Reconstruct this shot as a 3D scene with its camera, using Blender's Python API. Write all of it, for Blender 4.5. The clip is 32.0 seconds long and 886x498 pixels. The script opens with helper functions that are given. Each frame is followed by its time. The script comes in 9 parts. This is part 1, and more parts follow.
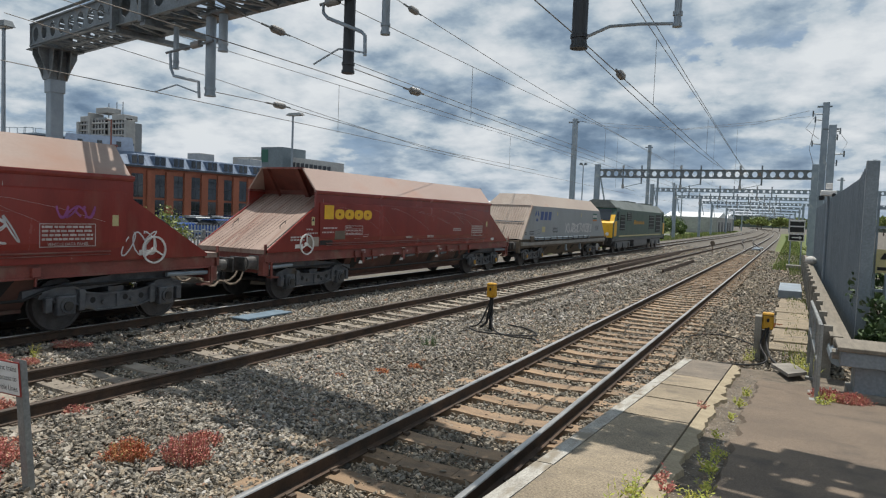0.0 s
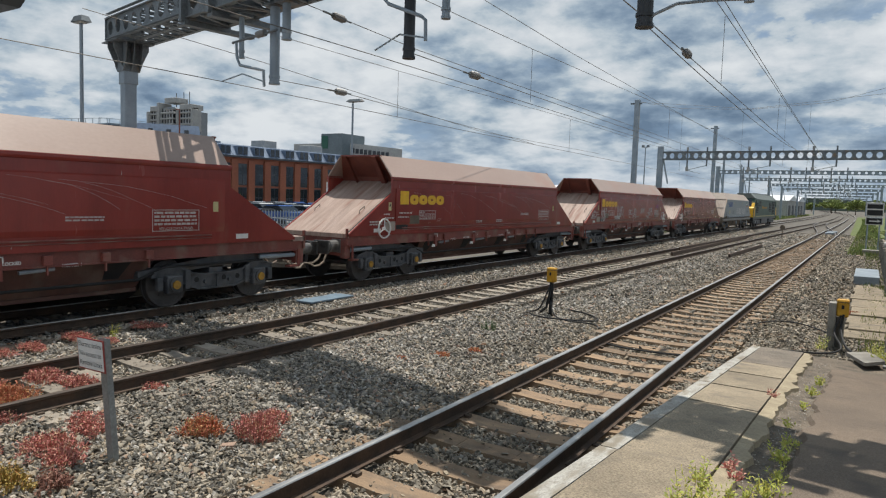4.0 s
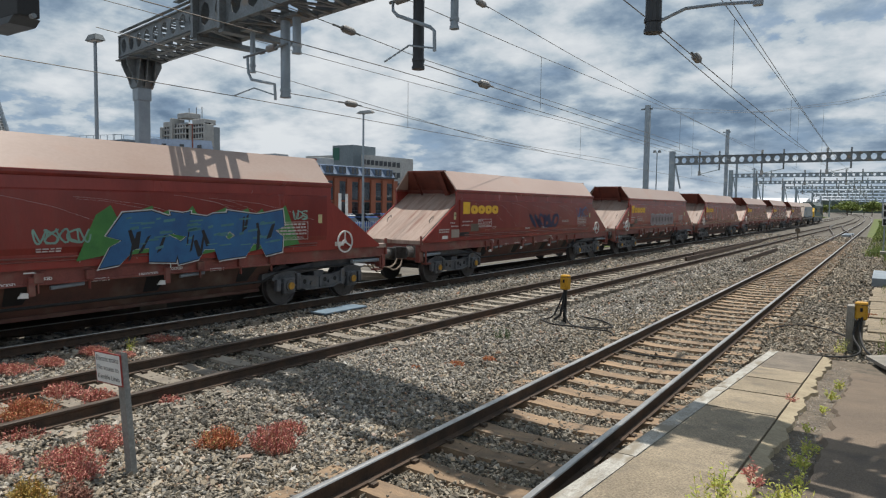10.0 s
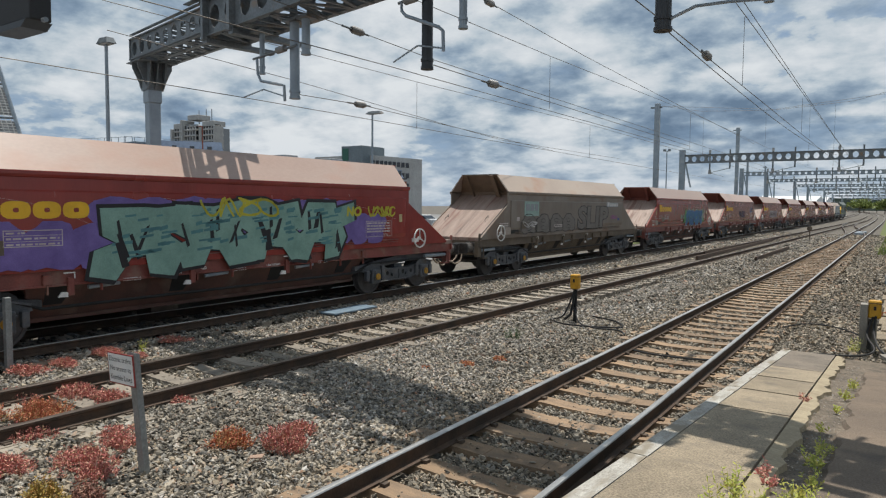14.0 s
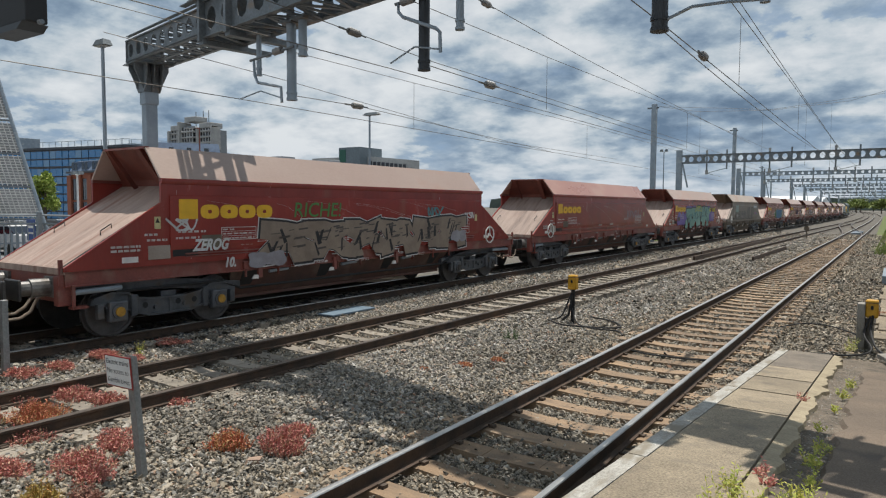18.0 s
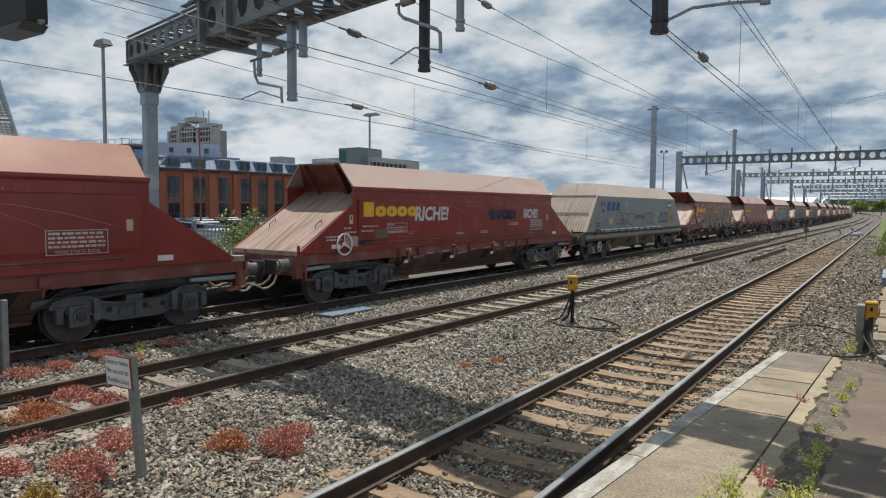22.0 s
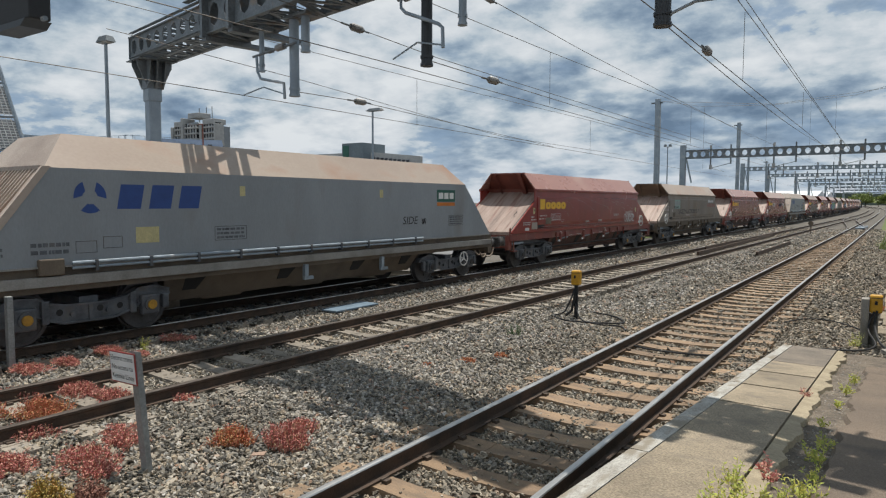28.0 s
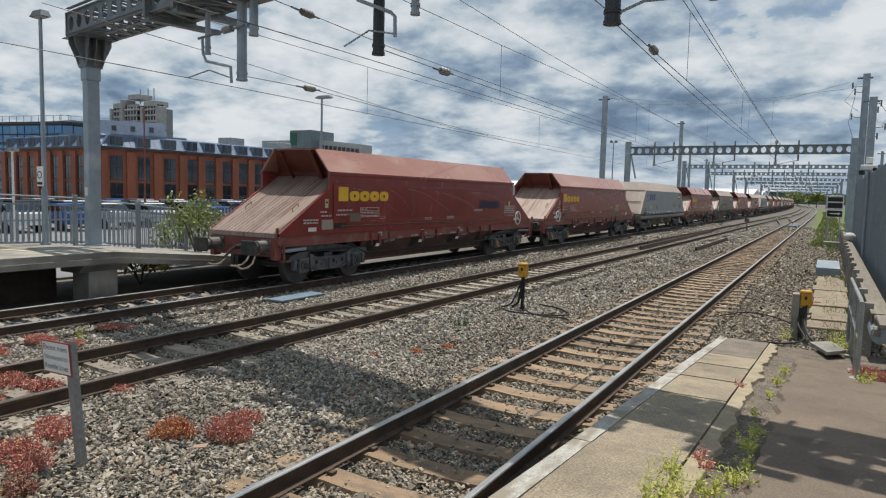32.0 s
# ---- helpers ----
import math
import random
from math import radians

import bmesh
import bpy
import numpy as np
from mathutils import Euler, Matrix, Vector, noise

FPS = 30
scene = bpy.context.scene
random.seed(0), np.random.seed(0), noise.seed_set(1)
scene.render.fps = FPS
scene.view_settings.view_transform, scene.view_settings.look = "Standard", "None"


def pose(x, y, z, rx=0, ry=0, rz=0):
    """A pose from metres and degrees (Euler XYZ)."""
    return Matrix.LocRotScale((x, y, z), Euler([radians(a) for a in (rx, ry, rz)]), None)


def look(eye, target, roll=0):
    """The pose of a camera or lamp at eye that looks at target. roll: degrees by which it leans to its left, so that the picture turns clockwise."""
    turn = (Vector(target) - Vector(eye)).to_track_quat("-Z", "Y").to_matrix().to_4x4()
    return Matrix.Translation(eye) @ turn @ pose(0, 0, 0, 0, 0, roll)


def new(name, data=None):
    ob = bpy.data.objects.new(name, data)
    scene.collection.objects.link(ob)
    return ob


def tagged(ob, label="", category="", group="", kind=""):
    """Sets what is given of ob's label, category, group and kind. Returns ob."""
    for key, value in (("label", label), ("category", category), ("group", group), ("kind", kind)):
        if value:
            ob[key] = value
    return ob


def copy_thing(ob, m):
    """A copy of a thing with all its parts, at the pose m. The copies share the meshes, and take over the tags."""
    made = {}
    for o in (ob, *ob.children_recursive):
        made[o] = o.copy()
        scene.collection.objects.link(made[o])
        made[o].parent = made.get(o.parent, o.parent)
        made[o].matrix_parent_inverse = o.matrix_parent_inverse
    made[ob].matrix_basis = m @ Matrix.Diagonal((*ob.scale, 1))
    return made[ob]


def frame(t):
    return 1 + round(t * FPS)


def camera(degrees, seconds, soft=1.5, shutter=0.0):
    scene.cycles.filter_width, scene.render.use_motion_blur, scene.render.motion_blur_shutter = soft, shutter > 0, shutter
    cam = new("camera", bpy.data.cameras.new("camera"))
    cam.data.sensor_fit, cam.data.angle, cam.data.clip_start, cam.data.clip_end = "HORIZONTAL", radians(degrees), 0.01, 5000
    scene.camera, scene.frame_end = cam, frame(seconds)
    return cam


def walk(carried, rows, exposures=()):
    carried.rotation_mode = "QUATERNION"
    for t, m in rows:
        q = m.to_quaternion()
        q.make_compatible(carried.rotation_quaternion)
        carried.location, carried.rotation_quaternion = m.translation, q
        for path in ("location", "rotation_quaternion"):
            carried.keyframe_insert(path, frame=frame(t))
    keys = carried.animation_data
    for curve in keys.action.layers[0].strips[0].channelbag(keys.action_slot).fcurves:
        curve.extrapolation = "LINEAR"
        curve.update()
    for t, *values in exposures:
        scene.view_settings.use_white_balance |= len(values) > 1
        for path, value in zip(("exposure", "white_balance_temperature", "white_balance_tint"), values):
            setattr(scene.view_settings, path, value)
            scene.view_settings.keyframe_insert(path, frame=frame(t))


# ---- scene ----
cam = camera(66.75, 32.0, soft=1.2)
# seconds, eye, yaw to the left of +y, pitch, roll
PATH = [
    (0, 0.032, 0.055, 2.326, 27.38, -3.04, 2.22),
    (0.5, 0.032, 0.040, 2.326, 28.03, -3.38, 2.05),
    (1, 0.031, 0.032, 2.324, 28.84, -3.74, 1.74),
    (1.5, 0.026, 0.027, 2.322, 29.50, -4.06, 1.61),
    (2, 0.020, 0.023, 2.321, 30.15, -4.23, 1.61),
    (2.5, 0.014, 0.018, 2.321, 30.90, -4.42, 1.69),
    (3, 0.010, 0.013, 2.322, 31.57, -4.46, 1.72),
    (3.5, 0.010, 0.010, 2.320, 32.29, -4.54, 1.76),
    (5.5, 0.012, 0.007, 2.319, 31.87, -4.36, 2.33),
    (6, 0.015, 0.005, 2.319, 32.08, -4.26, 2.22),
    (6.5, 0.018, 0.003, 2.319, 32.32, -4.24, 1.97),
    (7, 0.020, 0.002, 2.319, 32.56, -4.26, 1.71),
    (7.5, 0.020, 0.001, 2.319, 32.85, -4.26, 1.38),
    (8, 0.020, -0.001, 2.319, 32.95, -4.27, 1.22),
    (8.5, 0.020, -0.003, 2.320, 32.97, -4.21, 1.13),
    (9, 0.018, -0.003, 2.320, 33.00, -4.14, 1.03),
    (9.5, 0.017, -0.002, 2.319, 33.07, -4.05, 0.94),
    (10, 0.015, -0.000, 2.318, 33.33, -3.74, 0.79),
    (10.5, 0.012, 0.000, 2.318, 33.58, -3.62, 0.76),
    (11, 0.009, -0.001, 2.319, 33.77, -3.60, 0.76),
    (11.5, 0.008, -0.002, 2.318, 33.93, -3.66, 0.71),
    (12, 0.008, -0.002, 2.318, 34.05, -3.71, 0.64),
    (12.5, 0.009, -0.002, 2.317, 34.09, -3.72, 0.59),
    (13, 0.010, -0.002, 2.317, 34.12, -3.72, 0.55),
    (13.5, 0.010, -0.002, 2.317, 34.13, -3.73, 0.51),
    (14, 0.009, -0.003, 2.316, 34.12, -3.74, 0.48),
    (14.5, 0.008, -0.002, 2.315, 34.13, -3.74, 0.46),
    (16.5, 0.008, -0.001, 2.315, 34.01, -3.67, 0.30),
    (17, 0.008, -0.001, 2.315, 33.97, -3.67, 0.30),
    (17.5, 0.006, 0.000, 2.316, 33.94, -3.67, 0.29),
    (18, 0.007, -0.000, 2.316, 33.92, -3.65, 0.29),
    (18.5, 0.009, -0.001, 2.317, 33.89, -3.66, 0.24),
    (19, 0.012, -0.003, 2.318, 33.86, -3.65, 0.36),
    (19.5, 0.014, -0.004, 2.318, 33.82, -3.62, 0.46),
    (20, 0.014, -0.006, 2.318, 33.83, -3.64, 0.46),
    (20.5, 0.014, -0.007, 2.318, 33.89, -3.60, 0.46),
    (21, 0.012, -0.006, 2.317, 33.91, -3.62, 0.45),
    (21.5, 0.010, -0.005, 2.317, 33.90, -3.61, 0.45),
    (22, 0.009, -0.004, 2.317, 33.90, -3.60, 0.41),
    (22.5, 0.009, -0.004, 2.318, 33.89, -3.57, 0.38),
    (23, 0.009, -0.003, 2.318, 33.87, -3.57, 0.33),
    (23.5, 0.008, -0.002, 2.319, 33.86, -3.59, 0.29),
    (24, 0.008, -0.001, 2.318, 33.85, -3.60, 0.25),
    (24.5, 0.009, 0.000, 2.318, 33.84, -3.70, 0.32),
    (25, 0.010, -0.000, 2.317, 33.91, -3.82, 0.35),
    (25.5, 0.012, -0.001, 2.317, 33.96, -3.91, 0.34),
    (27.5, 0.014, -0.002, 2.318, 34.20, -4.00, 0.20),
    (28, 0.015, -0.002, 2.319, 34.21, -4.02, 0.17),
    (28.5, 0.015, -0.002, 2.321, 34.17, -4.06, 0.15),
    (29, 0.014, -0.003, 2.323, 33.71, -3.96, 0.31),
    (29.5, 0.014, -0.004, 2.324, 32.82, -4.06, 0.67),
    (30, 0.013, -0.006, 2.325, 31.84, -4.25, 0.88),
    (30.5, 0.011, -0.006, 2.325, 30.91, -4.47, 1.09),
    (31, 0.007, -0.005, 2.324, 30.28, -4.54, 1.33),
    (31.5, 0.003, -0.003, 2.324, 30.06, -4.59, 1.38),
    (32, 0.000, 0.000, 2.323, 29.77, -4.75, 1.42),
]


def cam_pose(x, y, z, yaw, pitch, roll):
    a, p = radians(yaw), radians(pitch)
    ahead = Vector((-math.sin(a) * math.cos(p), math.cos(a) * math.cos(p), math.sin(p)))
    return look((x, y, z), Vector((x, y, z)) + ahead, roll)


walk(cam, [(t, cam_pose(*v)) for t, *v in PATH])

# ---- sky, sun ----
SUN = Vector((-0.03, 0.215, 1.0)).normalized()
SUN_EL = math.asin(SUN.z)
SUN_AZ = math.atan2(SUN.x, SUN.y)


def make_world():
    world = bpy.data.worlds.new("world")
    scene.world = world
    world.use_nodes = True
    nt = world.node_tree
    nt.nodes.clear()
    N, K = nt.nodes.new, nt.links.new
    out, bg = N("ShaderNodeOutputWorld"), N("ShaderNodeBackground")
    sky = N("ShaderNodeTexSky")
    sky.sky_type, sky.sun_disc = "NISHITA", False
    sky.sun_elevation, sky.sun_rotation = SUN_EL, SUN_AZ
    sky.air_density, sky.dust_density, sky.ozone_density = 1.0, 1.5, 2.0
    tc = N("ShaderNodeTexCoord")
    sep = N("ShaderNodeSeparateXYZ")
    K(tc.outputs["Generated"], sep.inputs[0])
    # a flat cloud layer overhead: the direction divided by its height
    hz = N("ShaderNodeMath"); hz.operation = "ADD"; hz.inputs[1].default_value = 0.30
    K(sep.outputs[2], hz.inputs[0])
    mx = N("ShaderNodeMath"); mx.operation = "MAXIMUM"; mx.inputs[1].default_value = 0.12
    K(hz.outputs[0], mx.inputs[0])
    dx, dy = N("ShaderNodeMath"), N("ShaderNodeMath")
    dx.operation = dy.operation = "DIVIDE"
    K(sep.outputs[0], dx.inputs[0]); K(mx.outputs[0], dx.inputs[1])
    K(sep.outputs[1], dy.inputs[0]); K(mx.outputs[0], dy.inputs[1])
    com = N("ShaderNodeCombineXYZ")
    K(dx.outputs[0], com.inputs[0]); K(dy.outputs[0], com.inputs[1])

    def clouds(scale, detail, rough, offset, warp):
        m = N("ShaderNodeMapping")
        m.inputs["Location"].default_value = offset
        K(com.outputs[0], m.inputs[0])
        n = N("ShaderNodeTexNoise")
        n.inputs["Scale"].default_value, n.inputs["Detail"].default_value = scale, detail
        n.inputs["Roughness"].default_value, n.inputs["Distortion"].default_value = rough, warp
        K(m.outputs[0], n.inputs["Vector"])
        return n.outputs[0]

    def ramp(src, stops):
        r = N("ShaderNodeValToRGB")
        e = r.color_ramp.elements
        e[0].position, e[0].color = stops[0][0], (*stops[0][1], 1)
        e[1].position, e[1].color = stops[-1][0], (*stops[-1][1], 1)
        for p, c in stops[1:-1]:
            x = e.new(p)
            x.color = (*c, 1)
        K(src, r.inputs[0])
        return r.outputs[0]

    def blend(op, p, q):
        m = N("ShaderNodeMath")
        m.operation = op
        for k, v in enumerate((p, q)):
            if isinstance(v, (int, float)):
                m.inputs[k].default_value = v
            else:
                K(v, m.inputs[k])
        return m.outputs[0]

    # large masses of cloud: x, y, z of each, the cosine of its reach, and how much it whitens or greys
    masses = ((-0.878, 0.336, 0.341, 0.940, -0.17), (-0.900, 0.405, 0.165, 0.980, 0.115), (-0.770, 0.611, 0.184, 0.965, 0.03),
              (-0.47, 0.84, 0.235, 0.945, 0.095), (-0.321, 0.898, 0.302, 0.980, -0.015), (-0.20, 0.955, 0.215, 0.955, 0.01),
              (0.0, 0.983, 0.185, 0.985, 0.03), (-0.514, 0.853, 0.092, 0.975, -0.035), (-0.24, 0.964, 0.115, 0.975, -0.02), (-0.65, 0.70, 0.29, 0.97, 0.03))
    bias = None
    for cx, cy, cz, reach, weight in masses:
        dot = N("ShaderNodeVectorMath"); dot.operation = "DOT_PRODUCT"
        dot.inputs[1].default_value = Vector((cx, cy, cz)).normalized()
        K(tc.outputs["Generated"], dot.inputs[0])
        mr = N("ShaderNodeMapRange"); mr.interpolation_type = "SMOOTHSTEP"
        mr.inputs[1].default_value, mr.inputs[2].default_value, mr.inputs[4].default_value = reach, 1.0, weight
        K(dot.outputs["Value"], mr.inputs[0])
        bias = mr.outputs[0] if bias is None else blend("ADD", bias, mr.outputs[0])
    # banks of cloud, heaped puffs with lit crowns on them, and fine curls
    banks = clouds(0.9, 4, 0.5, (3.4, 1.7, 0), 0.0)
    puffs = clouds(2.9, 10, 0.55, (1.3, 2.2, 4.0), 0.0)
    crowns = blend("SUBTRACT", puffs, clouds(2.9, 10, 0.55, (1.33, 2.25, 4.04), 0.0))
    curls = clouds(9.0, 8, 0.6, (5.3, 0.4, 1.0), 0.3)
    heap = blend("ADD", blend("MULTIPLY", banks, 0.40), blend("MULTIPLY", puffs, 0.60))
    heap = blend("ADD", heap, blend("MULTIPLY", blend("SUBTRACT", curls, 0.5), 0.08))
    heap = blend("ADD", heap, blend("MULTIPLY", crowns, 0.55))
    heap = blend("ADD", heap, bias)
    cover = ramp(clouds(1.7, 9, 0.58, (3.1, 7.7, 0), 0.0), [(0.33, (0, 0, 0)), (0.47, (1, 1, 1))])
    cover = blend("MAXIMUM", cover, ramp(heap, [(0.47, (0, 0, 0)), (0.53, (1, 1, 1))]))
    belly = ramp(heap, [(0.34, (1.5, 2.25, 3.25)), (0.42, (2.45, 3.35, 4.45)), (0.485, (3.8, 4.75, 5.7)), (0.53, (5.25, 6.05, 6.7)), (0.60, (6.8, 7.3, 7.75)), (0.68, (7.8, 8.2, 8.5))])
    low = N("ShaderNodeMapRange")
    low.inputs[1].default_value, low.inputs[2].default_value = 0.0, 0.10
    low.inputs[3].default_value, low.inputs[4].default_value = 0.35, 0.0
    K(sep.outputs[2], low.inputs[0])
    # the blue between the clouds, paled by haze
    blue = N("ShaderNodeMix"); blue.data_type = "RGBA"
    blue.inputs["Factor"].default_value = 0.75
    K(sky.outputs[0], blue.inputs["A"])
    blue.inputs["B"].default_value = (2.5, 3.75, 5.6, 1)
    mix = N("ShaderNodeMix"); mix.data_type = "RGBA"
    K(cover, mix.inputs["Factor"]); K(blue.outputs["Result"], mix.inputs["A"]); K(belly, mix.inputs["B"])
    pale = N("ShaderNodeMix"); pale.data_type = "RGBA"
    K(low.outputs[0], pale.inputs["Factor"]); K(mix.outputs["Result"], pale.inputs["A"])
    pale.inputs["B"].default_value = (5.4, 6.2, 7.3, 1)
    K(pale.outputs["Result"], bg.inputs[0])
    bg.inputs[1].default_value = 0.092
    K(bg.outputs[0], out.inputs[0])


make_world()
sun = new("sun", bpy.data.lights.new("sun", "SUN"))
sun.data.energy, sun.data.angle, sun.data.color = 4.5, radians(0.55), (1.0, 0.95, 0.87)
sun.matrix_world = look(SUN * 50, (0, 0, 0))
scene.view_settings.exposure = 0.0

# ---- materials ----
def mat(name, c1, c2=None, rough=0.7, metal=0.0, scale=3.0, fine=60.0, bump=0.15, stretch=(1, 1, 1), spots=None, rand=0.0, rough2=0.12, world=False, grit=0.35):
    """Two scales of variation between c1 and c2, an optional stain colour, fine relief, a random shade per object."""
    m = bpy.data.materials.new(name)
    m.use_nodes = True
    nt = m.node_tree
    N, K = nt.nodes.new, nt.links.new
    b = nt.nodes["Principled BSDF"]
    b.inputs["Metallic"].default_value = metal
    tc, mp, info = N("ShaderNodeTexCoord"), N("ShaderNodeMapping"), N("ShaderNodeObjectInfo")
    mp.inputs["Scale"].default_value = stretch
    K(tc.outputs["Object"], mp.inputs[0])
    if world:
        geo = N("ShaderNodeNewGeometry")
        K(geo.outputs["Position"], mp.inputs[0])
    add = N("ShaderNodeVectorMath"); add.operation = "MULTIPLY_ADD"
    add.inputs[1].default_value = (37, 53, 71)
    K(mp.outputs[0], add.inputs[2])
    if not world:
        K(info.outputs["Random"], add.inputs[0])
    else:
        add.inputs[0].default_value = (0, 0, 0)
    n1, n2 = N("ShaderNodeTexNoise"), N("ShaderNodeTexNoise")
    n1.inputs["Scale"].default_value, n1.inputs["Detail"].default_value, n1.inputs["Roughness"].default_value = scale, 8, 0.62
    n2.inputs["Scale"].default_value, n2.inputs["Detail"].default_value = fine, 4
    for n in (n1, n2):
        K(add.outputs[0], n.inputs["Vector"])
    c2 = c2 or tuple(v * 0.72 for v in c1)
    r = N("ShaderNodeValToRGB")
    r.color_ramp.elements[0].position, r.color_ramp.elements[0].color = 0.33, (*c2, 1)
    r.color_ramp.elements[1].position, r.color_ramp.elements[1].color = 0.64, (*c1, 1)
    K(n1.outputs[0], r.inputs[0])
    col = r.outputs[0]
    f = N("ShaderNodeMix"); f.data_type, f.blend_type = "RGBA", "OVERLAY"
    f.inputs["Factor"].default_value = grit
    K(col, f.inputs["A"]); K(n2.outputs[0], f.inputs["B"])
    col = f.outputs["Result"]
    if spots:
        sc, lo, hi, sp = spots
        n3, r3, m3 = N("ShaderNodeTexNoise"), N("ShaderNodeMapRange"), N("ShaderNodeMix")
        n3.inputs["Scale"].default_value, n3.inputs["Detail"].default_value = sc, 7
        K(add.outputs[0], n3.inputs["Vector"])
        r3.inputs[1].default_value, r3.inputs[2].default_value = lo, hi
        K(n3.outputs[0], r3.inputs[0])
        m3.data_type = "RGBA"
        K(r3.outputs[0], m3.inputs["Factor"]); K(col, m3.inputs["A"])
        m3.inputs["B"].default_value = (*sp, 1)
        col = m3.outputs["Result"]
    if rand:
        h = N("ShaderNodeHueSaturation")
        mr = N("ShaderNodeMapRange")
        mr.inputs[3].default_value, mr.inputs[4].default_value = 1 - rand, 1 + rand
        K(info.outputs["Random"], mr.inputs[0]); K(mr.outputs[0], h.inputs["Value"]); K(col, h.inputs["Color"])
        col = h.outputs[0]
    K(col, b.inputs["Base Color"])
    rr = N("ShaderNodeMapRange")
    rr.inputs[3].default_value, rr.inputs[4].default_value = max(0.03, rough - rough2), min(1, rough + rough2)
    K(n1.outputs[0], rr.inputs[0]); K(rr.outputs[0], b.inputs["Roughness"])
    if bump:
        bp = N("ShaderNodeBump")
        bp.inputs["Strength"].default_value, bp.inputs["Distance"].default_value = bump, 0.01
        K(n2.outputs[0], bp.inputs["Height"]); K(bp.outputs[0], b.inputs["Normal"])
    return m


def island_mat(name, stops, rough=0.85, bump=0.3, fine=90.0, noise_scale=0.35, patches=None):
    """For joined pieces: each island takes its own colour."""
    m = bpy.data.materials.new(name)
    m.use_nodes = True
    nt = m.node_tree
    N, K = nt.nodes.new, nt.links.new
    b = nt.nodes["Principled BSDF"]
    b.inputs["Roughness"].default_value = rough
    g, r = N("ShaderNodeNewGeometry"), N("ShaderNodeValToRGB")
    e = r.color_ramp.elements
    e[0].position, e[0].color = stops[0][0], (*stops[0][1], 1)
    e[1].position, e[1].color = stops[-1][0], (*stops[-1][1], 1)
    for p, c in stops[1:-1]:
        x = e.new(p)
        x.color = (*c, 1)
    K(g.outputs["Random Per Island"], r.inputs[0])
    col = r.outputs[0]
    n = N("ShaderNodeTexNoise")
    n.inputs["Scale"].default_value, n.inputs["Detail"].default_value = fine, 3
    K(g.outputs["Position"], n.inputs["Vector"])
    f = N("ShaderNodeMix"); f.data_type, f.blend_type = "RGBA", "OVERLAY"
    f.inputs["Factor"].default_value = 0.4
    K(col, f.inputs["A"]); K(n.outputs[0], f.inputs["B"])
    col = f.outputs["Result"]
    if patches:
        n3, r3, m3 = N("ShaderNodeTexNoise"), N("ShaderNodeMapRange"), N("ShaderNodeMix")
        n3.inputs["Scale"].default_value, n3.inputs["Detail"].default_value = noise_scale, 6
        K(g.outputs["Position"], n3.inputs["Vector"])
        r3.inputs[1].default_value, r3.inputs[2].default_value, r3.inputs[4].default_value = patches[0], patches[1], patches[3]
        K(n3.outputs[0], r3.inputs[0])
        m3.data_type, m3.blend_type = "RGBA", "MULTIPLY"
        K(r3.outputs[0], m3.inputs["Factor"]); K(col, m3.inputs["A"])
        m3.inputs["B"].default_value = (*patches[2], 1)
        col = m3.outputs["Result"]
    K(col, b.inputs["Base Color"])
    if bump:
        bp = N("ShaderNodeBump")
        bp.inputs["Strength"].default_value, bp.inputs["Distance"].default_value = bump, 0.006
        K(n.outputs[0], bp.inputs["Height"]); K(bp.outputs[0], b.inputs["Normal"])
    return m


def glass_mat(name, c, rough=0.06):
    m = bpy.data.materials.new(name)
    m.use_nodes = True
    b = m.node_tree.nodes["Principled BSDF"]
    b.inputs["Base Color"].default_value = (*c, 1)
    b.inputs["Roughness"].default_value = rough
    b.inputs["Specular IOR Level"].default_value = 0.8
    return m


M = {}
# bed colour kept dark so it deepens the shadow between the stones
M["ground"] = mat("ballast_bed", (0.155, 0.138, 0.114), (0.08, 0.072, 0.06), 0.95, scale=1.1, fine=30, bump=1.0, grit=0.95, spots=(0.12, 0.5, 0.68, (0.12, 0.108, 0.09)), world=True)
M["stone"] = island_mat("grey_ballast_stone", [(0.0, (0.073, 0.069, 0.062)), (0.2, (0.189, 0.181, 0.163)), (0.5, (0.310, 0.292, 0.261)), (0.76, (0.378, 0.331, 0.262)), (0.93, (0.499, 0.477, 0.439)), (1.0, (0.327, 0.185, 0.116))], patches=(0.46, 0.62, (0.688, 0.654, 0.602), 0.7))
M["stone_brown"] = island_mat("brown_ballast_stone", [(0.0, (0.060, 0.052, 0.041)), (0.22, (0.163, 0.144, 0.114)), (0.55, (0.271, 0.239, 0.189)), (0.8, (0.353, 0.280, 0.194)), (0.95, (0.464, 0.417, 0.340)), (1.0, (0.284, 0.155, 0.090))], patches=(0.46, 0.62, (0.636, 0.671, 0.722), 0.6))
M["stone_oily_shaded"] = island_mat("oily_shaded_ballast", [(0.0, (0.03, 0.03, 0.03)), (0.5, (0.075, 0.074, 0.072)), (0.9, (0.13, 0.13, 0.128)), (1.0, (0.21, 0.21, 0.205))], 0.6)
M["rail_side"] = mat("rusty_rail", (0.088, 0.055, 0.036), (0.042, 0.029, 0.021), 0.8, scale=4, fine=50, bump=0.3, spots=(2.2, 0.56, 0.72, (0.111, 0.060, 0.034)))
M["rail_top"] = mat("polished_rail_head", (0.60, 0.585, 0.56), (0.44, 0.425, 0.40), 0.42, 1.0, scale=2, fine=30, bump=0.02, stretch=(8, 0.4, 1))
M["rail_dull"] = mat("dull_rail_head", (0.24, 0.20, 0.17), (0.12, 0.09, 0.07), 0.4, 0.7, scale=2, fine=30, bump=0.05, stretch=(8, 0.4, 1))
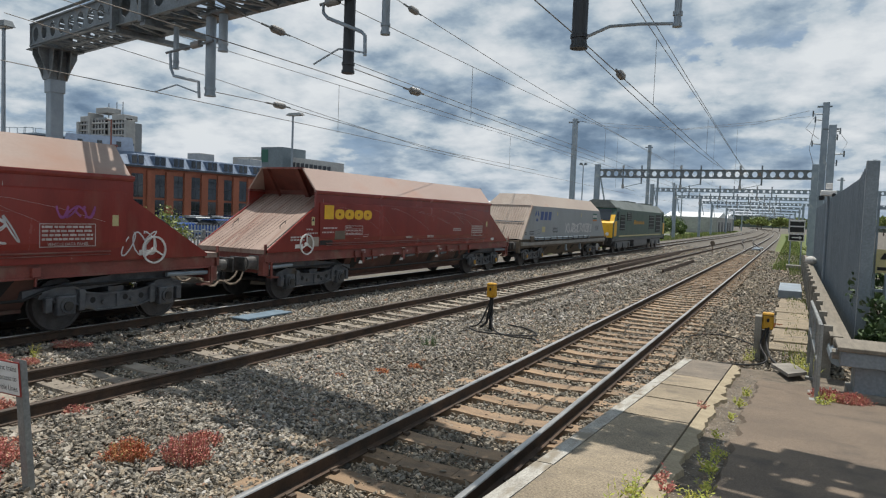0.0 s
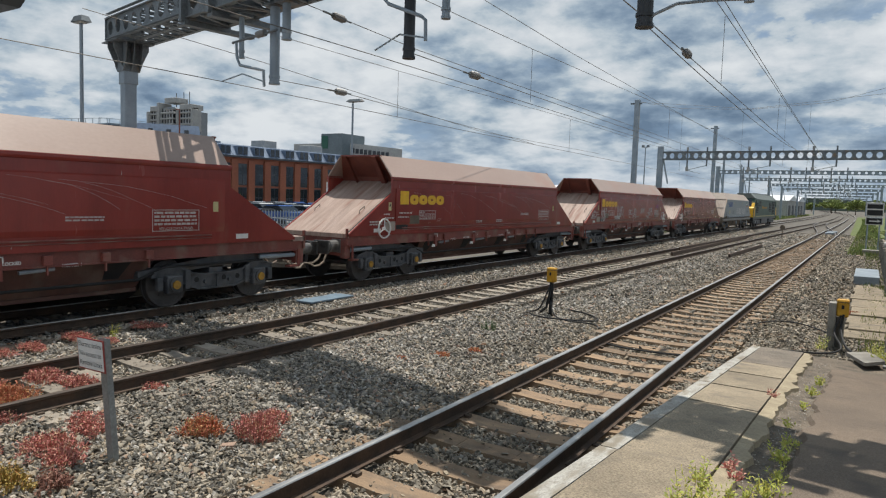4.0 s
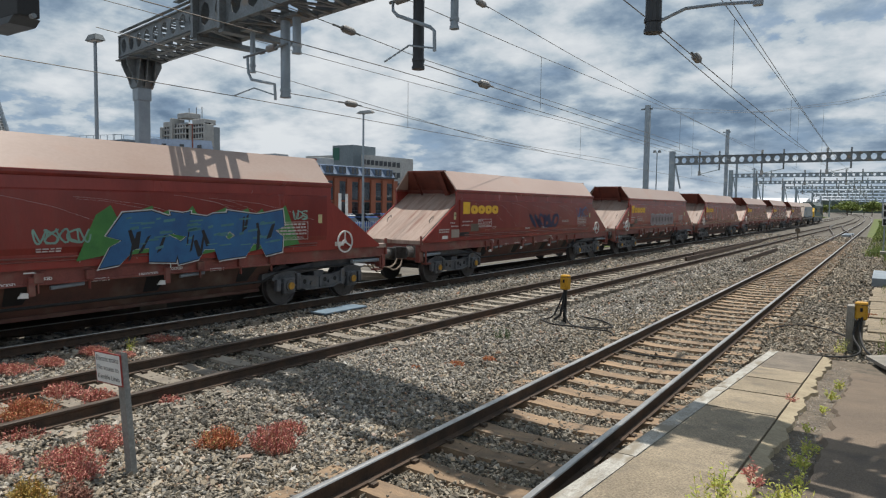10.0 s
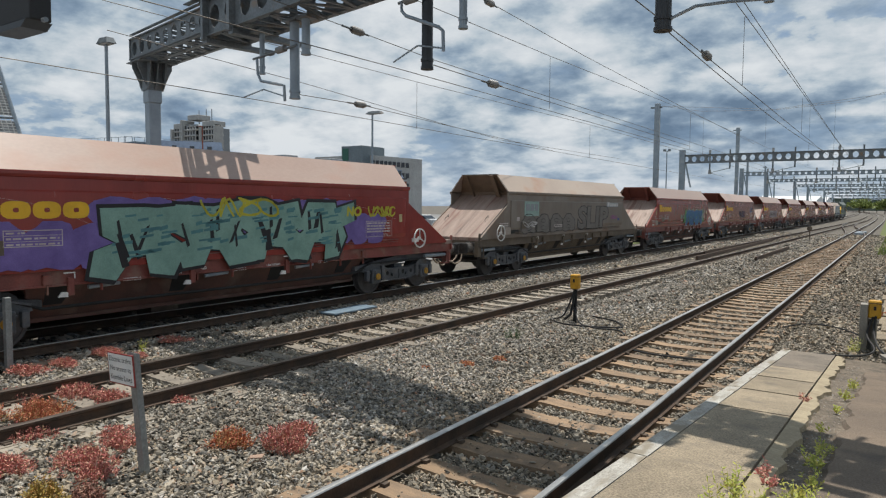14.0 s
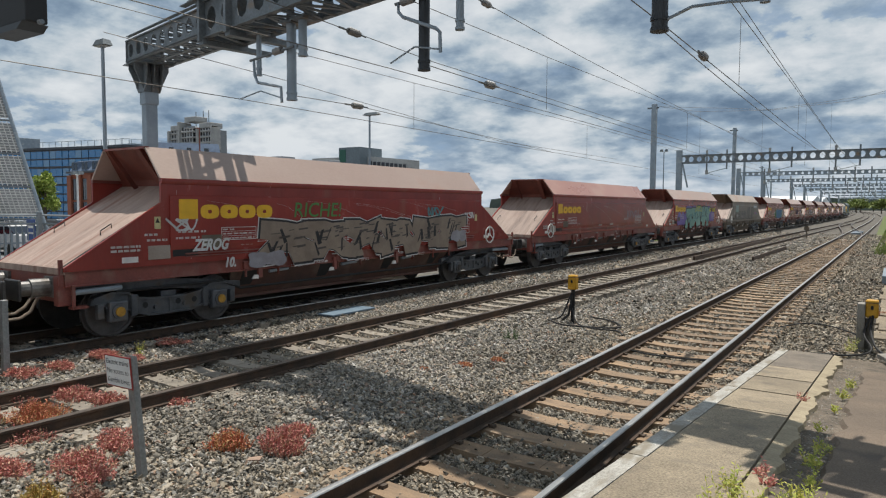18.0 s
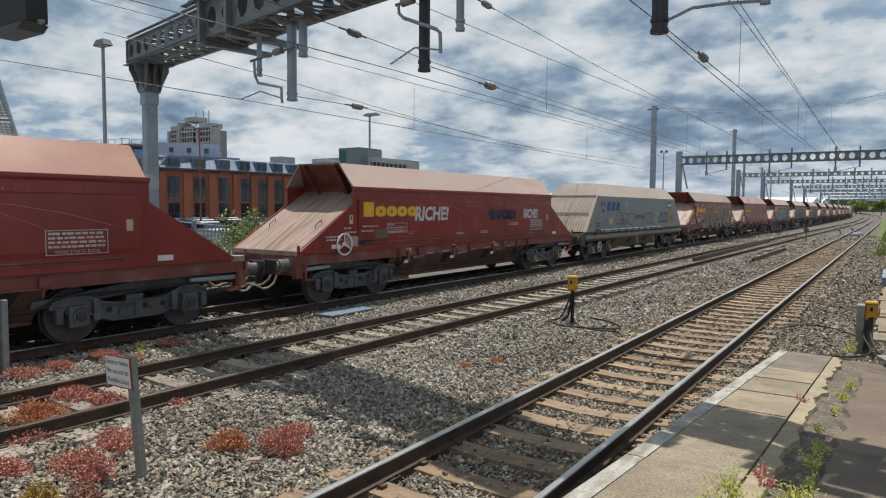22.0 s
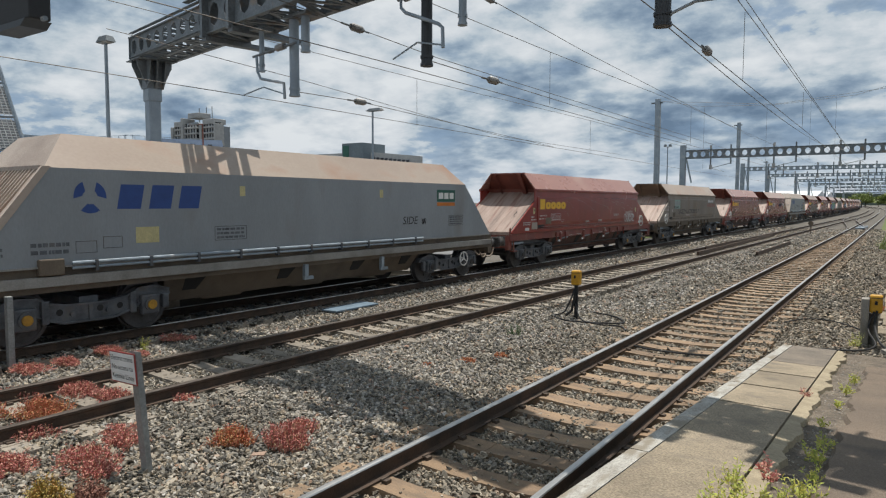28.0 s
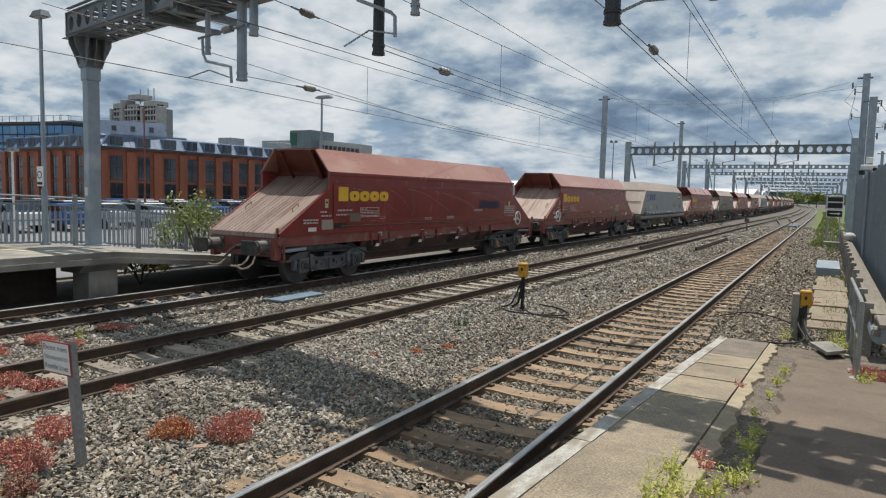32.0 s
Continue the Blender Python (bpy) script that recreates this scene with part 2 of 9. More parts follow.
M["sleeper"] = mat("weathered_sleeper", (0.317, 0.216, 0.132), (0.167, 0.121, 0.084), 0.85, scale=2.2, fine=45, bump=0.4, stretch=(1, 3, 1), rand=0.22)
M["sleeper_grey"] = mat("grey_concrete_sleeper", (0.306, 0.264, 0.212), (0.187, 0.162, 0.132), 0.88, scale=2.5, fine=60, bump=0.3, rand=0.2)
M["clip"] = mat("rusty_clip", (0.11, 0.08, 0.058), (0.055, 0.04, 0.03), 0.8, scale=20, fine=90)
M["slab"] = mat("exposed_aggregate_slab", (0.318, 0.262, 0.185), (0.215, 0.176, 0.125), 0.9, scale=1.9, fine=70, bump=1.0, rand=0.08, spots=(3.1, 0.54, 0.70, (0.181, 0.153, 0.116)), grit=1.0)
M["slab_dark"] = mat("darker_aggregate_slab", (0.225, 0.189, 0.149), (0.149, 0.126, 0.101), 0.9, scale=1.9, fine=75, bump=1.0, spots=(3.1, 0.54, 0.70, (0.117, 0.104, 0.086)), grit=1.0)
M["white_edge"] = mat("worn_white_paint", (0.450, 0.436, 0.396), (0.270, 0.252, 0.216), 0.85, scale=4, fine=60, bump=0.5, spots=(4.5, 0.50, 0.62, (0.243, 0.211, 0.162)), stretch=(1.6, 0.5, 1), grit=0.7)
M["tarmac"] = mat("worn_tarmac", (0.182, 0.140, 0.103), (0.125, 0.097, 0.073), 0.92, scale=1.1, fine=80, bump=0.7, spots=(2.6, 0.56, 0.72, (0.103, 0.083, 0.065)), grit=0.75)
M["mortar"] = mat("broken_mortar", (0.370, 0.310, 0.211), (0.267, 0.219, 0.146), 0.92, scale=6, fine=50, bump=0.7)
M["soil"] = mat("gravelly_soil", (0.191, 0.155, 0.115), (0.081, 0.066, 0.051), 0.95, scale=5, fine=55, bump=1.0, grit=0.95)
M["concrete"] = mat("stained_concrete", (0.34, 0.32, 0.28), (0.20, 0.185, 0.16), 0.88, scale=1.2, fine=45, bump=0.4, spots=(0.8, 0.55, 0.75, (0.10, 0.095, 0.085)))
M["galv"] = mat("galvanised_steel", (0.325, 0.375, 0.42), (0.235, 0.28, 0.32), 0.5, 0.3, scale=2, fine=24, bump=0.02, spots=(1.4, 0.60, 0.72, (0.42, 0.445, 0.46)), grit=0.10)
M["galv_dark"] = mat("weathered_steel_beam", (0.20, 0.222, 0.235), (0.125, 0.14, 0.15), 0.5, 0.3, scale=3, fine=24, bump=0.05, spots=(2.2, 0.60, 0.74, (0.24, 0.18, 0.13)))
M["wire"] = mat("contact_wire", (0.20, 0.185, 0.165), (0.13, 0.12, 0.11), 0.5, 0.4, bump=0)
M["insul"] = mat("grey_ribbed_insulator", (0.27, 0.265, 0.255), (0.18, 0.175, 0.17), 0.4, scale=8)
M["tube_dark"] = mat("dark_drop_tube", (0.045, 0.05, 0.055), (0.03, 0.032, 0.036), 0.5, 0.2, scale=4)
M["maroon"] = mat("maroon_wagon_paint", (0.285, 0.047, 0.036), (0.215, 0.037, 0.030), 0.24, scale=1.1, fine=28, bump=0.02, stretch=(1, 1.2, 0.30), spots=(1.5, 0.60, 0.82, (0.26, 0.085, 0.062)), rand=0.13, grit=0.12)
M["maroon_low"] = mat("dusty_maroon_frame", (0.25, 0.07, 0.054), (0.165, 0.05, 0.04), 0.5, scale=1.6, fine=40, bump=0.1, spots=(2.2, 0.52, 0.72, (0.25, 0.15, 0.115)), rand=0.1)
M["under_dirt"] = mat("brown_caked_hopper_bottom", (0.13, 0.062, 0.048), (0.07, 0.042, 0.034), 0.8, scale=1.8, fine=50, bump=0.2, spots=(1.4, 0.55, 0.72, (0.17, 0.12, 0.09)), rand=0.1)
M["dust_top"] = mat("dusty_pink_hopper_top", (0.427, 0.329, 0.284), (0.378, 0.270, 0.225), 0.40, scale=0.4, fine=25, bump=0.02, stretch=(1, 0.5, 1), spots=(0.8, 0.56, 0.76, (0.405, 0.234, 0.171)), rand=0.12, grit=0.10)
M["dust_top_red"] = mat("red_hopper_top", (0.414, 0.225, 0.180), (0.333, 0.153, 0.117), 0.28, scale=0.4, fine=25, bump=0.02, stretch=(1, 0.5, 1), spots=(0.8, 0.55, 0.75, (0.468, 0.306, 0.243)), rand=0.08, grit=0.10)
M["dust_top_buff"] = mat("buff_dusted_hopper_top", (0.432, 0.356, 0.293), (0.360, 0.279, 0.225), 0.42, scale=0.5, fine=25, bump=0.02, stretch=(1, 0.6, 1), spots=(1.0, 0.56, 0.74, (0.378, 0.234, 0.162)), rand=0.06, grit=0.10)
M["deck"] = mat("stone_dusted_deck", (0.40, 0.300, 0.250), (0.26, 0.185, 0.150), 0.6, scale=2.2, fine=40, bump=0.12, stretch=(3.2, 0.35, 0.35), spots=(1.8, 0.54, 0.68, (0.23, 0.125, 0.095)), rand=0.16)
M["inner_red"] = mat("rusted_inner_wall", (0.17, 0.045, 0.03), (0.10, 0.025, 0.018), 0.6, scale=2, fine=40)
M["inner_brown"] = mat("brown_inner_wall", (0.19, 0.13, 0.085), (0.12, 0.08, 0.055), 0.6, scale=2, fine=40)
M["vtg_grey"] = mat("pale_blue_grey_wagon_paint", (0.285, 0.303, 0.318), (0.235, 0.25, 0.26), 0.45, scale=0.8, fine=35, bump=0.02, stretch=(1, 1, 0.35), spots=(0.9, 0.58, 0.82, (0.20, 0.188, 0.172)), rand=0.10, grit=0.12)
M["vtg_low"] = mat("dusty_grey_channel", (0.30, 0.285, 0.26), (0.20, 0.185, 0.165), 0.6, scale=2, fine=40, bump=0.1)
M["dust_brown"] = mat("brown_dusted_end_plate", (0.40, 0.335, 0.285), (0.30, 0.24, 0.20), 0.6, scale=1.5, fine=40, bump=0.1)
M["mrl_grey"] = mat("weathered_brown_grey_paint", (0.255, 0.215, 0.178), (0.165, 0.130, 0.102), 0.5, scale=0.7, fine=35, bump=0.04, stretch=(1, 1, 0.45), spots=(0.9, 0.53, 0.72, (0.18, 0.11, 0.07)), rand=0.1, grit=0.15)
M["brown_dirt"] = mat("brake_dust_brown", (0.16, 0.125, 0.09), (0.10, 0.078, 0.058), 0.75, scale=1.8, fine=50, bump=0.2, rand=0.1)
M["bogie"] = mat("grimy_bogie_steel", (0.150, 0.157, 0.170), (0.058, 0.062, 0.067), 0.45, 0.25, scale=3, fine=60, bump=0.2, spots=(3, 0.56, 0.72, (0.12, 0.10, 0.08)), rand=0.15)
M["wheel"] = mat("dark_wheel_steel", (0.105, 0.10, 0.098), (0.065, 0.06, 0.06), 0.55, 0.3, scale=6, fine=50)
M["ycap"] = mat("yellow_axle_cap", (0.50, 0.27, 0.03), (0.30, 0.15, 0.02), 0.6, scale=12)
M["black"] = mat("black_rubber_and_gaps", (0.02, 0.02, 0.02), (0.012, 0.012, 0.013), 0.7, scale=9)
M["hose"] = mat("dusty_rubber_hose", (0.34, 0.28, 0.22), (0.18, 0.14, 0.11), 0.8, scale=8, fine=50, bump=0.1)
M["buffer_tube"] = mat("worn_buffer_tube", (0.22, 0.21, 0.20), (0.12, 0.115, 0.11), 0.42, 0.4, scale=5, spots=(4, 0.52, 0.68, (0.08, 0.07, 0.06)))
M["buffer"] = mat("greased_buffer_steel", (0.11, 0.105, 0.10), (0.05, 0.048, 0.047), 0.45, 0.7, scale=6)
M["yellow"] = mat("yellow_livery", (0.85, 0.49, 0.025), (0.72, 0.40, 0.02), 0.5, scale=4, bump=0, grit=0.1)
M["white"] = mat("white_marking", (0.80, 0.78, 0.75), (0.62, 0.60, 0.58), 0.6, scale=5, bump=0, grit=0.1)
M["dim_white"] = mat("faded_white_marking", (0.60, 0.54, 0.51), (0.42, 0.34, 0.32), 0.6, scale=6, bump=0, grit=0.1)
M["blue"] = mat("blue_livery", (0.03, 0.075, 0.26), (0.025, 0.06, 0.21), 0.5, scale=4, bump=0, grit=0.1)
M["green_panel"] = mat("dark_green_panel", (0.02, 0.11, 0.075), (0.015, 0.085, 0.06), 0.5, scale=4, bump=0)
M["pale_green"] = mat("faded_mint_panel", (0.325, 0.450, 0.400), (0.237, 0.338, 0.300), 0.6, scale=4, bump=0)
M["orange"] = mat("orange_stripe", (0.62, 0.18, 0.02), None, 0.5, scale=4, bump=0)
M["label_y"] = mat("pale_yellow_label", (0.60, 0.52, 0.26), (0.48, 0.42, 0.22), 0.6, scale=8, bump=0)
M["seam"] = mat("dark_board_gap_and_underdeck", (0.10, 0.07, 0.055), (0.06, 0.042, 0.034), 0.8, scale=6, bump=0)
M["g_white"] = mat("white_spray_paint", (0.66, 0.65, 0.64), (0.50, 0.47, 0.46), 0.6, scale=3, bump=0, grit=0.1)
M["g_silver"] = mat("silver_spray_paint", (0.34, 0.33, 0.36), (0.23, 0.21, 0.23), 0.5, scale=3, bump=0)
M["g_blue"] = mat("blue_spray_paint", (0.04, 0.16, 0.34), (0.03, 0.10, 0.24), 0.6, scale=2, bump=0)
M["g_navy"] = mat("navy_spray_paint", (0.028, 0.03, 0.085), (0.02, 0.02, 0.06), 0.6, scale=3, bump=0)
M["g_teal"] = mat("teal_spray_paint", (0.10, 0.26, 0.27), (0.06, 0.17, 0.19), 0.6, scale=3, bump=0)
M["g_mint"] = mat("mint_spray_paint", (0.26, 0.43, 0.36), (0.17, 0.30, 0.25), 0.6, scale=2, bump=0)
M["g_mauve"] = mat("dusty_mauve_spray", (0.34, 0.255, 0.265), (0.24, 0.16, 0.17), 0.5, scale=2.5, bump=0)
M["g_taupe"] = mat("taupe_spray_paint", (0.30, 0.235, 0.18), (0.20, 0.15, 0.115), 0.6, scale=2, bump=0)
M["g_purple"] = mat("purple_spray_paint", (0.20, 0.14, 0.40), (0.13, 0.085, 0.27), 0.6, scale=3, bump=0)
M["g_pink"] = mat("magenta_spray_paint", (0.36, 0.10, 0.30), (0.26, 0.06, 0.20), 0.6, scale=3, bump=0)
M["g_yellow"] = mat("yellow_spray_paint", (0.58, 0.52, 0.04), (0.44, 0.38, 0.03), 0.6, scale=3, bump=0)
M["g_green"] = mat("green_spray_paint", (0.075, 0.25, 0.06), (0.05, 0.18, 0.045), 0.6, scale=3, bump=0)
M["g_grime"] = mat("washed_out_grey_spray", (0.20, 0.18, 0.16), (0.15, 0.13, 0.115), 0.6, scale=3, bump=0)
M["g_grime2"] = mat("dark_rubbed_spray", (0.09, 0.075, 0.065), (0.06, 0.05, 0.045), 0.6, scale=3, bump=0)
M["g_black"] = mat("black_spray_paint", (0.022, 0.02, 0.022), (0.015, 0.014, 0.016), 0.6, scale=3, bump=0)
M["loco_green"] = mat("dark_green_loco_paint", (0.030, 0.075, 0.052), (0.022, 0.055, 0.04), 0.45, scale=1.5, bump=0.03)
M["loco_roof"] = mat("grimy_loco_roof", (0.17, 0.19, 0.18), (0.10, 0.115, 0.108), 0.6, scale=1.5)
M["brick_red"] = mat("orange_red_brickwork", (0.31, 0.105, 0.058), (0.235, 0.08, 0.045), 0.85, scale=0.35, fine=7, bump=0.2, rand=0.05)
M["zinc"] = mat("blue_grey_zinc_roof", (0.165, 0.215, 0.295), (0.115, 0.155, 0.225), 0.6, 0.1, scale=0.4, fine=4, bump=0.05)
M["win"] = glass_mat("window_glass", (0.018, 0.022, 0.028))
M["win_blue"] = glass_mat("blue_curtain_glass", (0.03, 0.17, 0.37), 0.25)
M["win_blue2"] = glass_mat("pale_blue_curtain_glass", (0.10, 0.23, 0.38), 0.25)
M["mullion"] = mat("dark_window_frame", (0.06, 0.065, 0.075), None, 0.5, 0.2, bump=0)
M["render_pale"] = mat("pale_concrete_cladding", (0.41, 0.41, 0.40), (0.31, 0.31, 0.305), 0.8, scale=0.25, fine=3, bump=0.05)
M["render_grey"] = mat("grey_office_cladding", (0.26, 0.28, 0.30), (0.21, 0.225, 0.24), 0.7, scale=0.2, fine=3, bump=0.05)
M["teal_clad"] = mat("dark_teal_cladding", (0.15, 0.185, 0.205), (0.11, 0.14, 0.16), 0.5, scale=0.2, fine=3, bump=0.02)
M["car_park"] = mat("grey_car_park", (0.22, 0.22, 0.22), (0.17, 0.17, 0.17), 0.9, scale=0.3, fine=40, world=True)
M["fence_grey"] = mat("blue_grey_fence_paint", (0.25, 0.29, 0.32), (0.20, 0.235, 0.262), 0.55, 0.1, scale=1.2, fine=30, bump=0.04, rand=0.05)
M["handrail"] = mat("grey_painted_handrail", (0.31, 0.32, 0.31), (0.22, 0.225, 0.22), 0.55, 0.2, scale=5, fine=40, bump=0.05)
M["trunk"] = mat("bark", (0.12, 0.09, 0.065), (0.06, 0.045, 0.035), 0.9, scale=6, fine=40, bump=0.6)
M["leaf"] = island_mat("green_leaves", [(0.0, (0.045, 0.085, 0.018)), (0.5, (0.085, 0.14, 0.03)), (1.0, (0.15, 0.20, 0.05))], 0.55, 0)
M["leaf_light"] = island_mat("light_green_leaves", [(0.0, (0.11, 0.15, 0.03)), (0.5, (0.20, 0.25, 0.06)), (1.0, (0.30, 0.33, 0.11))], 0.55, 0)
M["leaf_bright"] = island_mat("bright_yellow_green_leaves", [(0.0, (0.15, 0.21, 0.03)), (0.5, (0.28, 0.36, 0.06)), (1.0, (0.42, 0.48, 0.12))], 0.55, 0)
M["leaf_dark"] = island_mat("dark_green_leaves", [(0.0, (0.03, 0.06, 0.018)), (0.5, (0.055, 0.095, 0.03)), (1.0, (0.10, 0.15, 0.06))], 0.5, 0)
M["weed"] = island_mat("yellow_green_weed", [(0.0, (0.26, 0.31, 0.05)), (0.5, (0.44, 0.47, 0.09)), (1.0, (0.60, 0.50, 0.12))], 0.6, 0)
M["red_weed"] = island_mat("red_stonecrop", [(0.0, (0.31, 0.085, 0.075)), (0.5, (0.54, 0.19, 0.16)), (0.85, (0.62, 0.34, 0.25)), (1.0, (0.42, 0.36, 0.18))], 0.65, 0)
M["orange_weed"] = island_mat("orange_stonecrop", [(0.0, (0.34, 0.085, 0.05)), (0.5, (0.54, 0.19, 0.10)), (0.85, (0.56, 0.30, 0.13)), (1.0, (0.30, 0.30, 0.10))], 0.65, 0)
M["brown_weed"] = island_mat("brown_dry_plant", [(0.0, (0.16, 0.07, 0.055)), (0.5, (0.28, 0.125, 0.09)), (1.0, (0.36, 0.21, 0.14))], 0.7, 0)
M["weed_gold"] = island_mat("golden_stonecrop", [(0.0, (0.25, 0.17, 0.04)), (0.5, (0.42, 0.31, 0.07)), (0.8, (0.46, 0.22, 0.07)), (1.0, (0.42, 0.40, 0.12))], 0.6, 0)
M["grass"] = island_mat("verge_grass", [(0.0, (0.11, 0.16, 0.04)), (0.5, (0.20, 0.26, 0.07)), (0.85, (0.34, 0.35, 0.11)), (1.0, (0.42, 0.37, 0.17))], 0.7, 0)
M["verge"] = mat("rough_grass_verge", (0.13, 0.16, 0.045), (0.08, 0.10, 0.03), 0.95, scale=0.5, fine=12, bump=0.8, world=True)
M["ybox"] = mat("amber_plastic_box", (0.62, 0.33, 0.02), (0.50, 0.25, 0.015), 0.45, scale=8, bump=0.02)
M["sign_red"] = mat("red_sign_border", (0.33, 0.05, 0.04), None, 0.5, bump=0)
M["sign_white"] = mat("white_sign_face", (0.80, 0.80, 0.78), (0.72, 0.72, 0.70), 0.5, scale=6, bump=0)
M["blue_cover"] = mat("blue_grey_walkway_cover", (0.16, 0.225, 0.285), (0.11, 0.16, 0.205), 0.7, scale=4, fine=60)
M["wood_grey"] = mat("weathered_board", (0.24, 0.212, 0.17), (0.15, 0.132, 0.105), 0.85, scale=3, fine=40, stretch=(4, 0.5, 1))
M["bag"] = mat("white_sandbag", (0.60, 0.59, 0.57), (0.46, 0.45, 0.43), 0.8, scale=9, fine=50, bump=0.4)
M["far_roof"] = mat("pale_shed_roof", (0.72, 0.74, 0.76), (0.62, 0.64, 0.66), 0.6, scale=0.1, fine=1, bump=0)
M["far_hill"] = mat("distant_woods", (0.05, 0.07, 0.055), (0.035, 0.05, 0.045), 0.95, scale=0.05, fine=0.6, bump=0.4, world=True)
M["red_pole"] = mat("rust_red_pole", (0.22, 0.062, 0.035), (0.16, 0.045, 0.03), 0.6, scale=3)


# ---- mesh kit ----
class Kit:
    """Gathers vertices and faces for one mesh."""

    def __init__(self):
        self.v, self.f = [], []

    def add(self, vs, fs):
        n = len(self.v)
        self.v += [tuple(p) for p in vs]
        self.f += [tuple(i + n for i in q) for q in fs]
        return self

    def box(self, x0, x1, y0, y1, z0, z1):
        return self.add([(x, y, z) for x in (x0, x1) for y in (y0, y1) for z in (z0, z1)],
                        [(0, 1, 3, 2), (4, 6, 7, 5), (0, 4, 5, 1), (2, 3, 7, 6), (0, 2, 6, 4), (1, 5, 7, 3)])

    def rbox(self, x0, x1, y0, y1, z0, z1, r):
        """A box with chamfered upright and level edges."""
        bm = bmesh.new()
        bmesh.ops.create_cube(bm, size=1)
        for p in bm.verts:
            p.co = ((x0 + x1) / 2 + p.co.x * (x1 - x0), (y0 + y1) / 2 + p.co.y * (y1 - y0), (z0 + z1) / 2 + p.co.z * (z1 - z0))
        bmesh.ops.bevel(bm, geom=bm.edges[:], offset=r, segments=2, affect="EDGES", profile=0.5)
        self.bm(bm)
        return self

    def bm(self, bm, m=None):
        bm.verts.index_update()
        self.add([(m @ p.co if m else p.co) for p in bm.verts], [[q.index for q in f.verts] for f in bm.faces])
        bm.free()
        return self

    def prism(self, pts, axis, a, b):
        """A polygon (two coordinates a point) drawn out along an axis from a to b."""
        def put(p, q):
            c = list(p)
            c.insert(axis, q)
            return c
        n = len(pts)
        return self.add([put(p, a) for p in pts] + [put(p, b) for p in pts],
                        [tuple(range(n - 1, -1, -1)), tuple(range(n, 2 * n))] + [(i, (i + 1) % n, n + (i + 1) % n, n + i) for i in range(n)])

    def cyl(self, p, q, r, n=10, r2=None, caps=True):
        p, q = Vector(p), Vector(q)
        d = (q - p).normalized()
        u = d.orthogonal().normalized()
        w = d.cross(u)
        r2 = r if r2 is None else r2
        ring = [(math.cos(2 * math.pi * i / n), math.sin(2 * math.pi * i / n)) for i in range(n)]
        vs = [p + r * (c * u + s * w) for c, s in ring] + [q + r2 * (c * u + s * w) for c, s in ring]
        fs = [(i, (i + 1) % n, n + (i + 1) % n, n + i) for i in range(n)]
        if caps:
            fs += [tuple(range(n - 1, -1, -1)), tuple(range(n, 2 * n))]
        return self.add(vs, fs)

    def path(self, pts, r, n=6):
        pts = [Vector(p) for p in pts]
        vs, fs = [], []
        for i, p in enumerate(pts):
            d = (pts[min(i + 1, len(pts) - 1)] - pts[max(i - 1, 0)]).normalized()
            u = d.cross(Vector((0, 0, 1)))
            u = u.normalized() if u.length > 1e-3 else Vector((1, 0, 0))
            w = u.cross(d)
            vs += [p + r * (math.cos(2 * math.pi * k / n) * u + math.sin(2 * math.pi * k / n) * w) for k in range(n)]
        for i in range(len(pts) - 1):
            fs += [(i * n + k, i * n + (k + 1) % n, (i + 1) * n + (k + 1) % n, (i + 1) * n + k) for k in range(n)]
        fs += [tuple(range(n - 1, -1, -1)), tuple((len(pts) - 1) * n + k for k in range(n))]
        return self.add(vs, fs)

    def ring(self, c, axis, r, t, n=28, depth=0.01):
        """A flat ring about c, its normal along an axis."""
        vs, fs = [], []
        for i in range(n):
            a = 2 * math.pi * i / n
            for rr in (r, r - t):
                for d in (0, depth):
                    p = [rr * math.cos(a), rr * math.sin(a)]
                    p.insert(axis, d)
                    vs.append(Vector(p) + Vector(c))
        for i in range(n):
            j = (i + 1) % n
            a, b = 4 * i, 4 * j
            fs += [(a, b, b + 1, a + 1), (a + 2, a + 3, b + 3, b + 2), (a + 1, b + 1, b + 3, a + 3), (a, a + 2, b + 2, b)]
        return self.add(vs, fs)

    def quad(self, *p):
        return self.add(p, [tuple(range(len(p)))])

    def ball(self, c, r, squash=1.0, seg=8):
        bm = bmesh.new()
        bmesh.ops.create_uvsphere(bm, u_segments=seg, v_segments=max(4, seg // 2 + 1), radius=r)
        return self.bm(bm, Matrix.Translation(c) @ Matrix.Diagonal((1, 1, squash, 1)))

    def mesh(self, name, material, smooth=False):
        me = bpy.data.meshes.new(name)
        me.from_pydata(self.v, [], self.f)
        if smooth:
            me.polygons.foreach_set("use_smooth", [True] * len(me.polygons))
        me.update()
        fix = bmesh.new()
        fix.from_mesh(me)
        bmesh.ops.recalc_face_normals(fix, faces=fix.faces[:])
        fix.to_mesh(me)
        fix.free()
        me.materials.append(M[material] if isinstance(material, str) else material)
        return me


def part(name, kit, material, parent=None, label="", at=None, smooth=False):
    me = kit.mesh(name, material, smooth) if isinstance(kit, Kit) else kit
    ob = new(name, me)
    if parent is not None:
        ob.parent = parent
    if at is not None:
        ob.matrix_basis = at
    if label:
        ob["label"] = label
    return ob


def empty(name, label, category, at=None, group="", kind=""):
    ob = new(name)
    ob.empty_display_size = 0.3
    if at is not None:
        ob.matrix_basis = at
    return tagged(ob, label, category, group, kind)


def K():
    return Kit()


def thing(name, kit, material, label, category, at=None, group="", kind="", smooth=False):
    return tagged(part(name, kit, material, None, "", at, smooth), label, category, group, kind)


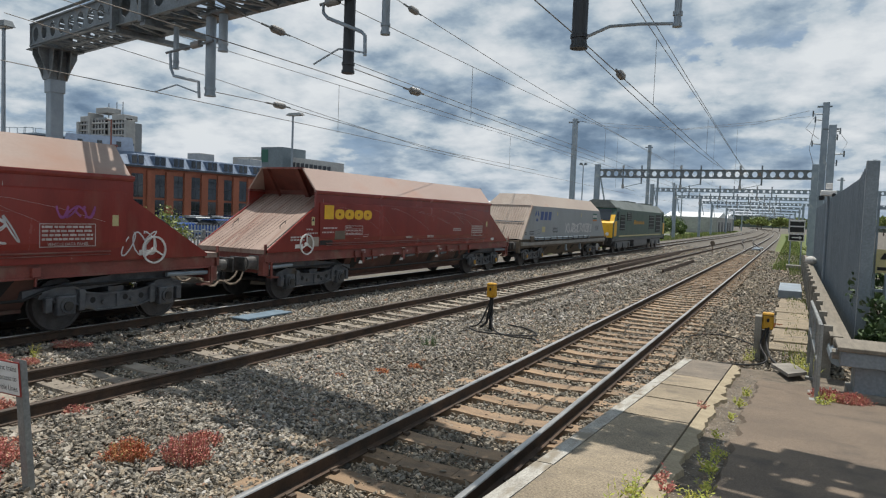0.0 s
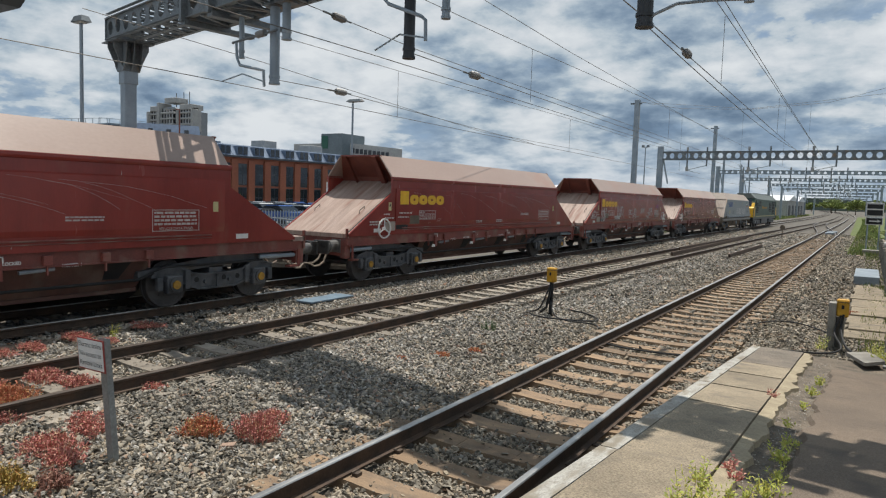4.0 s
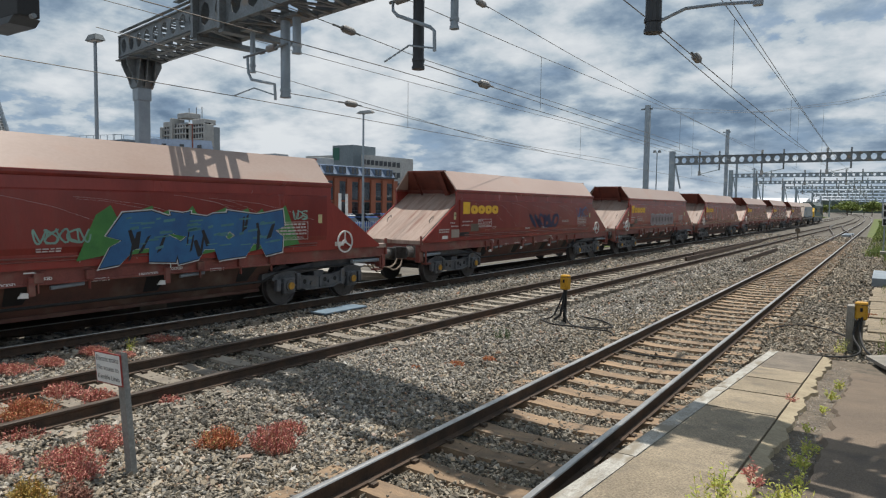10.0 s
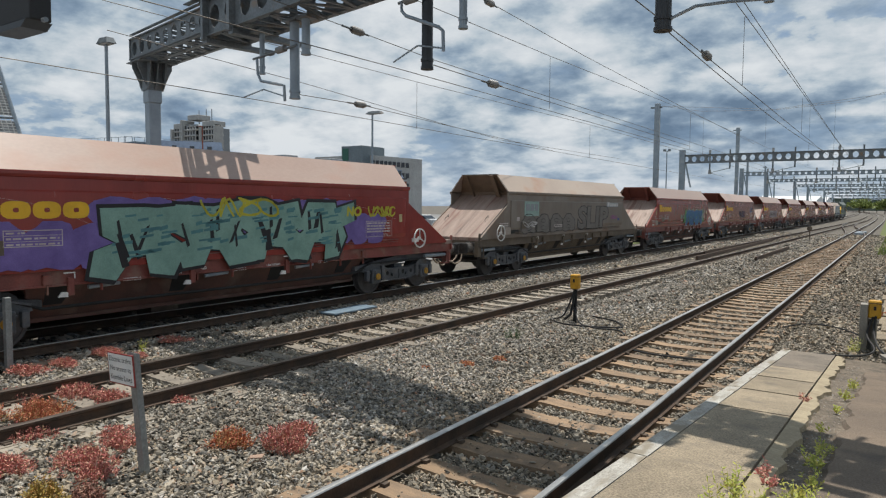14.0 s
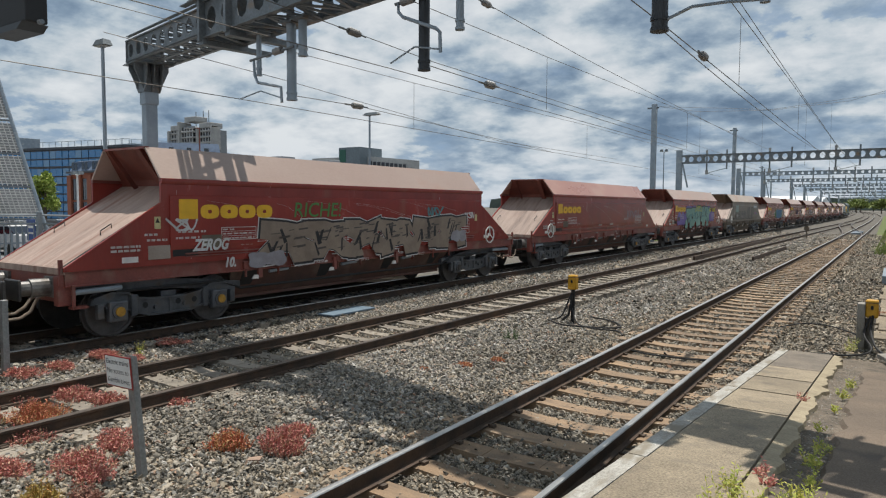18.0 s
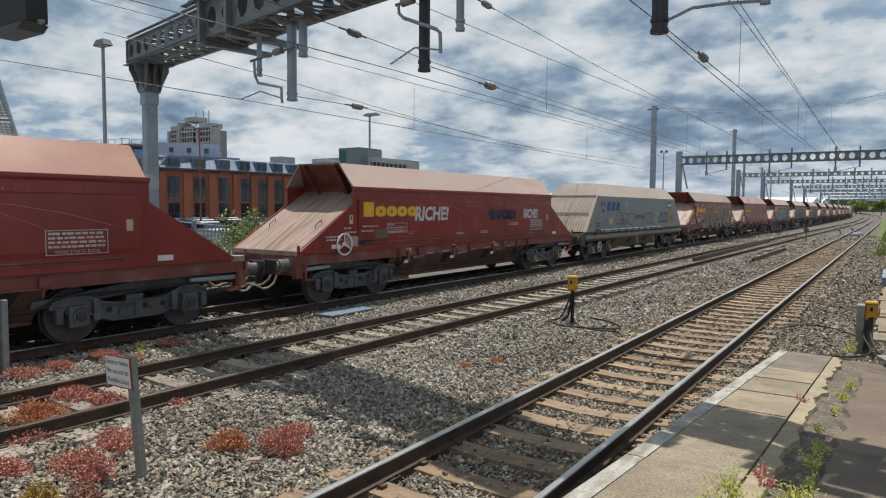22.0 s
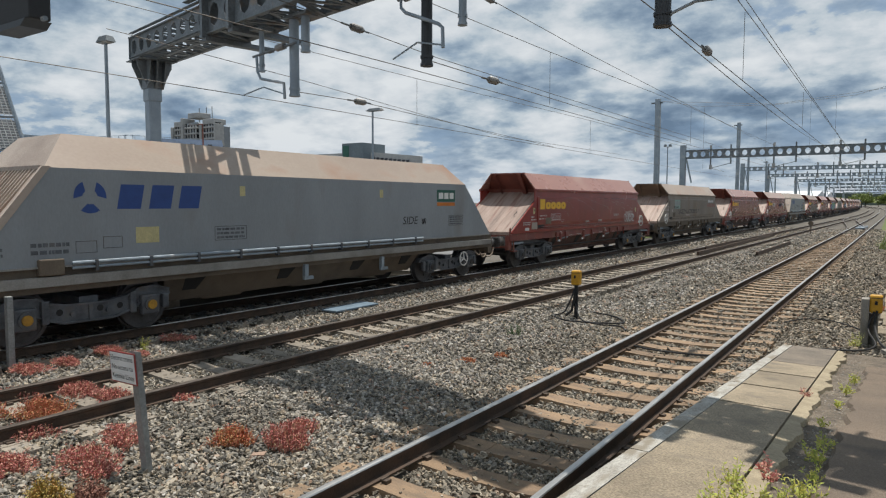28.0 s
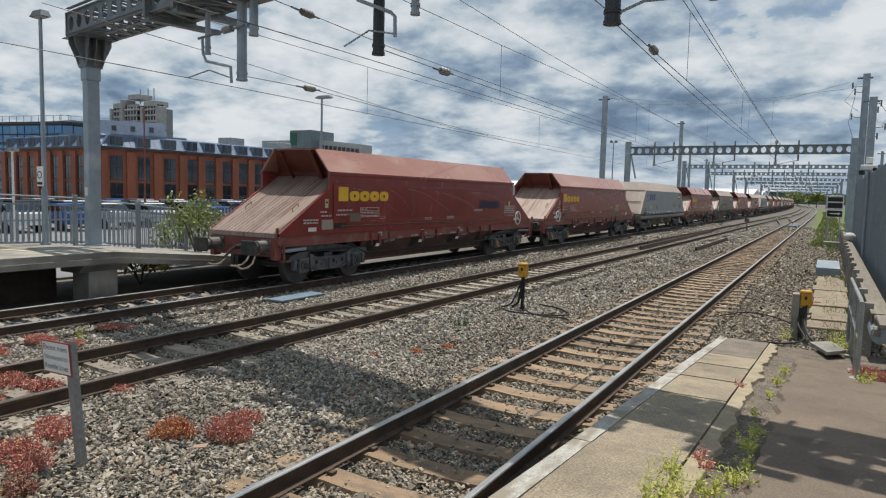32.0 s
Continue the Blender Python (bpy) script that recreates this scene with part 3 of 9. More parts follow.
def text_mesh(body, size, name, material, fat=0.0):
    cu = bpy.data.curves.new(name, "FONT")
    cu.body, cu.size, cu.align_x, cu.align_y = body, size, "CENTER", "CENTER"
    cu.offset, cu.resolution_u = fat, 3
    tmp = bpy.data.objects.new(name, cu)
    scene.collection.objects.link(tmp)
    me = bpy.data.meshes.new_from_object(tmp.evaluated_get(bpy.context.evaluated_depsgraph_get()))
    bpy.data.objects.remove(tmp)
    me.materials.clear()
    me.materials.append(M[material])
    return me

# ---- the lines of the tracks: the near one runs along +y, rail tops at z = 0 ----
GAUGE = 1.505
X_NEAR, X_MID, X_FAR = -3.03, -8.32, -12.246
RAIL_H, BED = 0.16, -0.19


def bend(y):
    return -max(0.0, y - 110) ** 2 / 11000


def near_x(y):
    return X_NEAR + bend(y)


def mid_x(y):
    return X_MID + 0.0164 * min(y, 150) + bend(y)


def far_x(y):
    return X_FAR + 0.005 * y + bend(y)


def y_steps(y0, y1):
    ys, y = [], y0
    while y < y1:
        ys.append(y)
        y += 6 if y < 110 else 20
    return ys + [y1]


def sweep(kit, prof, line, ys, off):
    """Draws a closed profile (x, z) along a track line."""
    n = len(prof)
    vs = [(line(y) + off + px, y, pz) for y in ys for px, pz in prof]
    fs = [(i * n + k, i * n + (k + 1) % n, (i + 1) * n + (k + 1) % n, (i + 1) * n + k) for i in range(len(ys) - 1) for k in range(n)]
    fs += [tuple(range(n)), tuple((len(ys) - 1) * n + k for k in range(n - 1, -1, -1))]
    return kit.add(vs, fs)


RAIL_PROF = [(-0.035, -0.012), (-0.035, -0.040), (-0.010, -0.055), (-0.010, -0.135), (-0.068, -0.150), (-0.068, -0.160),
             (0.068, -0.160), (0.068, -0.150), (0.010, -0.135), (0.010, -0.055), (0.035, -0.040), (0.035, -0.012)]
HEAD_PROF = [(-0.035, -0.012), (-0.028, -0.002), (-0.012, 0.0), (0.012, 0.0), (0.028, -0.002), (0.035, -0.012)]

ground = thing("ground", K().quad((-900, -60, BED - 0.085), (900, -60, BED - 0.085), (900, 2600, BED - 0.085), (-900, 2600, BED - 0.085)), "ground",
               "brown-grey gravel and dirt ground between the tracks", "ground", kind="structure")


def make_track(name, line, y0, y1, top, label, sleeper_mat, wide, first, last, tops):
    tr = empty(name, label, "railway track", kind="structure")
    for side in (-1, 1):
        r = part("rail", sweep(K(), RAIL_PROF, line, y_steps(y0, y1), side * GAUGE / 2), "rail_side", tr, "rust-brown steel rail")
        part("rail_head", sweep(K(), HEAD_PROF, line, y_steps(y0, y1), side * GAUGE / 2), top, r, "worn running surface of the rail")
    rnd = random.Random(len(name))
    shapes = []
    for k in range(4):
        kit = K()
        n = 9
        w, h = wide / 2, 0.20
        for i in range(n - 1):
            xs = [-1.25 + 2.5 * (i + d) / (n - 1) for d in (0, 1)]
            zs = [BED + tops + 0.018 * (1 if abs(x) > 0.55 else -1) * (abs(abs(x) - 0.55) > 0.1) + rnd.uniform(-0.004, 0.004) for x in xs]
            kit.add([(xs[0], -w, zs[0]), (xs[1], -w, zs[1]), (xs[1], w, zs[1]), (xs[0], w, zs[0]),
                     (xs[0], -w - 0.03, zs[0] - h), (xs[1], -w - 0.03, zs[1] - h), (xs[1], w + 0.03, zs[1] - h), (xs[0], w + 0.03, zs[0] - h)],
                    [(0, 1, 2, 3), (4, 5, 1, 0), (3, 2, 6, 7), (0, 3, 7, 4), (1, 5, 6, 2)])
        shapes.append(kit.mesh("sleeper", sleeper_mat))
    clip = K()
    for sx in (-1, 1):
        for dx in (-0.105, 0.105):
            clip.box(sx * GAUGE / 2 + dx - 0.03, sx * GAUGE / 2 + dx + 0.03, -0.035, 0.035, BED + 0.0, BED + 0.045)
            clip.cyl((sx * GAUGE / 2 + dx * 0.8, -0.05, BED + 0.05), (sx * GAUGE / 2 + dx * 0.8, 0.05, BED + 0.05), 0.012, 5)
    clips = clip.mesh("rail_clips", "clip")
    y, k = first, 0
    while y < last:
        s = part("sleeper", shapes[k % 4], None, tr, at=pose(line(y) + rnd.uniform(-0.03, 0.03), y + rnd.uniform(-0.015, 0.015), rnd.uniform(-0.008, 0.006), 0, 0, rnd.uniform(-0.7, 0.7)))
        if y < 22:
            part("rail_clips", clips, None, s)
        y += 0.65
        k += 1
    return tr


make_track("near_track", near_x, -8, 700, "rail_top", "railway line with shiny rails on brown sleepers in ballast", "sleeper", 0.27, -7.8, 62, 0.012)
make_track("middle_track", mid_x, -20, 700, "rail_dull", "railway line with rusty rails on buff sleepers", "sleeper_grey", 0.25, -8.0, 55, 0.012)
make_track("far_track", far_x, -30, 700, "rail_top", "railway line carrying the stone train", "sleeper_grey", 0.25, -8, 40, -0.005)


def ballast(name, zones, label, seed):
    """Loose angular stones, one mesh: zones are x0, x1, y0, y1, stones a square metre, their half size. Grey between
    the lines, brown along the near one, dark with oil and painted-in shade under the trains.
    """
    rng = np.random.default_rng(seed)
    cube = np.array([(x, y, z) for x in (-1, 1) for y in (-1, 1) for z in (-1, 1)], float)
    faces = np.array([(0, 1, 3, 2), (4, 6, 7, 5), (0, 4, 5, 1), (2, 3, 7, 6), (1, 5, 7, 3)])
    pos, big = [], []
    for x0, x1, y0, y1, dens, size in zones:
        n = int((x1 - x0) * (y1 - y0) * dens)
        pos.append(np.stack([rng.uniform(x0, x1, n), rng.uniform(y0, y1, n), np.zeros(n)], 1))
        big.append(np.full(n, size))
    pos, big = np.concatenate(pos), np.concatenate(big)
    x, y = pos[:, 0], pos[:, 1]
    keep = np.ones(len(pos), bool)
    height = np.full(len(pos), BED - 0.045)
    for line in (near_x, mid_x, far_x):
        cx = np.array([line(v) for v in (0, 100)])
        d = np.abs(x - (cx[0] + (cx[1] - cx[0]) * y / 100))
        rail = np.abs(d - GAUGE / 2) < 0.085
        keep &= ~rail
        # between sleepers the stones lie a little lower
        height = np.where(d < 1.25, BED - 0.052 + 0.055 * np.clip((d - 0.78) / 0.2, 0, 1), height)
        inside = d < 1.25 if line is near_x else inside | (d < 1.25)
    mound = 0.05 * np.sin(x * 0.9 + 1.3) * np.sin(y * 0.23)
    height = np.where(inside, height, height + mound)
    pos[:, 2] = height + rng.normal(0, 0.020, len(pos))
    pos, big = pos[keep], big[keep]
    n = len(pos)
    s = big * rng.lognormal(0, 0.30, n)
    sh = cube[None] * (1 + rng.uniform(-0.55, 0.35, (n, 8, 3)))
    sh[:, 1::2, :2] *= 0.72
    sh *= np.stack([s * rng.uniform(0.8, 1.5, n), s * rng.uniform(0.6, 1.05, n), s * rng.uniform(0.26, 0.55, n)], 1)[:, None]
    a = rng.uniform(0, 2 * np.pi, n)
    t1, t2 = rng.normal(0, 0.34, n), rng.normal(0, 0.34, n)
    ca, sa = np.cos(a)[:, None], np.sin(a)[:, None]
    px = sh[..., 0] * ca - sh[..., 1] * sa
    py = sh[..., 0] * sa + sh[..., 1] * ca
    pz = sh[..., 2] + t1[:, None] * px + t2[:, None] * py
    v = np.stack([px, py, pz], -1) + pos[:, None]
    f = (faces[None] + 8 * np.arange(n)[:, None, None]).reshape(-1, 4)
    me = bpy.data.meshes.new(name)
    me.vertices.add(n * 8)
    me.vertices.foreach_set("co", v.ravel())
    me.loops.add(f.size)
    me.loops.foreach_set("vertex_index", f.ravel().astype(np.int32))
    me.polygons.add(len(f))
    me.polygons.foreach_set("loop_start", np.arange(0, f.size, 4, dtype=np.int32))
    me.polygons.foreach_set("use_smooth", np.zeros(len(f), bool))
    me.update(calc_edges=True)
    for key in ("stone", "stone_brown", "stone_oily_shaded"):
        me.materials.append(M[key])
    px, py = pos[:, 0], pos[:, 1]
    brown = 0.28 + 0.72 / (1 + np.exp(-(px + 4.6 + 0.4 * np.sin(py * 0.6)) / 0.35))
    brown = np.maximum(brown, 0.8 * (np.abs(px - (X_MID + 0.0164 * py)) < 0.95))
    brown = np.maximum(brown, 0.38 * (px < -9.3))
    brown = np.maximum(brown, np.clip((6.2 - py) / 3.5, 0, 0.75))
    # strip under the trains: oil, and their shade put into the stone colour
    oily_shade = px < -11.22 + rng.normal(0, 0.10, n) + 0.06 * np.sin(py * 1.7)
    kind = np.where(oily_shade, 2, np.where(rng.random(n) < brown, 1, 0))
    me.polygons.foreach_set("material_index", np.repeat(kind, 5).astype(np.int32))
    return tagged(new(name, me), label, "ballast", kind="stuff")


# ---- near platform: it ramps down to the ballast ----
EDGE_X, RAMP_END = -1.515, 12.6


def ramp_z(y):
    return min(0.78, 0.055 + (11.4 - y) * 0.0775 - 0.012 * max(0.0, y - 11.4))


def near_platform():
    pf = empty("near_platform", "old low platform end sloping down to the ballast", "platform", kind="structure")
    body = K()
    ys = [-14, -4, 1.7, 3, 5, 7, 9, 10.5, 11.6, RAMP_END]
    vs = []
    for y in ys:
        z = ramp_z(y) - 0.075
        vs += [(EDGE_X + 0.09, y, BED - 0.2), (EDGE_X + 0.09, y, z), (4.6, y, z + 0.02), (4.6, y, BED - 0.2)]
    fs = [(i * 4 + k, i * 4 + (k + 1) % 4, i * 4 + 4 + (k + 1) % 4, i * 4 + 4 + k) for i in range(len(ys) - 1) for k in range(4)]
    body.add(vs, fs + [(0, 1, 2, 3), (len(vs) - 4, len(vs) - 3, len(vs) - 2, len(vs) - 1)])
    part("base", body, "soil", pf, "rough stony fill with a brick face under the edge")
    # paving slabs along the edge, joints open
    y, k = -9.95, 0
    rnd = random.Random(5)
    joints = [-9.95, -8.0, -6.0, -4.0, -2.0, 0.0, 2.35, 4.58, 6.78, 7.93, 9.0, 10.1, 12.25]
    while y < 12.2:
        ln = joints[k + 1] - y
        a, b = y + 0.008, y + ln - 0.008
        s = K()
        x0, x1 = EDGE_X + 0.152, EDGE_X + 0.775
        lift = rnd.uniform(-0.006, 0.006)
        s.add([(x0, a, ramp_z(a) + lift), (x1, a, ramp_z(a) + lift), (x1, b, ramp_z(b) - lift), (x0, b, ramp_z(b) - lift),
               (x0, a, ramp_z(a) - 0.09), (x1, a, ramp_z(a) - 0.09), (x1, b, ramp_z(b) - 0.09), (x0, b, ramp_z(b) - 0.09)],
              [(0, 1, 2, 3), (4, 5, 1, 0), (5, 6, 2, 1), (6, 7, 3, 2), (7, 4, 0, 3)])
        part("paving_slab", s, "slab_dark" if joints[k] == 10.1 else "slab", pf)
        e = K()
        x0, x1 = EDGE_X, EDGE_X + 0.145
        e.add([(x0, a, ramp_z(a) - 0.012), (x0 + 0.02, a, ramp_z(a) + 0.004), (x1, a, ramp_z(a) + 0.004), (x1, b, ramp_z(b) + 0.004), (x0 + 0.02, b, ramp_z(b) + 0.004), (x0, b, ramp_z(b) - 0.012),
               (x0, a, ramp_z(a) - 0.10), (x1, a, ramp_z(a) - 0.10), (x1, b, ramp_z(b) - 0.10), (x0, b, ramp_z(b) - 0.10)],
              [(1, 2, 3, 4), (0, 1, 4, 5), (6, 0, 5, 9), (0, 6, 7, 2, 1), (5, 4, 3, 8, 9), (2, 7, 8, 3)])
        part("edge_stone", e, "white_edge", pf, "worn white-painted edge stone")
        y += ln
        k += 1
    # broken mortar strip behind the slabs
    m = K()
    ys = [-9.9 + 0.055 * i for i in range(406)]
    vs = []
    for y in ys:
        w = 0.12 + 0.08 * noise.noise((y * 1.9, 0, 0)) + 0.05 * noise.noise((y * 4.3, 3, 0)) + 0.02 * noise.noise((y * 13.3, 8, 0))
        vs += [(EDGE_X + 0.787, y, ramp_z(y) - 0.012), (EDGE_X + 0.787 + max(0.02, w), y, ramp_z(y) - 0.02 - 0.02 * abs(noise.noise((y * 5, 7, 0)))), (EDGE_X + 0.795 + max(0.03, w), y, ramp_z(y) - 0.09)]
    m.add(vs, [(i * 3 + k, i * 3 + k + 1, i * 3 + 4 + k, i * 3 + 3 + k) for i in range(len(ys) - 1) for k in (0, 1)])
    part("mortar_strip", m, "mortar", pf, "crumbling yellowish mortar strip")
    # tarmac walking surface with an uneven rim
    t = K()
    ys = [-14 + 0.12 * i for i in range(210)]
    ys = [y for y in ys if y < 10.9]
    vs = []
    for i, y in enumerate(ys):
        x0 = EDGE_X + 1.17 + 0.13 * noise.noise((y * 0.9, 1, 0)) + 0.07 * noise.noise((y * 2.7, 5, 0)) + 0.04 * noise.noise((y * 8.1, 9, 0)) + 0.03 * max(0, y - 8)
        vs += [(x0, y, ramp_z(y) - 0.07), (x0 + 0.03, y, ramp_z(y) - 0.028), (4.4, y, ramp_z(y) - 0.02)]
    n = len(ys)
    t.add(vs, [(i * 3 + k, i * 3 + k + 1, i * 3 + 4 + k, i * 3 + 3 + k) for i in range(n - 1) for k in (0, 1)])
    t.add([(vs[-3][0], ys[-1], ramp_z(ys[-1]) - 0.1), vs[-2], vs[-1], (4.4, ys[-1], ramp_z(ys[-1]) - 0.1)], [(0, 1, 2, 3)])
    part("tarmac", t, "tarmac", pf, "worn brown-grey tarmac surface")
    return pf


near_platform()


def soil_gravel():
    """Small chips lying in the soil strip between slabs and tarmac."""
    rnd = random.Random(77)
    k = K()
    for _ in range(1500):
        y = rnd.uniform(2.5, 11.6)
        x = EDGE_X + rnd.uniform(0.86, 1.22)
        z, s = ramp_z(y) - 0.058, rnd.uniform(0.003, 0.009)
        p = [(x + s * rnd.uniform(0.7, 1.5), y, z), (x, y + s * rnd.uniform(0.7, 1.3), z), (x - s * rnd.uniform(0.7, 1.5), y, z), (x, y - s * rnd.uniform(0.7, 1.3), z), (x + s * 0.3, y, z + s * 0.8)]
        k.add(p, [(0, 1, 4), (1, 2, 4), (2, 3, 4), (3, 0, 4)])
    thing("soil_gravel", k, "stone", "small stone chips in the soil strip along the platform", "gravel", kind="stuff")


soil_gravel()


# ---- far platform with its ramp ----
def far_platform():
    pf = empty("far_platform", "concrete platform with a white edge, ramping down at its end", "platform", kind="structure")
    edge, back, top = X_FAR - GAUGE / 2 - 0.77, -17.6, 0.84

    def z(y):
        return top if y < 9.3 else max(-0.05, top - (y - 9.3) * 0.098)
    deck = K()
    ys = [-30, 0, 9.3, 11, 13, 15, 18.4]
    vs = []
    for y in ys:
        vs += [(edge, y, z(y) - 0.14), (edge, y, z(y)), (back, y, z(y)), (back, y, z(y) - 0.14)]
    fs = [(i * 4 + k, i * 4 + (k + 1) % 4, i * 4 + 4 + (k + 1) % 4, i * 4 + 4 + k) for i in range(len(ys) - 1) for k in range(4)]
    deck.add(vs, fs + [(0, 1, 2, 3), (24, 25, 26, 27)])
    part("deck", deck, "concrete", pf, "grey concrete deck")
    strip = K()
    for a, b in zip(ys, ys[1:]):
        strip.add([(edge - 0.03, a, z(a) + 0.005), (edge - 0.32, a, z(a) + 0.005), (edge - 0.32, b, z(b) + 0.005), (edge - 0.03, b, z(b) + 0.005)], [(0, 1, 2, 3)])
    part("edge_line", strip, "white_edge", pf, "white edge line")
    part("cross_line", K().quad((edge - 0.4, 8.3, top + 0.004), (-16.2, 7.9, top + 0.004), (-16.2, 8.02, top + 0.004), (edge - 0.4, 8.42, top + 0.004)), "label_y", pf, "faded yellow hatched line")
    beam = K()
    for a, b in zip(ys, ys[1:]):
        beam.add([(edge + 0.04, a, z(a) - 0.13), (edge + 0.04, a, z(a) - 0.25), (edge + 0.04, b, z(b) - 0.25), (edge + 0.04, b, z(b) - 0.13),
                  (edge - 0.2, a, z(a) - 0.13), (edge - 0.2, a, z(a) - 0.25), (edge - 0.2, b, z(b) - 0.25), (edge - 0.2, b, z(b) - 0.13)], [(0, 1, 2, 3), (1, 5, 6, 2), (4, 7, 6, 5), (0, 3, 7, 4)])
    part("edge_beam", beam, "concrete", pf)
    for y in (-13.5, -9, -4.5, 0, 4.6, 9.15):
        part("pier", K().rbox(edge - 0.75, edge - 0.15, y - 0.35, y + 0.35, BED - 0.1, z(y) - 0.42, 0.03), "concrete", pf)
        part("pier_cap", K().prism([(edge - 0.02, z(y) - 0.13), (edge - 0.02, z(y) - 0.30), (edge - 0.2, z(y) - 0.44), (edge - 0.85, z(y) - 0.44), (edge - 0.85, z(y) - 0.13)], 1, y - 0.55, y + 0.55), "concrete", pf)
    # dark wall added to stand in for the shade under the deck
    part("back_wall", K().box(-15.6, -15.3, -30, 8.9, BED - 0.1, top - 0.15), "seam", pf, "dark wall added for the shade under the deck")


far_platform()

# ---- the train ----
PITCH, HALF = 16.616, 1.36
# the shells below are drawn for a wider gauge and trimmed to this loading gauge
TRIM = Matrix.Diagonal((0.862, 1.019, 1.0, 1.0))
WHEEL_R = 0.46


def fit_gauge(me):
    """Trims a shell to the gauge; the hopper sits forward of the frame's middle."""
    for v in me.vertices:
        y = v.co.y
        if y < -5.46:
            v.co.y = -5.46 + (y + 5.46) * 0.84 if y > -7.5 else y + 0.33
        elif y < 5.46:
            v.co.y = y + 0.13 * (y + 5.46) / 10.92
        else:
            v.co.y = y + 0.13 + 0.05 * min(1.0, (y - 5.46) / 1.7)
    me.transform(TRIM)


def travel(t):
    return 32.09 + 8.3405 * t + 0.02625 * t * t + 0.0001406 * t ** 3


def train_pose(y):
    slope = (far_x(y + 1) - far_x(y - 1)) / 2
    return Matrix.Translation((far_x(y), y, 0)) @ Matrix.Rotation(-math.atan(slope), 4, "Z")


def side_frame():
    """One cast bogie side, its length along y, its outer face at x = 0."""
    pts = [(-1.50, 0.60), (-1.46, 0.72), (-1.15, 0.80), (-0.86, 0.78), (-0.62, 0.66), (-0.35, 0.62), (0.35, 0.62), (0.62, 0.66), (0.86, 0.78), (1.15, 0.80), (1.46, 0.72), (1.50, 0.60),
           (1.26, 0.56), (0.92, 0.54), (0.74, 0.42), (0.42, 0.33), (-0.42, 0.33), (-0.74, 0.42), (-0.92, 0.54), (-1.26, 0.56)]
    k = K().prism(pts, 0, -0.12, 0.0)
    # flanges along the top and bottom edges
    top, low = pts[1:11], pts[12:20]
    for line, t in ((top, 0.035), (low, 0.03)):
        for (a, b), (c, d) in zip(line, line[1:]):
            k.prism([(a, b), (c, d), (c, d - t), (a, b - t)], 0, 0.0, 0.045)
    for s in (-1, 1):
        k.rbox(-0.02, 0.07, s * 0.74 - 0.06, s * 0.74 + 0.06, 0.34, 0.72, 0.02)
        k.rbox(-0.02, 0.09, s * 1.36 - 0.06, s * 1.36 + 0.06, 0.36, 0.62, 0.02)
        k.cyl((0, s * 0.30, 0.45), (0.05, s * 0.30, 0.45), 0.045, 10)
    k.box(-0.02, 0.03, -0.03, 0.03, 0.33, 0.62)
    return k


def bogie_mesh_set():
    d = {"side_frame": side_frame().mesh("side_frame", "bogie")}
    springs = K()
    for y in (-0.14, 0.0, 0.14):
        for i in range(5):
            springs.cyl((-0.06, y * 6.3, 0.36 + 0.045 * i), (-0.06, y * 6.3, 0.385 + 0.045 * i), 0.075, 10)
    # flat black discs paint the dark of three holes in the side frame
    hole = K()
    for y in (-0.50, 0.17, 0.52):
        hole.cyl((0.0, y, 0.50), (0.004, y, 0.50), 0.055, 14)
    d["frame_recess"] = hole.mesh("frame_recess", "black")
    d["spring_nest"] = springs.mesh("spring_nest", "bogie")
    box = K().rbox(-0.05, 0.10, -0.17, 0.17, 0.28, 0.64, 0.03)
    box.cyl((0.08, 0, WHEEL_R), (0.135, 0, WHEEL_R), 0.13, 12)
    d["axle_box"] = box.mesh("axle_box", "bogie")
    d["axle_cap"] = K().cyl((0.13, 0, WHEEL_R), (0.16, 0, WHEEL_R), 0.085, 12).mesh("axle_cap", "ycap")
    d["axle_cap_plain"] = K().cyl((0.13, 0, WHEEL_R), (0.16, 0, WHEEL_R), 0.085, 12).mesh("axle_cap", "buffer")
    w = K()
    for s in (-1, 1):
        w.cyl((s * 0.685, 0, 0), (s * 0.715, 0, 0), WHEEL_R + 0.028, 28)
        w.cyl((s * 0.715, 0, 0), (s * 0.82, 0, 0), WHEEL_R, 28)
        w.ring((s * 0.82, 0, 0), 0, WHEEL_R - 0.005, 0.06, 28, 0.012 * s)
        w.cyl((s * 0.80, 0, 0), (s * 0.86, 0, 0), 0.12, 12)
        for q in range(4):
            a = q * math.pi / 2
            w.cyl((s * 0.822, 0.25 * math.cos(a), 0.25 * math.sin(a)), (s * 0.832, 0.25 * math.cos(a), 0.25 * math.sin(a)), 0.035, 7)
    w.cyl((-0.7, 0, 0), (0.7, 0, 0), 0.08, 10)
    d["wheelset"] = w.mesh("wheelset", "wheel")
    d["bolster"] = K().box(-0.95, 0.95, -0.16, 0.16, 0.46, 0.72).box(-0.22, 0.22, -0.9, 0.9, 0.5, 0.6).mesh("bolster", "bogie")
    return d


BG = bogie_mesh_set()


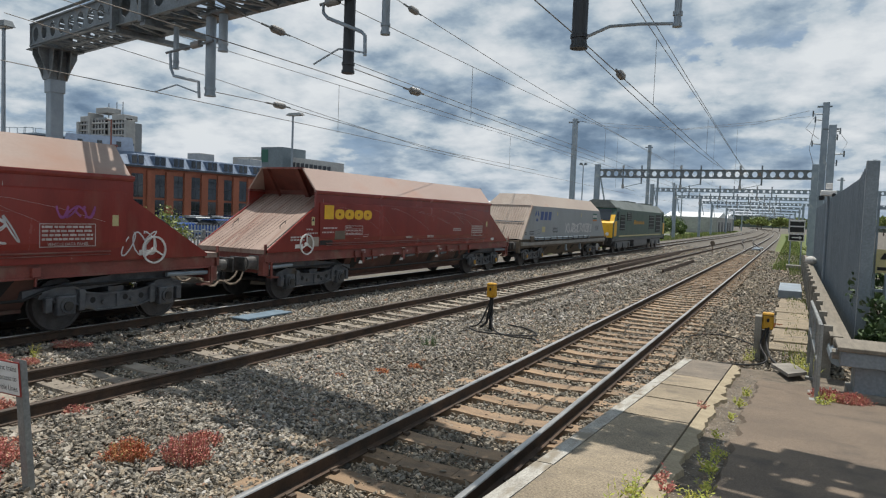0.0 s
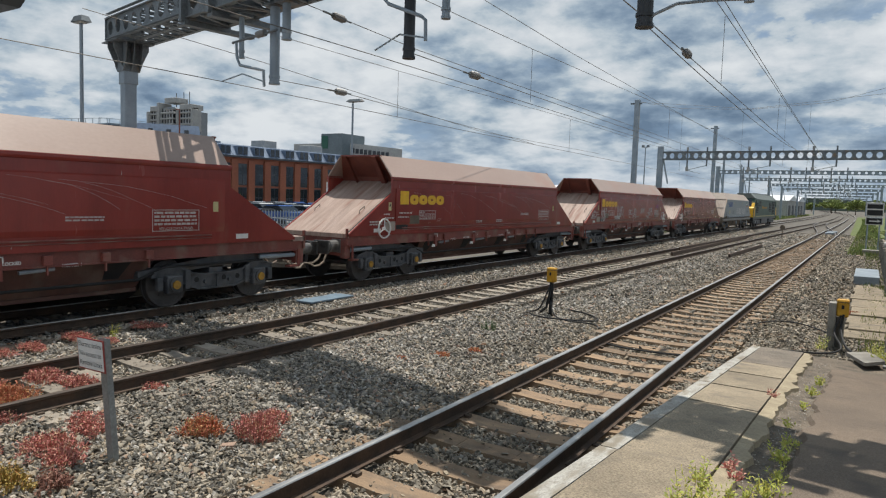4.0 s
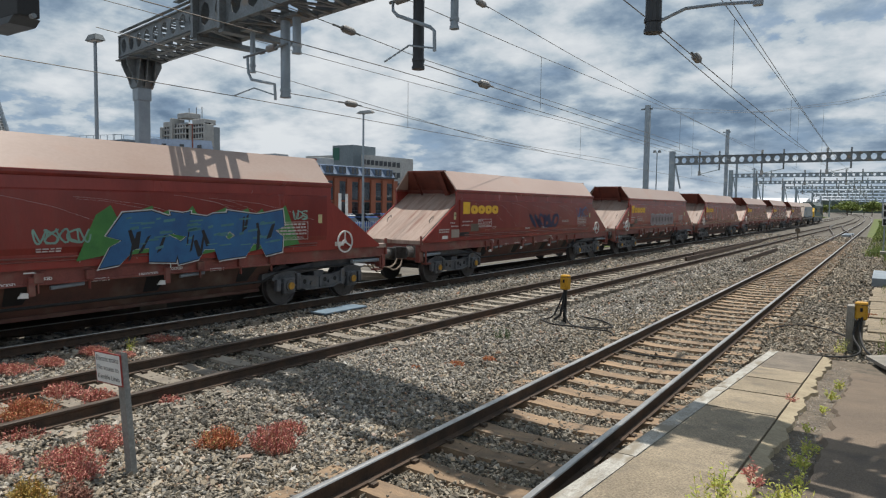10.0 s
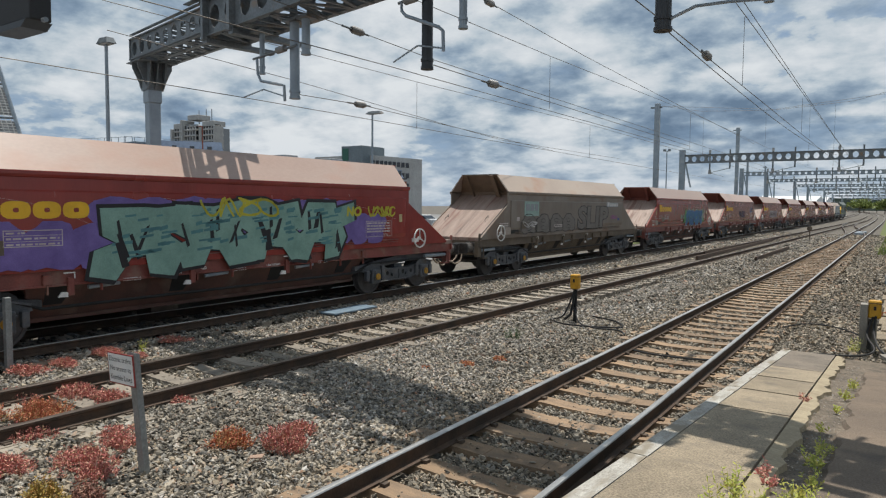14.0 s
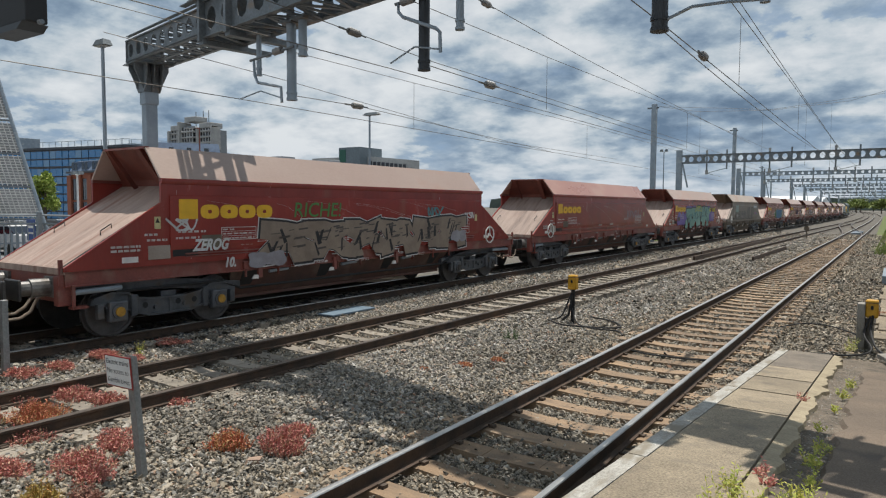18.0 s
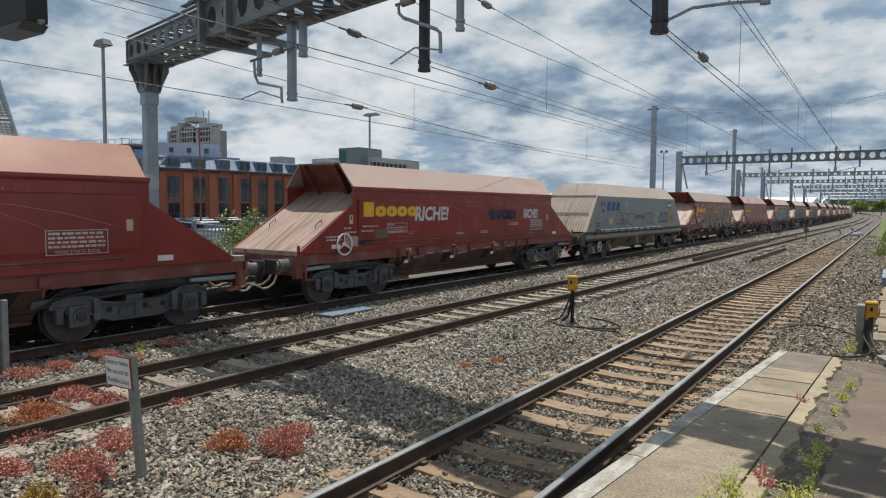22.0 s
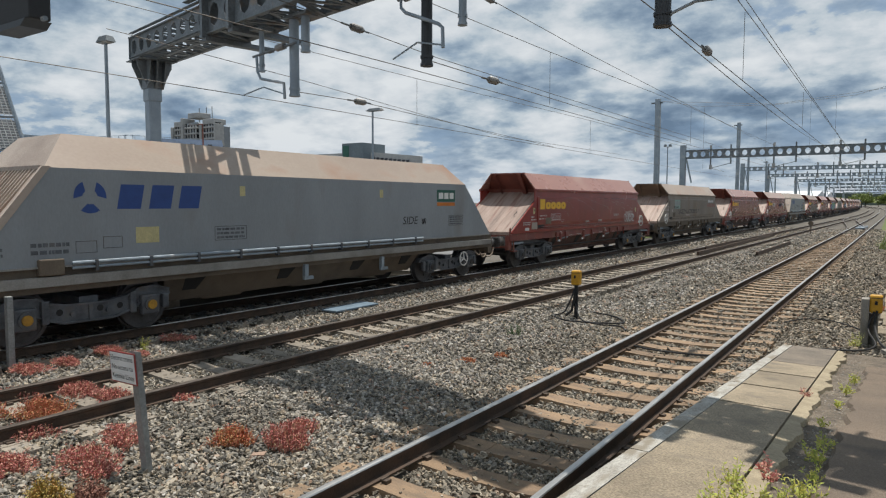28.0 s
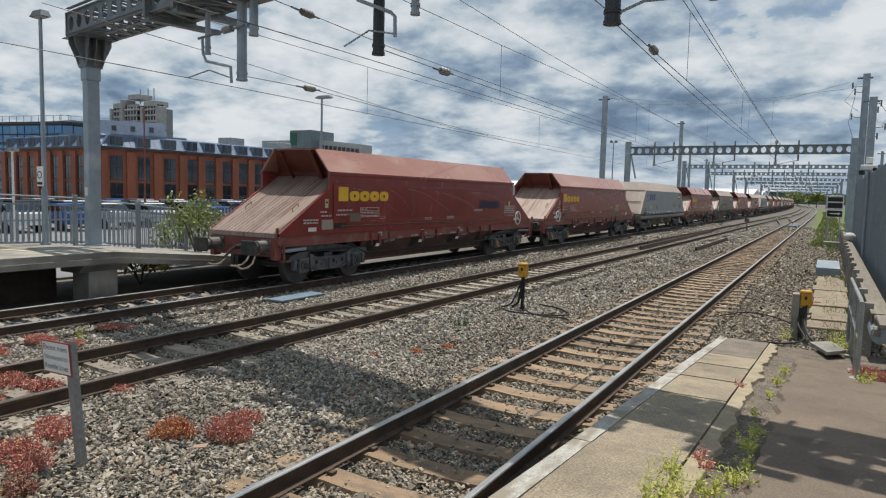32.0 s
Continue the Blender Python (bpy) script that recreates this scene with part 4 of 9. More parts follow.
def add_bogie(parent, y, caps):
    """A bogie of parts on the wagon; its two wheelsets turn."""
    turning = []
    bogie = part("bogie", BG["bolster"], None, parent, "grimy cast-steel two-axle bogie", pose(0, y, 0))
    for s in (-1, 1):
        rot = pose(s * 0.99, 0, 0, 0, 0, 0 if s > 0 else 180)
        part("side_frame", BG["side_frame"], None, bogie, at=rot)
        part("spring_nest", BG["spring_nest"], None, bogie, at=rot)["kind"] = "stuff"
        part("frame_recess", BG["frame_recess"], None, bogie, at=rot)["kind"] = "stuff"
        for a in (-1.05, 1.05):
            at = pose(s * 0.99, a, 0, 0, 0, 0 if s > 0 else 180)
            part("axle_box", BG["axle_box"], None, bogie, at=at)
            part("axle_cap", BG["axle_cap"] if caps else BG["axle_cap_plain"], None, bogie, at=at)
    for a in (-1.05, 1.05):
        turning.append(part("wheelset", BG["wheelset"], None, parent, "dark steel wheelset", pose(0, y + a, WHEEL_R)))
    return turning


def plate(pts, x0, x1):
    return K().prism(pts, 0, x0, x1)


def bars(kit, y0, y1, z0, z1, rows, x, seed, fill=0.8):
    """Small print stood in for by plain bars on the side."""
    rnd = random.Random(seed)
    h = (z1 - z0) / rows
    for r in range(rows):
        y = y0
        while y < y1 - 0.02:
            w = min(rnd.uniform(0.05, 0.16), y1 - y)
            kit.box(x, x + 0.003, y, y + w * fill, z0 + r * h + h * 0.2, z0 + r * h + h * 0.75)
            y += w
    return kit


def frame_of(kit, y0, y1, z0, z1, x, t=0.012):
    for a, b, c, d in ((y0, y1, z0, z0 + t), (y0, y1, z1 - t, z1), (y0, y0 + t, z0, z1), (y1 - t, y1, z0, z1)):
        kit.box(x, x + 0.003, a, b, c, d)
    return kit


def scribble(y0, y1, z0, z1, x, seed, strokes=7, thick=0.035, loops=1.0):
    """Sprayed strokes: flat ribbons in letter-like curls, no words."""
    rnd = random.Random(seed)
    k = K()
    n = strokes
    for s in range(n):
        c = y0 + (y1 - y0) * (s + 0.5) / n
        w, h = (y1 - y0) / n * 0.62, (z1 - z0) / 2
        zc = (z0 + z1) / 2 + rnd.uniform(-0.08, 0.08) * h
        ph, fy, fz = rnd.uniform(0, 6.28), rnd.choice((1, 1, 2, 3)), rnd.choice((1, 2, 2, 3))
        pts = []
        m = 22
        for i in range(m):
            u = i / (m - 1) * math.pi * 1.7 * loops
            pts.append((c + w * math.sin(fy * u + ph) * rnd.uniform(0.96, 1.04), zc + h * math.sin(fz * u + ph * 1.7) * rnd.uniform(0.93, 1.0)))
        for i in range(m - 1):
            (ya, za), (yb, zb) = pts[i], pts[i + 1]
            d = Vector((yb - ya, zb - za))
            if d.length < 1e-5:
                continue
            nrm = Vector((-d.y, d.x)).normalized() * thick / 2
            e = d.normalized() * thick * 0.25
            xs = x + 0.0004 * ((i * 7 + s * 5) % 6)
            k.quad((xs, ya + nrm.x - e.x, za + nrm.y - e.y), (xs, ya - nrm.x - e.x, za - nrm.y - e.y), (xs, yb - nrm.x + e.x, zb - nrm.y + e.y), (xs, yb + nrm.x + e.x, zb + nrm.y + e.y))
    return k


def blobs(y0, y1, z0, z1, x, seed, n=6):
    """Filled bulging shapes of a large sprayed piece."""
    rnd = random.Random(seed)
    k = K()
    for s in range(n):
        c = y0 + (y1 - y0) * (s + 0.5) / n
        w, h = (y1 - y0) / n * 0.66, (z1 - z0) / 2
        zc = (z0 + z1) / 2
        m = 18
        ph = rnd.uniform(0, 6.28)
        pts = []
        for i in range(m):
            a = 2 * math.pi * i / m
            e = 0.8
            ca, sa = math.cos(a), math.sin(a)
            r = 1 + 0.13 * math.sin(3 * a + ph) + 0.08 * math.sin(5 * a + 2 * ph)
            pts.append((x + 0.0006 * (s % 2), c + w * math.copysign(abs(ca) ** e, ca) * r, zc + h * math.copysign(abs(sa) ** e, sa) * min(r, 1.05)))
        k.add(pts, [tuple(range(m))])
    return k


def logo_bars(k, y0, y1, z0, z1, x):
    """A brand mark as plain heavy shapes: a block and four rounded rings."""
    w = (y1 - y0) / 5
    h = z1 - z0
    k.rbox(x, x + 0.004, y0 + w * 0.08, y0 + w * 0.98, z0, z1, 0.0015)
    for i in range(1, 5):
        c, r = y0 + (i + 0.58) * w, 0.475 * w
        m, hz = 18, 0.37 * h
        vs = []
        for q in range(m):
            a = 2 * math.pi * q / m
            ca, sa = math.cos(a), math.sin(a)
            u, v = math.copysign(abs(ca) ** 0.7, ca), math.copysign(abs(sa) ** 0.7, sa)
            vs += [(x + 0.003, c + r * u, z0 + hz + hz * v), (x + 0.003, c + r * 0.20 * u, z0 + hz + hz * 0.26 * v)]
        k.add(vs, [(2 * q, 2 * q + 1, 2 * ((q + 1) % m) + 1, 2 * ((q + 1) % m)) for q in range(m)])
    return k



def buffers_and_coupling(w, red):
    for s in (-1, 1):
        part("headstock", K().rbox(-1.24, 1.24, s * 7.42 - 0.09, s * 7.42 + 0.09, 0.72, 1.22, 0.015), red, w)
        for x in (-0.92, 0.92):
            part("headstock_end", K().rbox(x * 1.28 - 0.09, x * 1.28 + 0.09, s * 7.44 - 0.12, s * 7.44 + 0.12, 0.66, 1.16, 0.02), red, w)
            b = part("buffer", K().cyl((x, s * 7.5, 0.97), (x, s * 7.86, 0.97), 0.15, 16).cyl((x, s * 7.86, 0.97), (x, s * 8.06, 0.97), 0.12, 14).rbox(x - 0.19, x + 0.19, s * 7.53 - 0.03, s * 7.53 + 0.03, 0.80, 1.14, 0.01), "buffer_tube", w, "pale worn steel buffer")
            part("buffer_head", K().rbox(x - 0.28, x + 0.28, s * 8.085 - 0.025, s * 8.085 + 0.025, 0.80, 1.14, 0.024).cyl((x, s * 8.04, 0.97), (x, s * 8.07, 0.97), 0.13, 14, 0.17), "buffer", b)
        hook = K()
        hook.cyl((0, s * 7.5, 0.93), (0, s * 7.75, 0.93), 0.06, 8)
        hook.path([(0, s * 7.72, 0.95), (0, s * 7.90, 0.86), (0, s * 8.02, 0.74), (0, s * 8.12, 0.70)], 0.032, 6)
        part("coupling", hook, "buffer", w, "screw coupling")
        for x, d in ((0.40, 0.0), (0.62, 0.06), (-0.45, 0.02)):
            hose = K().path([(x, s * 7.5, 0.80), (x, s * 7.62, 0.76), (x + 0.02, s * 7.74, 0.62 - d), (x, s * 7.88, 0.53 - d), (x - 0.03, s * 8.03, 0.52 - d), (x - 0.06, s * 8.17, 0.54)], 0.026, 6)
            part("brake_hose", hose, "hose", w, "dusty pale rubber brake hose")


def handwheel(w, y, z=1.36):
    hw = part("handbrake_wheel", K().ring((HALF + 0.05, 0, 0), 0, 0.27, 0.035, 28, 0.03), "white", w, "white-painted three-spoke handbrake wheel", pose(0, y, z))
    sp = K()
    for q in range(3):
        a = math.pi / 2 + q * 2 * math.pi / 3
        sp.path([(HALF + 0.062, 0, 0), (HALF + 0.062, 0.25 * math.cos(a), 0.25 * math.sin(a))], 0.02, 5)
    sp.cyl((HALF - 0.02, 0, 0), (HALF + 0.08, 0, 0), 0.045, 8)
    for o in (hw, part("spoke_set", sp, "white", hw)):
        o.data.transform(TRIM)


def hopper_wagon(paint, top, low, inner, label):
    """Bogie hopper with dust-coated sloping end decks under an overhanging hood; its near side is +x."""
    w = empty("hopper_wagon", label, "hopper wagon")
    prof = [(-7.5, 1.22), (-7.5, 1.28), (-5.46, 2.36), (-5.46, 2.74), (5.46, 2.74), (5.46, 2.36), (7.2, 1.28), (7.2, 1.22)]
    for s in (-1, 1):
        part("side_wall", plate(prof, s * (HALF - 0.05), s * HALF), paint, w)
        x = s * HALF
        part("top_rail", K().rbox(min(x, x - s * 0.06) - 0.012, max(x, x - s * 0.06) + 0.012, -5.46, 5.46, 2.745, 2.80, 0.008), low, w)
        pk = K()
        pk.prism([(s * HALF, 2.795), (s * (HALF + 0.055), 2.79), (s * (HALF + 0.055), 2.74), (s * (HALF + 0.03), 2.70), (s * HALF, 2.69)], 1, -5.46, 5.46)
        pk.prism([(s * HALF, 2.50), (s * (HALF + 0.035), 2.47), (s * (HALF + 0.035), 1.56), (s * HALF, 1.46)], 1, -5.30, 5.30)
        part("side_bulge", pk, paint, w, "outer skin standing proud between two rounded lips")
        hood = K()
        a, b, c, d = (HALF, 2.80), (HALF - 0.54, 3.38), (HALF - 0.58, 3.38), (HALF - 0.06, 2.80)
        hood.prism([(s * p, z) for p, z in (a, b, c, d)], 1, -5.46, 5.40)
        part("sloping_top", hood, top, w, "dust-coated sloping top panel")
        # sole bar with its brackets, and a pipe along it
        part("sole_bar", K().box(*sorted((s * 1.16, s * 1.29)), -7.45, 7.45, 0.985, 1.225).box(*sorted((s * 1.12, s * 1.32)), -7.45, 7.45, 0.965, 0.99), low, w)
        for y in (-3.6, -2.75, -0.95, -0.15, 1.95, 2.9, 3.7):
            if s > 0:
                part("side_bracket", K().rbox(1.29, 1.37, y - 0.07, y + 0.07, 1.00, 1.16, 0.01).box(1.29, 1.34, y - 0.012, y + 0.012, 0.84, 1.0), low, w)
        part("side_pipe", K().cyl((s * (HALF + 0.02), -5.0, 1.40), (s * (HALF + 0.02), 5.0, 1.40), 0.016, 6).cyl((s * (HALF + 0.012), -5.0, 1.345), (s * (HALF + 0.012), 5.0, 1.345), 0.010, 5), low, w, "thin conduit along the side")
        part("lower_panel", K().add([(s * 1.15, -3.85, 0.97), (s * 1.15, 3.85, 0.97), (s * 0.80, 3.7, 0.40), (s * 0.80, -3.7, 0.40), (s * 1.08, -3.85, 0.97), (s * 1.08, 3.85, 0.97), (s * 0.73, 3.7, 0.40), (s * 0.73, -3.7, 0.40)],
                                    [(0, 1, 2, 3), (4, 7, 6, 5), (0, 4, 5, 1), (3, 2, 6, 7), (1, 5, 6, 2), (0, 3, 7, 4)]), "under_dirt" if paint == "maroon" else "brown_dirt", w, "dirt-caked sloping hopper bottom")
        # black plates on the panel paint in the dark of the chute gaps
        for y in (-3.55, -1.35, 0.95, 3.0):
            part("chute_gap", K().add([(s * 1.155, y, 0.96), (s * 1.155, y + 0.46, 0.96), (s * 0.955, y + 0.30, 0.64), (s * 0.955, y + 0.02, 0.64), (s * 1.10, y, 0.96), (s * 1.10, y + 0.46, 0.96), (s * 0.90, y + 0.30, 0.64), (s * 0.90, y + 0.02, 0.64)],
                                      [(0, 1, 2, 3), (4, 7, 6, 5), (0, 4, 5, 1), (3, 2, 6, 7), (1, 5, 6, 2), (0, 3, 7, 4)]), "black", w, "black plate for the shaded gap between the hopper chutes")
        part("bottom_rail", K().rbox(*sorted((s * 0.74, s * 0.86)), -3.7, 3.7, 0.36, 0.43, 0.01), "under_dirt" if paint == "maroon" else "brown_dirt", w)
    for s in (-1, 1):
        f = 7.47 if s < 0 else 7.17
        deck = K().prism([(s * 4.80, 2.715), (s * f, 1.29), (s * f, 1.262), (s * 4.80, 2.687)], 0, -1.345, 1.345)
        part("sloping_deck", deck, "deck", w, "stone-dusted sloping end deck of scratched plate")
        # black strip laid on the deck paints the shadow of the edge slot
        part("deck_gap", K().prism([(s * 4.80, 2.724), (s * f, 1.299), (s * f, 1.292), (s * 4.80, 2.717)], 0, 1.225, 1.27), "black", w, "black strip for the shaded slot beside the deck")
        for x in (-0.9, 0.95):
            part("deck_handle", K().path([(x, s * 6.55, 1.78), (x, s * 6.55, 1.86), (x, s * 6.32, 1.98), (x, s * 6.32, 1.90)], 0.012, 5), "black", w)
        part("deck_lip", K().box(-1.33, 1.33, *sorted((s * (f - 0.01), s * 7.54)), 1.18, 1.285), "deck", w)
        part("corner_stanchion", K().box(1.28, 1.33, *sorted((s * 7.50, s * 7.56)), 1.0, 1.42), low, w)
        wall = K().add([(-0.84, s * 5.44, 3.37), (0.84, s * 5.44, 3.37), (1.30, s * 4.88, 2.80), (1.30, s * 4.84, 2.62), (-1.30, s * 4.84, 2.62), (-1.30, s * 4.88, 2.80)], [(0, 1, 2, 5), (5, 2, 3, 4)])
        for x in (-0.62, 0.62):
            part("end_rib", K().prism([(s * 5.50, 3.34), (s * 5.42, 3.37), (s * 4.86, 2.62), (s * 4.98, 2.62)], 0, x * 0.85 - 0.04, x + 0.04), inner, w)
        part("end_wall", wall, inner, w, "rusted end wall under the hood")
        part("hood_rim", K().box(-0.83, 0.83, *sorted((s * 5.38, s * 5.46)), 3.35, 3.39), low, w)
        part("end_underside", K().prism([(s * 7.4, 1.2), (s * 3.6, 0.75), (s * 3.6, 0.62), (s * 7.4, 0.9)], 0, -1.1, 1.1), "bogie", w)
    part("stone_load", K().box(-1.1, 1.1, -4.75, 4.75, 2.85, 2.95), "ground", w, "crushed stone inside the hopper")
    for y in (-2.35, 0.0, 2.35):
        hop = K().add([(-1.0, y - 1.1, 0.9), (1.0, y - 1.1, 0.9), (1.0, y + 1.1, 0.9), (-1.0, y + 1.1, 0.9), (-0.7, y - 0.45, 0.34), (0.7, y - 0.45, 0.34), (0.7, y + 0.45, 0.34), (-0.7, y + 0.45, 0.34)],
                [(0, 1, 5, 4), (1, 2, 6, 5), (2, 3, 7, 6), (3, 0, 4, 7), (4, 5, 6, 7)])
        part("discharge_chute", hop, low, w)
    part("brake_pipe", K().path([(1.18, -6.4, 0.8), (1.18, -4.1, 0.80), (1.10, -3.6, 0.60), (1.10, 3.6, 0.60), (1.18, 4.1, 0.8), (1.18, 6.4, 0.8)], 0.030, 6), "black", w)
    for y in (-3.25, -1.05, 1.25):
        lever = part("door_lever", K().rbox(1.29, 1.36, y - 0.05, y + 0.05, 0.80, 1.10, 0.01).box(1.20, 1.30, y - 0.10, y + 0.10, 0.98, 1.02), low, w, "hanging discharge door lever")
        part("lever_tip", K().prism([(y - 0.20, 0.79), (y - 0.05, 0.78), (y - 0.05, 0.86), (y - 0.14, 0.87)], 0, 1.31, 1.35), "white", lever, "white-painted lever tip")
        part("lever_mark", K().box(1.36, 1.366, y - 0.12, y + 0.06, 1.165, 1.185).box(1.36, 1.366, y + 0.04, y + 0.06, 1.08, 1.185), "white", lever)
        part("door_bar", K().cyl((1.22, y + 0.32, 0.90), (1.22, y + 0.85, 0.93), 0.035, 8), "galv", w, "pale steel door bar")
    # no real recess: a flat black plate gives its darkness
    part("access_recess", K().box(HALF - 0.02, HALF + 0.008, -5.25, -4.72, 1.36, 1.60), "black", w, "black plate painted as the dark of an access recess")
    part("hatch_plate", K().rbox(HALF, HALF + 0.02, -5.78, -5.3, 1.33, 1.58, 0.008), "dust_brown", w, "pale riveted plate")
    part("vent_cover", K().rbox(HALF, HALF + 0.04, -4.66, -4.2, 1.50, 1.74, 0.01), "brown_dirt", w)
    for s in (-1, 1):
        part("step", K().box(1.2, 1.38, *sorted((s * 7.05, s * 7.35)), 0.6, 0.64).box(1.34, 1.38, *sorted((s * 7.30, s * 7.36)), 0.62, 1.0), low, w)
        part("end_pipe", K().cyl((1.22, s * 7.3, 0.86), (1.22, s * 6.3, 0.88), 0.05, 8), "galv", w)
    buffers_and_coupling(w, low)
    return w


def vtg_wagon(label):
    """Grey box hopper with ribbed sloping ends and a pipe rail along its side."""
    w = empty("box_hopper_wagon", label, "hopper wagon")
    prof = [(-7.45, 1.28), (-6.02, 2.84), (5.85, 2.84), (7.3, 1.28)]
    for s in (-1, 1):
        part("side_wall", plate(prof, s * (HALF - 0.05), s * HALF), "vtg_grey", w)
        hood = K().add([(s * HALF, -6.02, 2.84), (s * HALF, 5.85, 2.84), (s * (HALF - 0.5), 5.3, 3.42), (s * (HALF - 0.5), -5.45, 3.42),
                        (s * (HALF - 0.05), -6.02, 2.82), (s * (HALF - 0.05), 5.85, 2.82), (s * (HALF - 0.54), 5.3, 3.40), (s * (HALF - 0.54), -5.45, 3.40)],
                       [(0, 1, 2, 3), (4, 7, 6, 5), (0, 4, 5, 1), (3, 2, 6, 7), (1, 5, 6, 2), (0, 3, 7, 4)])
        part("sloping_top", hood, "dust_top_buff", w, "buff dust-coated sloping top panel")
        part("corner_post", K().prism([(-7.50, 1.26), (-6.05, 2.86), (-5.9, 2.86), (-7.32, 1.26)], 0, s * (HALF - 0.06), s * (HALF + 0.012)), "dust_top_buff", w)
        part("sole_bar", K().box(*sorted((s * 1.12, s * 1.30)), -7.45, 7.45, 0.86, 1.27), "brown_dirt", w)
        part("side_channel", K().rbox(*sorted((s * 1.28, s * 1.41)), -7.4, 7.3, 0.96, 1.12, 0.01), "vtg_low", w)
        part("ledge", K().box(*sorted((s * 1.2, s * (HALF + 0.03))), -7.3, 7.2, 1.255, 1.285), "vtg_low", w)
        part("lower_panel", K().add([(s * 1.12, -3.85, 0.88), (s * 1.12, 3.85, 0.88), (s * 0.80, 3.7, 0.40), (s * 0.80, -3.7, 0.40), (s * 1.05, -3.85, 0.88), (s * 1.05, 3.85, 0.88), (s * 0.73, 3.7, 0.40), (s * 0.73, -3.7, 0.40)],
                                    [(0, 1, 2, 3), (4, 7, 6, 5), (0, 4, 5, 1), (3, 2, 6, 7), (1, 5, 6, 2), (0, 3, 7, 4)]), "brown_dirt", w, "dirt-caked sloping hopper bottom")
        # chute gaps: their darkness is painted as black plates
        for y in (-3.4, -1.1, 1.2, 3.1):
            part("chute_gap", K().add([(s * 1.125, y, 0.87), (s * 1.125, y + 0.46, 0.87), (s * 0.955, y + 0.30, 0.60), (s * 0.955, y + 0.02, 0.60), (s * 1.08, y, 0.87), (s * 1.08, y + 0.46, 0.87), (s * 0.90, y + 0.30, 0.60), (s * 0.90, y + 0.02, 0.60)],
                                      [(0, 1, 2, 3), (4, 7, 6, 5), (0, 4, 5, 1), (3, 2, 6, 7), (1, 5, 6, 2), (0, 3, 7, 4)]), "black", w, "black plate for the shaded gap between the hopper chutes")
    for s, e in ((-1, -7.45), (1, 7.3)):
        top_y = -5.45 if s < 0 else 5.3
        mid_y = -6.02 if s < 0 else 5.85
        part("end_wall", K().add([(-HALF, e, 1.28), (HALF, e, 1.28), (HALF, mid_y, 2.84), (-HALF, mid_y, 2.84), (HALF - 0.5, top_y, 3.42), (0.5 - HALF, top_y, 3.42)], [(0, 1, 2, 3), (3, 2, 4, 5)]), "dust_brown", w)
        for x in [-1.12 + 0.14 * i for i in range(17)]:
            part("end_rib", K().add([(x - 0.012, e, 1.3), (x + 0.012, e, 1.3), (x + 0.012, mid_y, 2.8), (x - 0.012, mid_y, 2.8),
                                     (x - 0.012, e + s * 0.04, 1.33), (x + 0.012, e + s * 0.04, 1.33), (x + 0.012, mid_y + s * 0.04, 2.83), (x - 0.012, mid_y + s * 0.04, 2.83)],
                                    [(0, 3, 7, 4), (1, 5, 6, 2), (4, 7, 6, 5), (0, 4, 5, 1), (3, 2, 6, 7)]), "dust_top_buff", w)
        m = e * 0.5 + mid_y * 0.5
        part("end_bar", K().box(-1.2, 1.2, *sorted((m + s * 0.03, m + s * 0.07)), 2.05, 2.10), "vtg_grey", w)
        part("end_bar", K().box(-1.28, 1.28, *sorted((mid_y + s * 0.0, mid_y + s * 0.05)), 2.80, 2.87), "dust_brown", w)
    part("stone_load", K().box(-0.85, 0.85, -5.3, 5.2, 3.30, 3.36), "ground", w, "crushed stone heaped in the hopper")
    for y in (-2.35, 0.0, 2.35):
        hop = K().add([(-1.0, y - 1.1, 0.9), (1.0, y - 1.1, 0.9), (1.0, y + 1.1, 0.9), (-1.0, y + 1.1, 0.9), (-0.7, y - 0.45, 0.34), (0.7, y - 0.45, 0.34), (0.7, y + 0.45, 0.34), (-0.7, y + 0.45, 0.34)],
                [(0, 1, 5, 4), (1, 2, 6, 5), (2, 3, 7, 6), (3, 0, 4, 7), (4, 5, 6, 7)])
        part("discharge_chute", hop, "brown_dirt", w)
    part("pipe_rail", K().cyl((HALF + 0.06, -5.6, 1.315), (HALF + 0.06, 3.7, 1.315), 0.03, 8).cyl((HALF + 0.06, -5.6, 1.235), (HALF + 0.06, 3.7, 1.235), 0.022, 8), "galv", w, "dull metal pipe rail along the side")
    for y in [-5.2 + 0.95 * i for i in range(10)]:
        part("pipe_clamp", K().box(HALF - 0.02, HALF + 0.10, y - 0.025, y + 0.025, 1.17, 1.35), "bogie", w)
    part("tool_box", K().rbox(HALF - 0.05, HALF + 0.09, -6.2, -5.75, 1.14, 1.40, 0.02), "brown_dirt", w)
    part("door_lever", K().box(1.28, 1.38, -0.6, -0.5, 0.6, 0.9).box(1.30, 1.38, -0.62, -0.35, 0.56, 0.63).box(1.28, 1.38, 2.0, 2.1, 0.6, 0.9).box(1.30, 1.38, 1.98, 2.25, 0.56, 0.63), "galv", w, "pale metal discharge door levers")
    x = HALF + 0.002
    # mark of three curved petals and three heavy slanted blocks
    mark = K()
    for q in range(3):
        a0 = math.pi / 2 + q * 2 * math.pi / 3 + math.pi / 3
        pts = []
        for i in range(7):
            a = a0 - 0.62 + 1.24 * i / 6
            pts.append((x, -5.24 + 0.27 * math.cos(a), 2.38 + 0.27 * math.sin(a)))
        for i in range(5):
            a = a0 + 0.38 - 0.76 * i / 4
            pts.append((x, -5.24 + 0.12 * math.cos(a), 2.38 + 0.12 * math.sin(a)))
        mark.add(pts, [tuple(range(len(pts)))])
    part("brand_mark", mark, "blue", w, "blue three-petal brand mark")
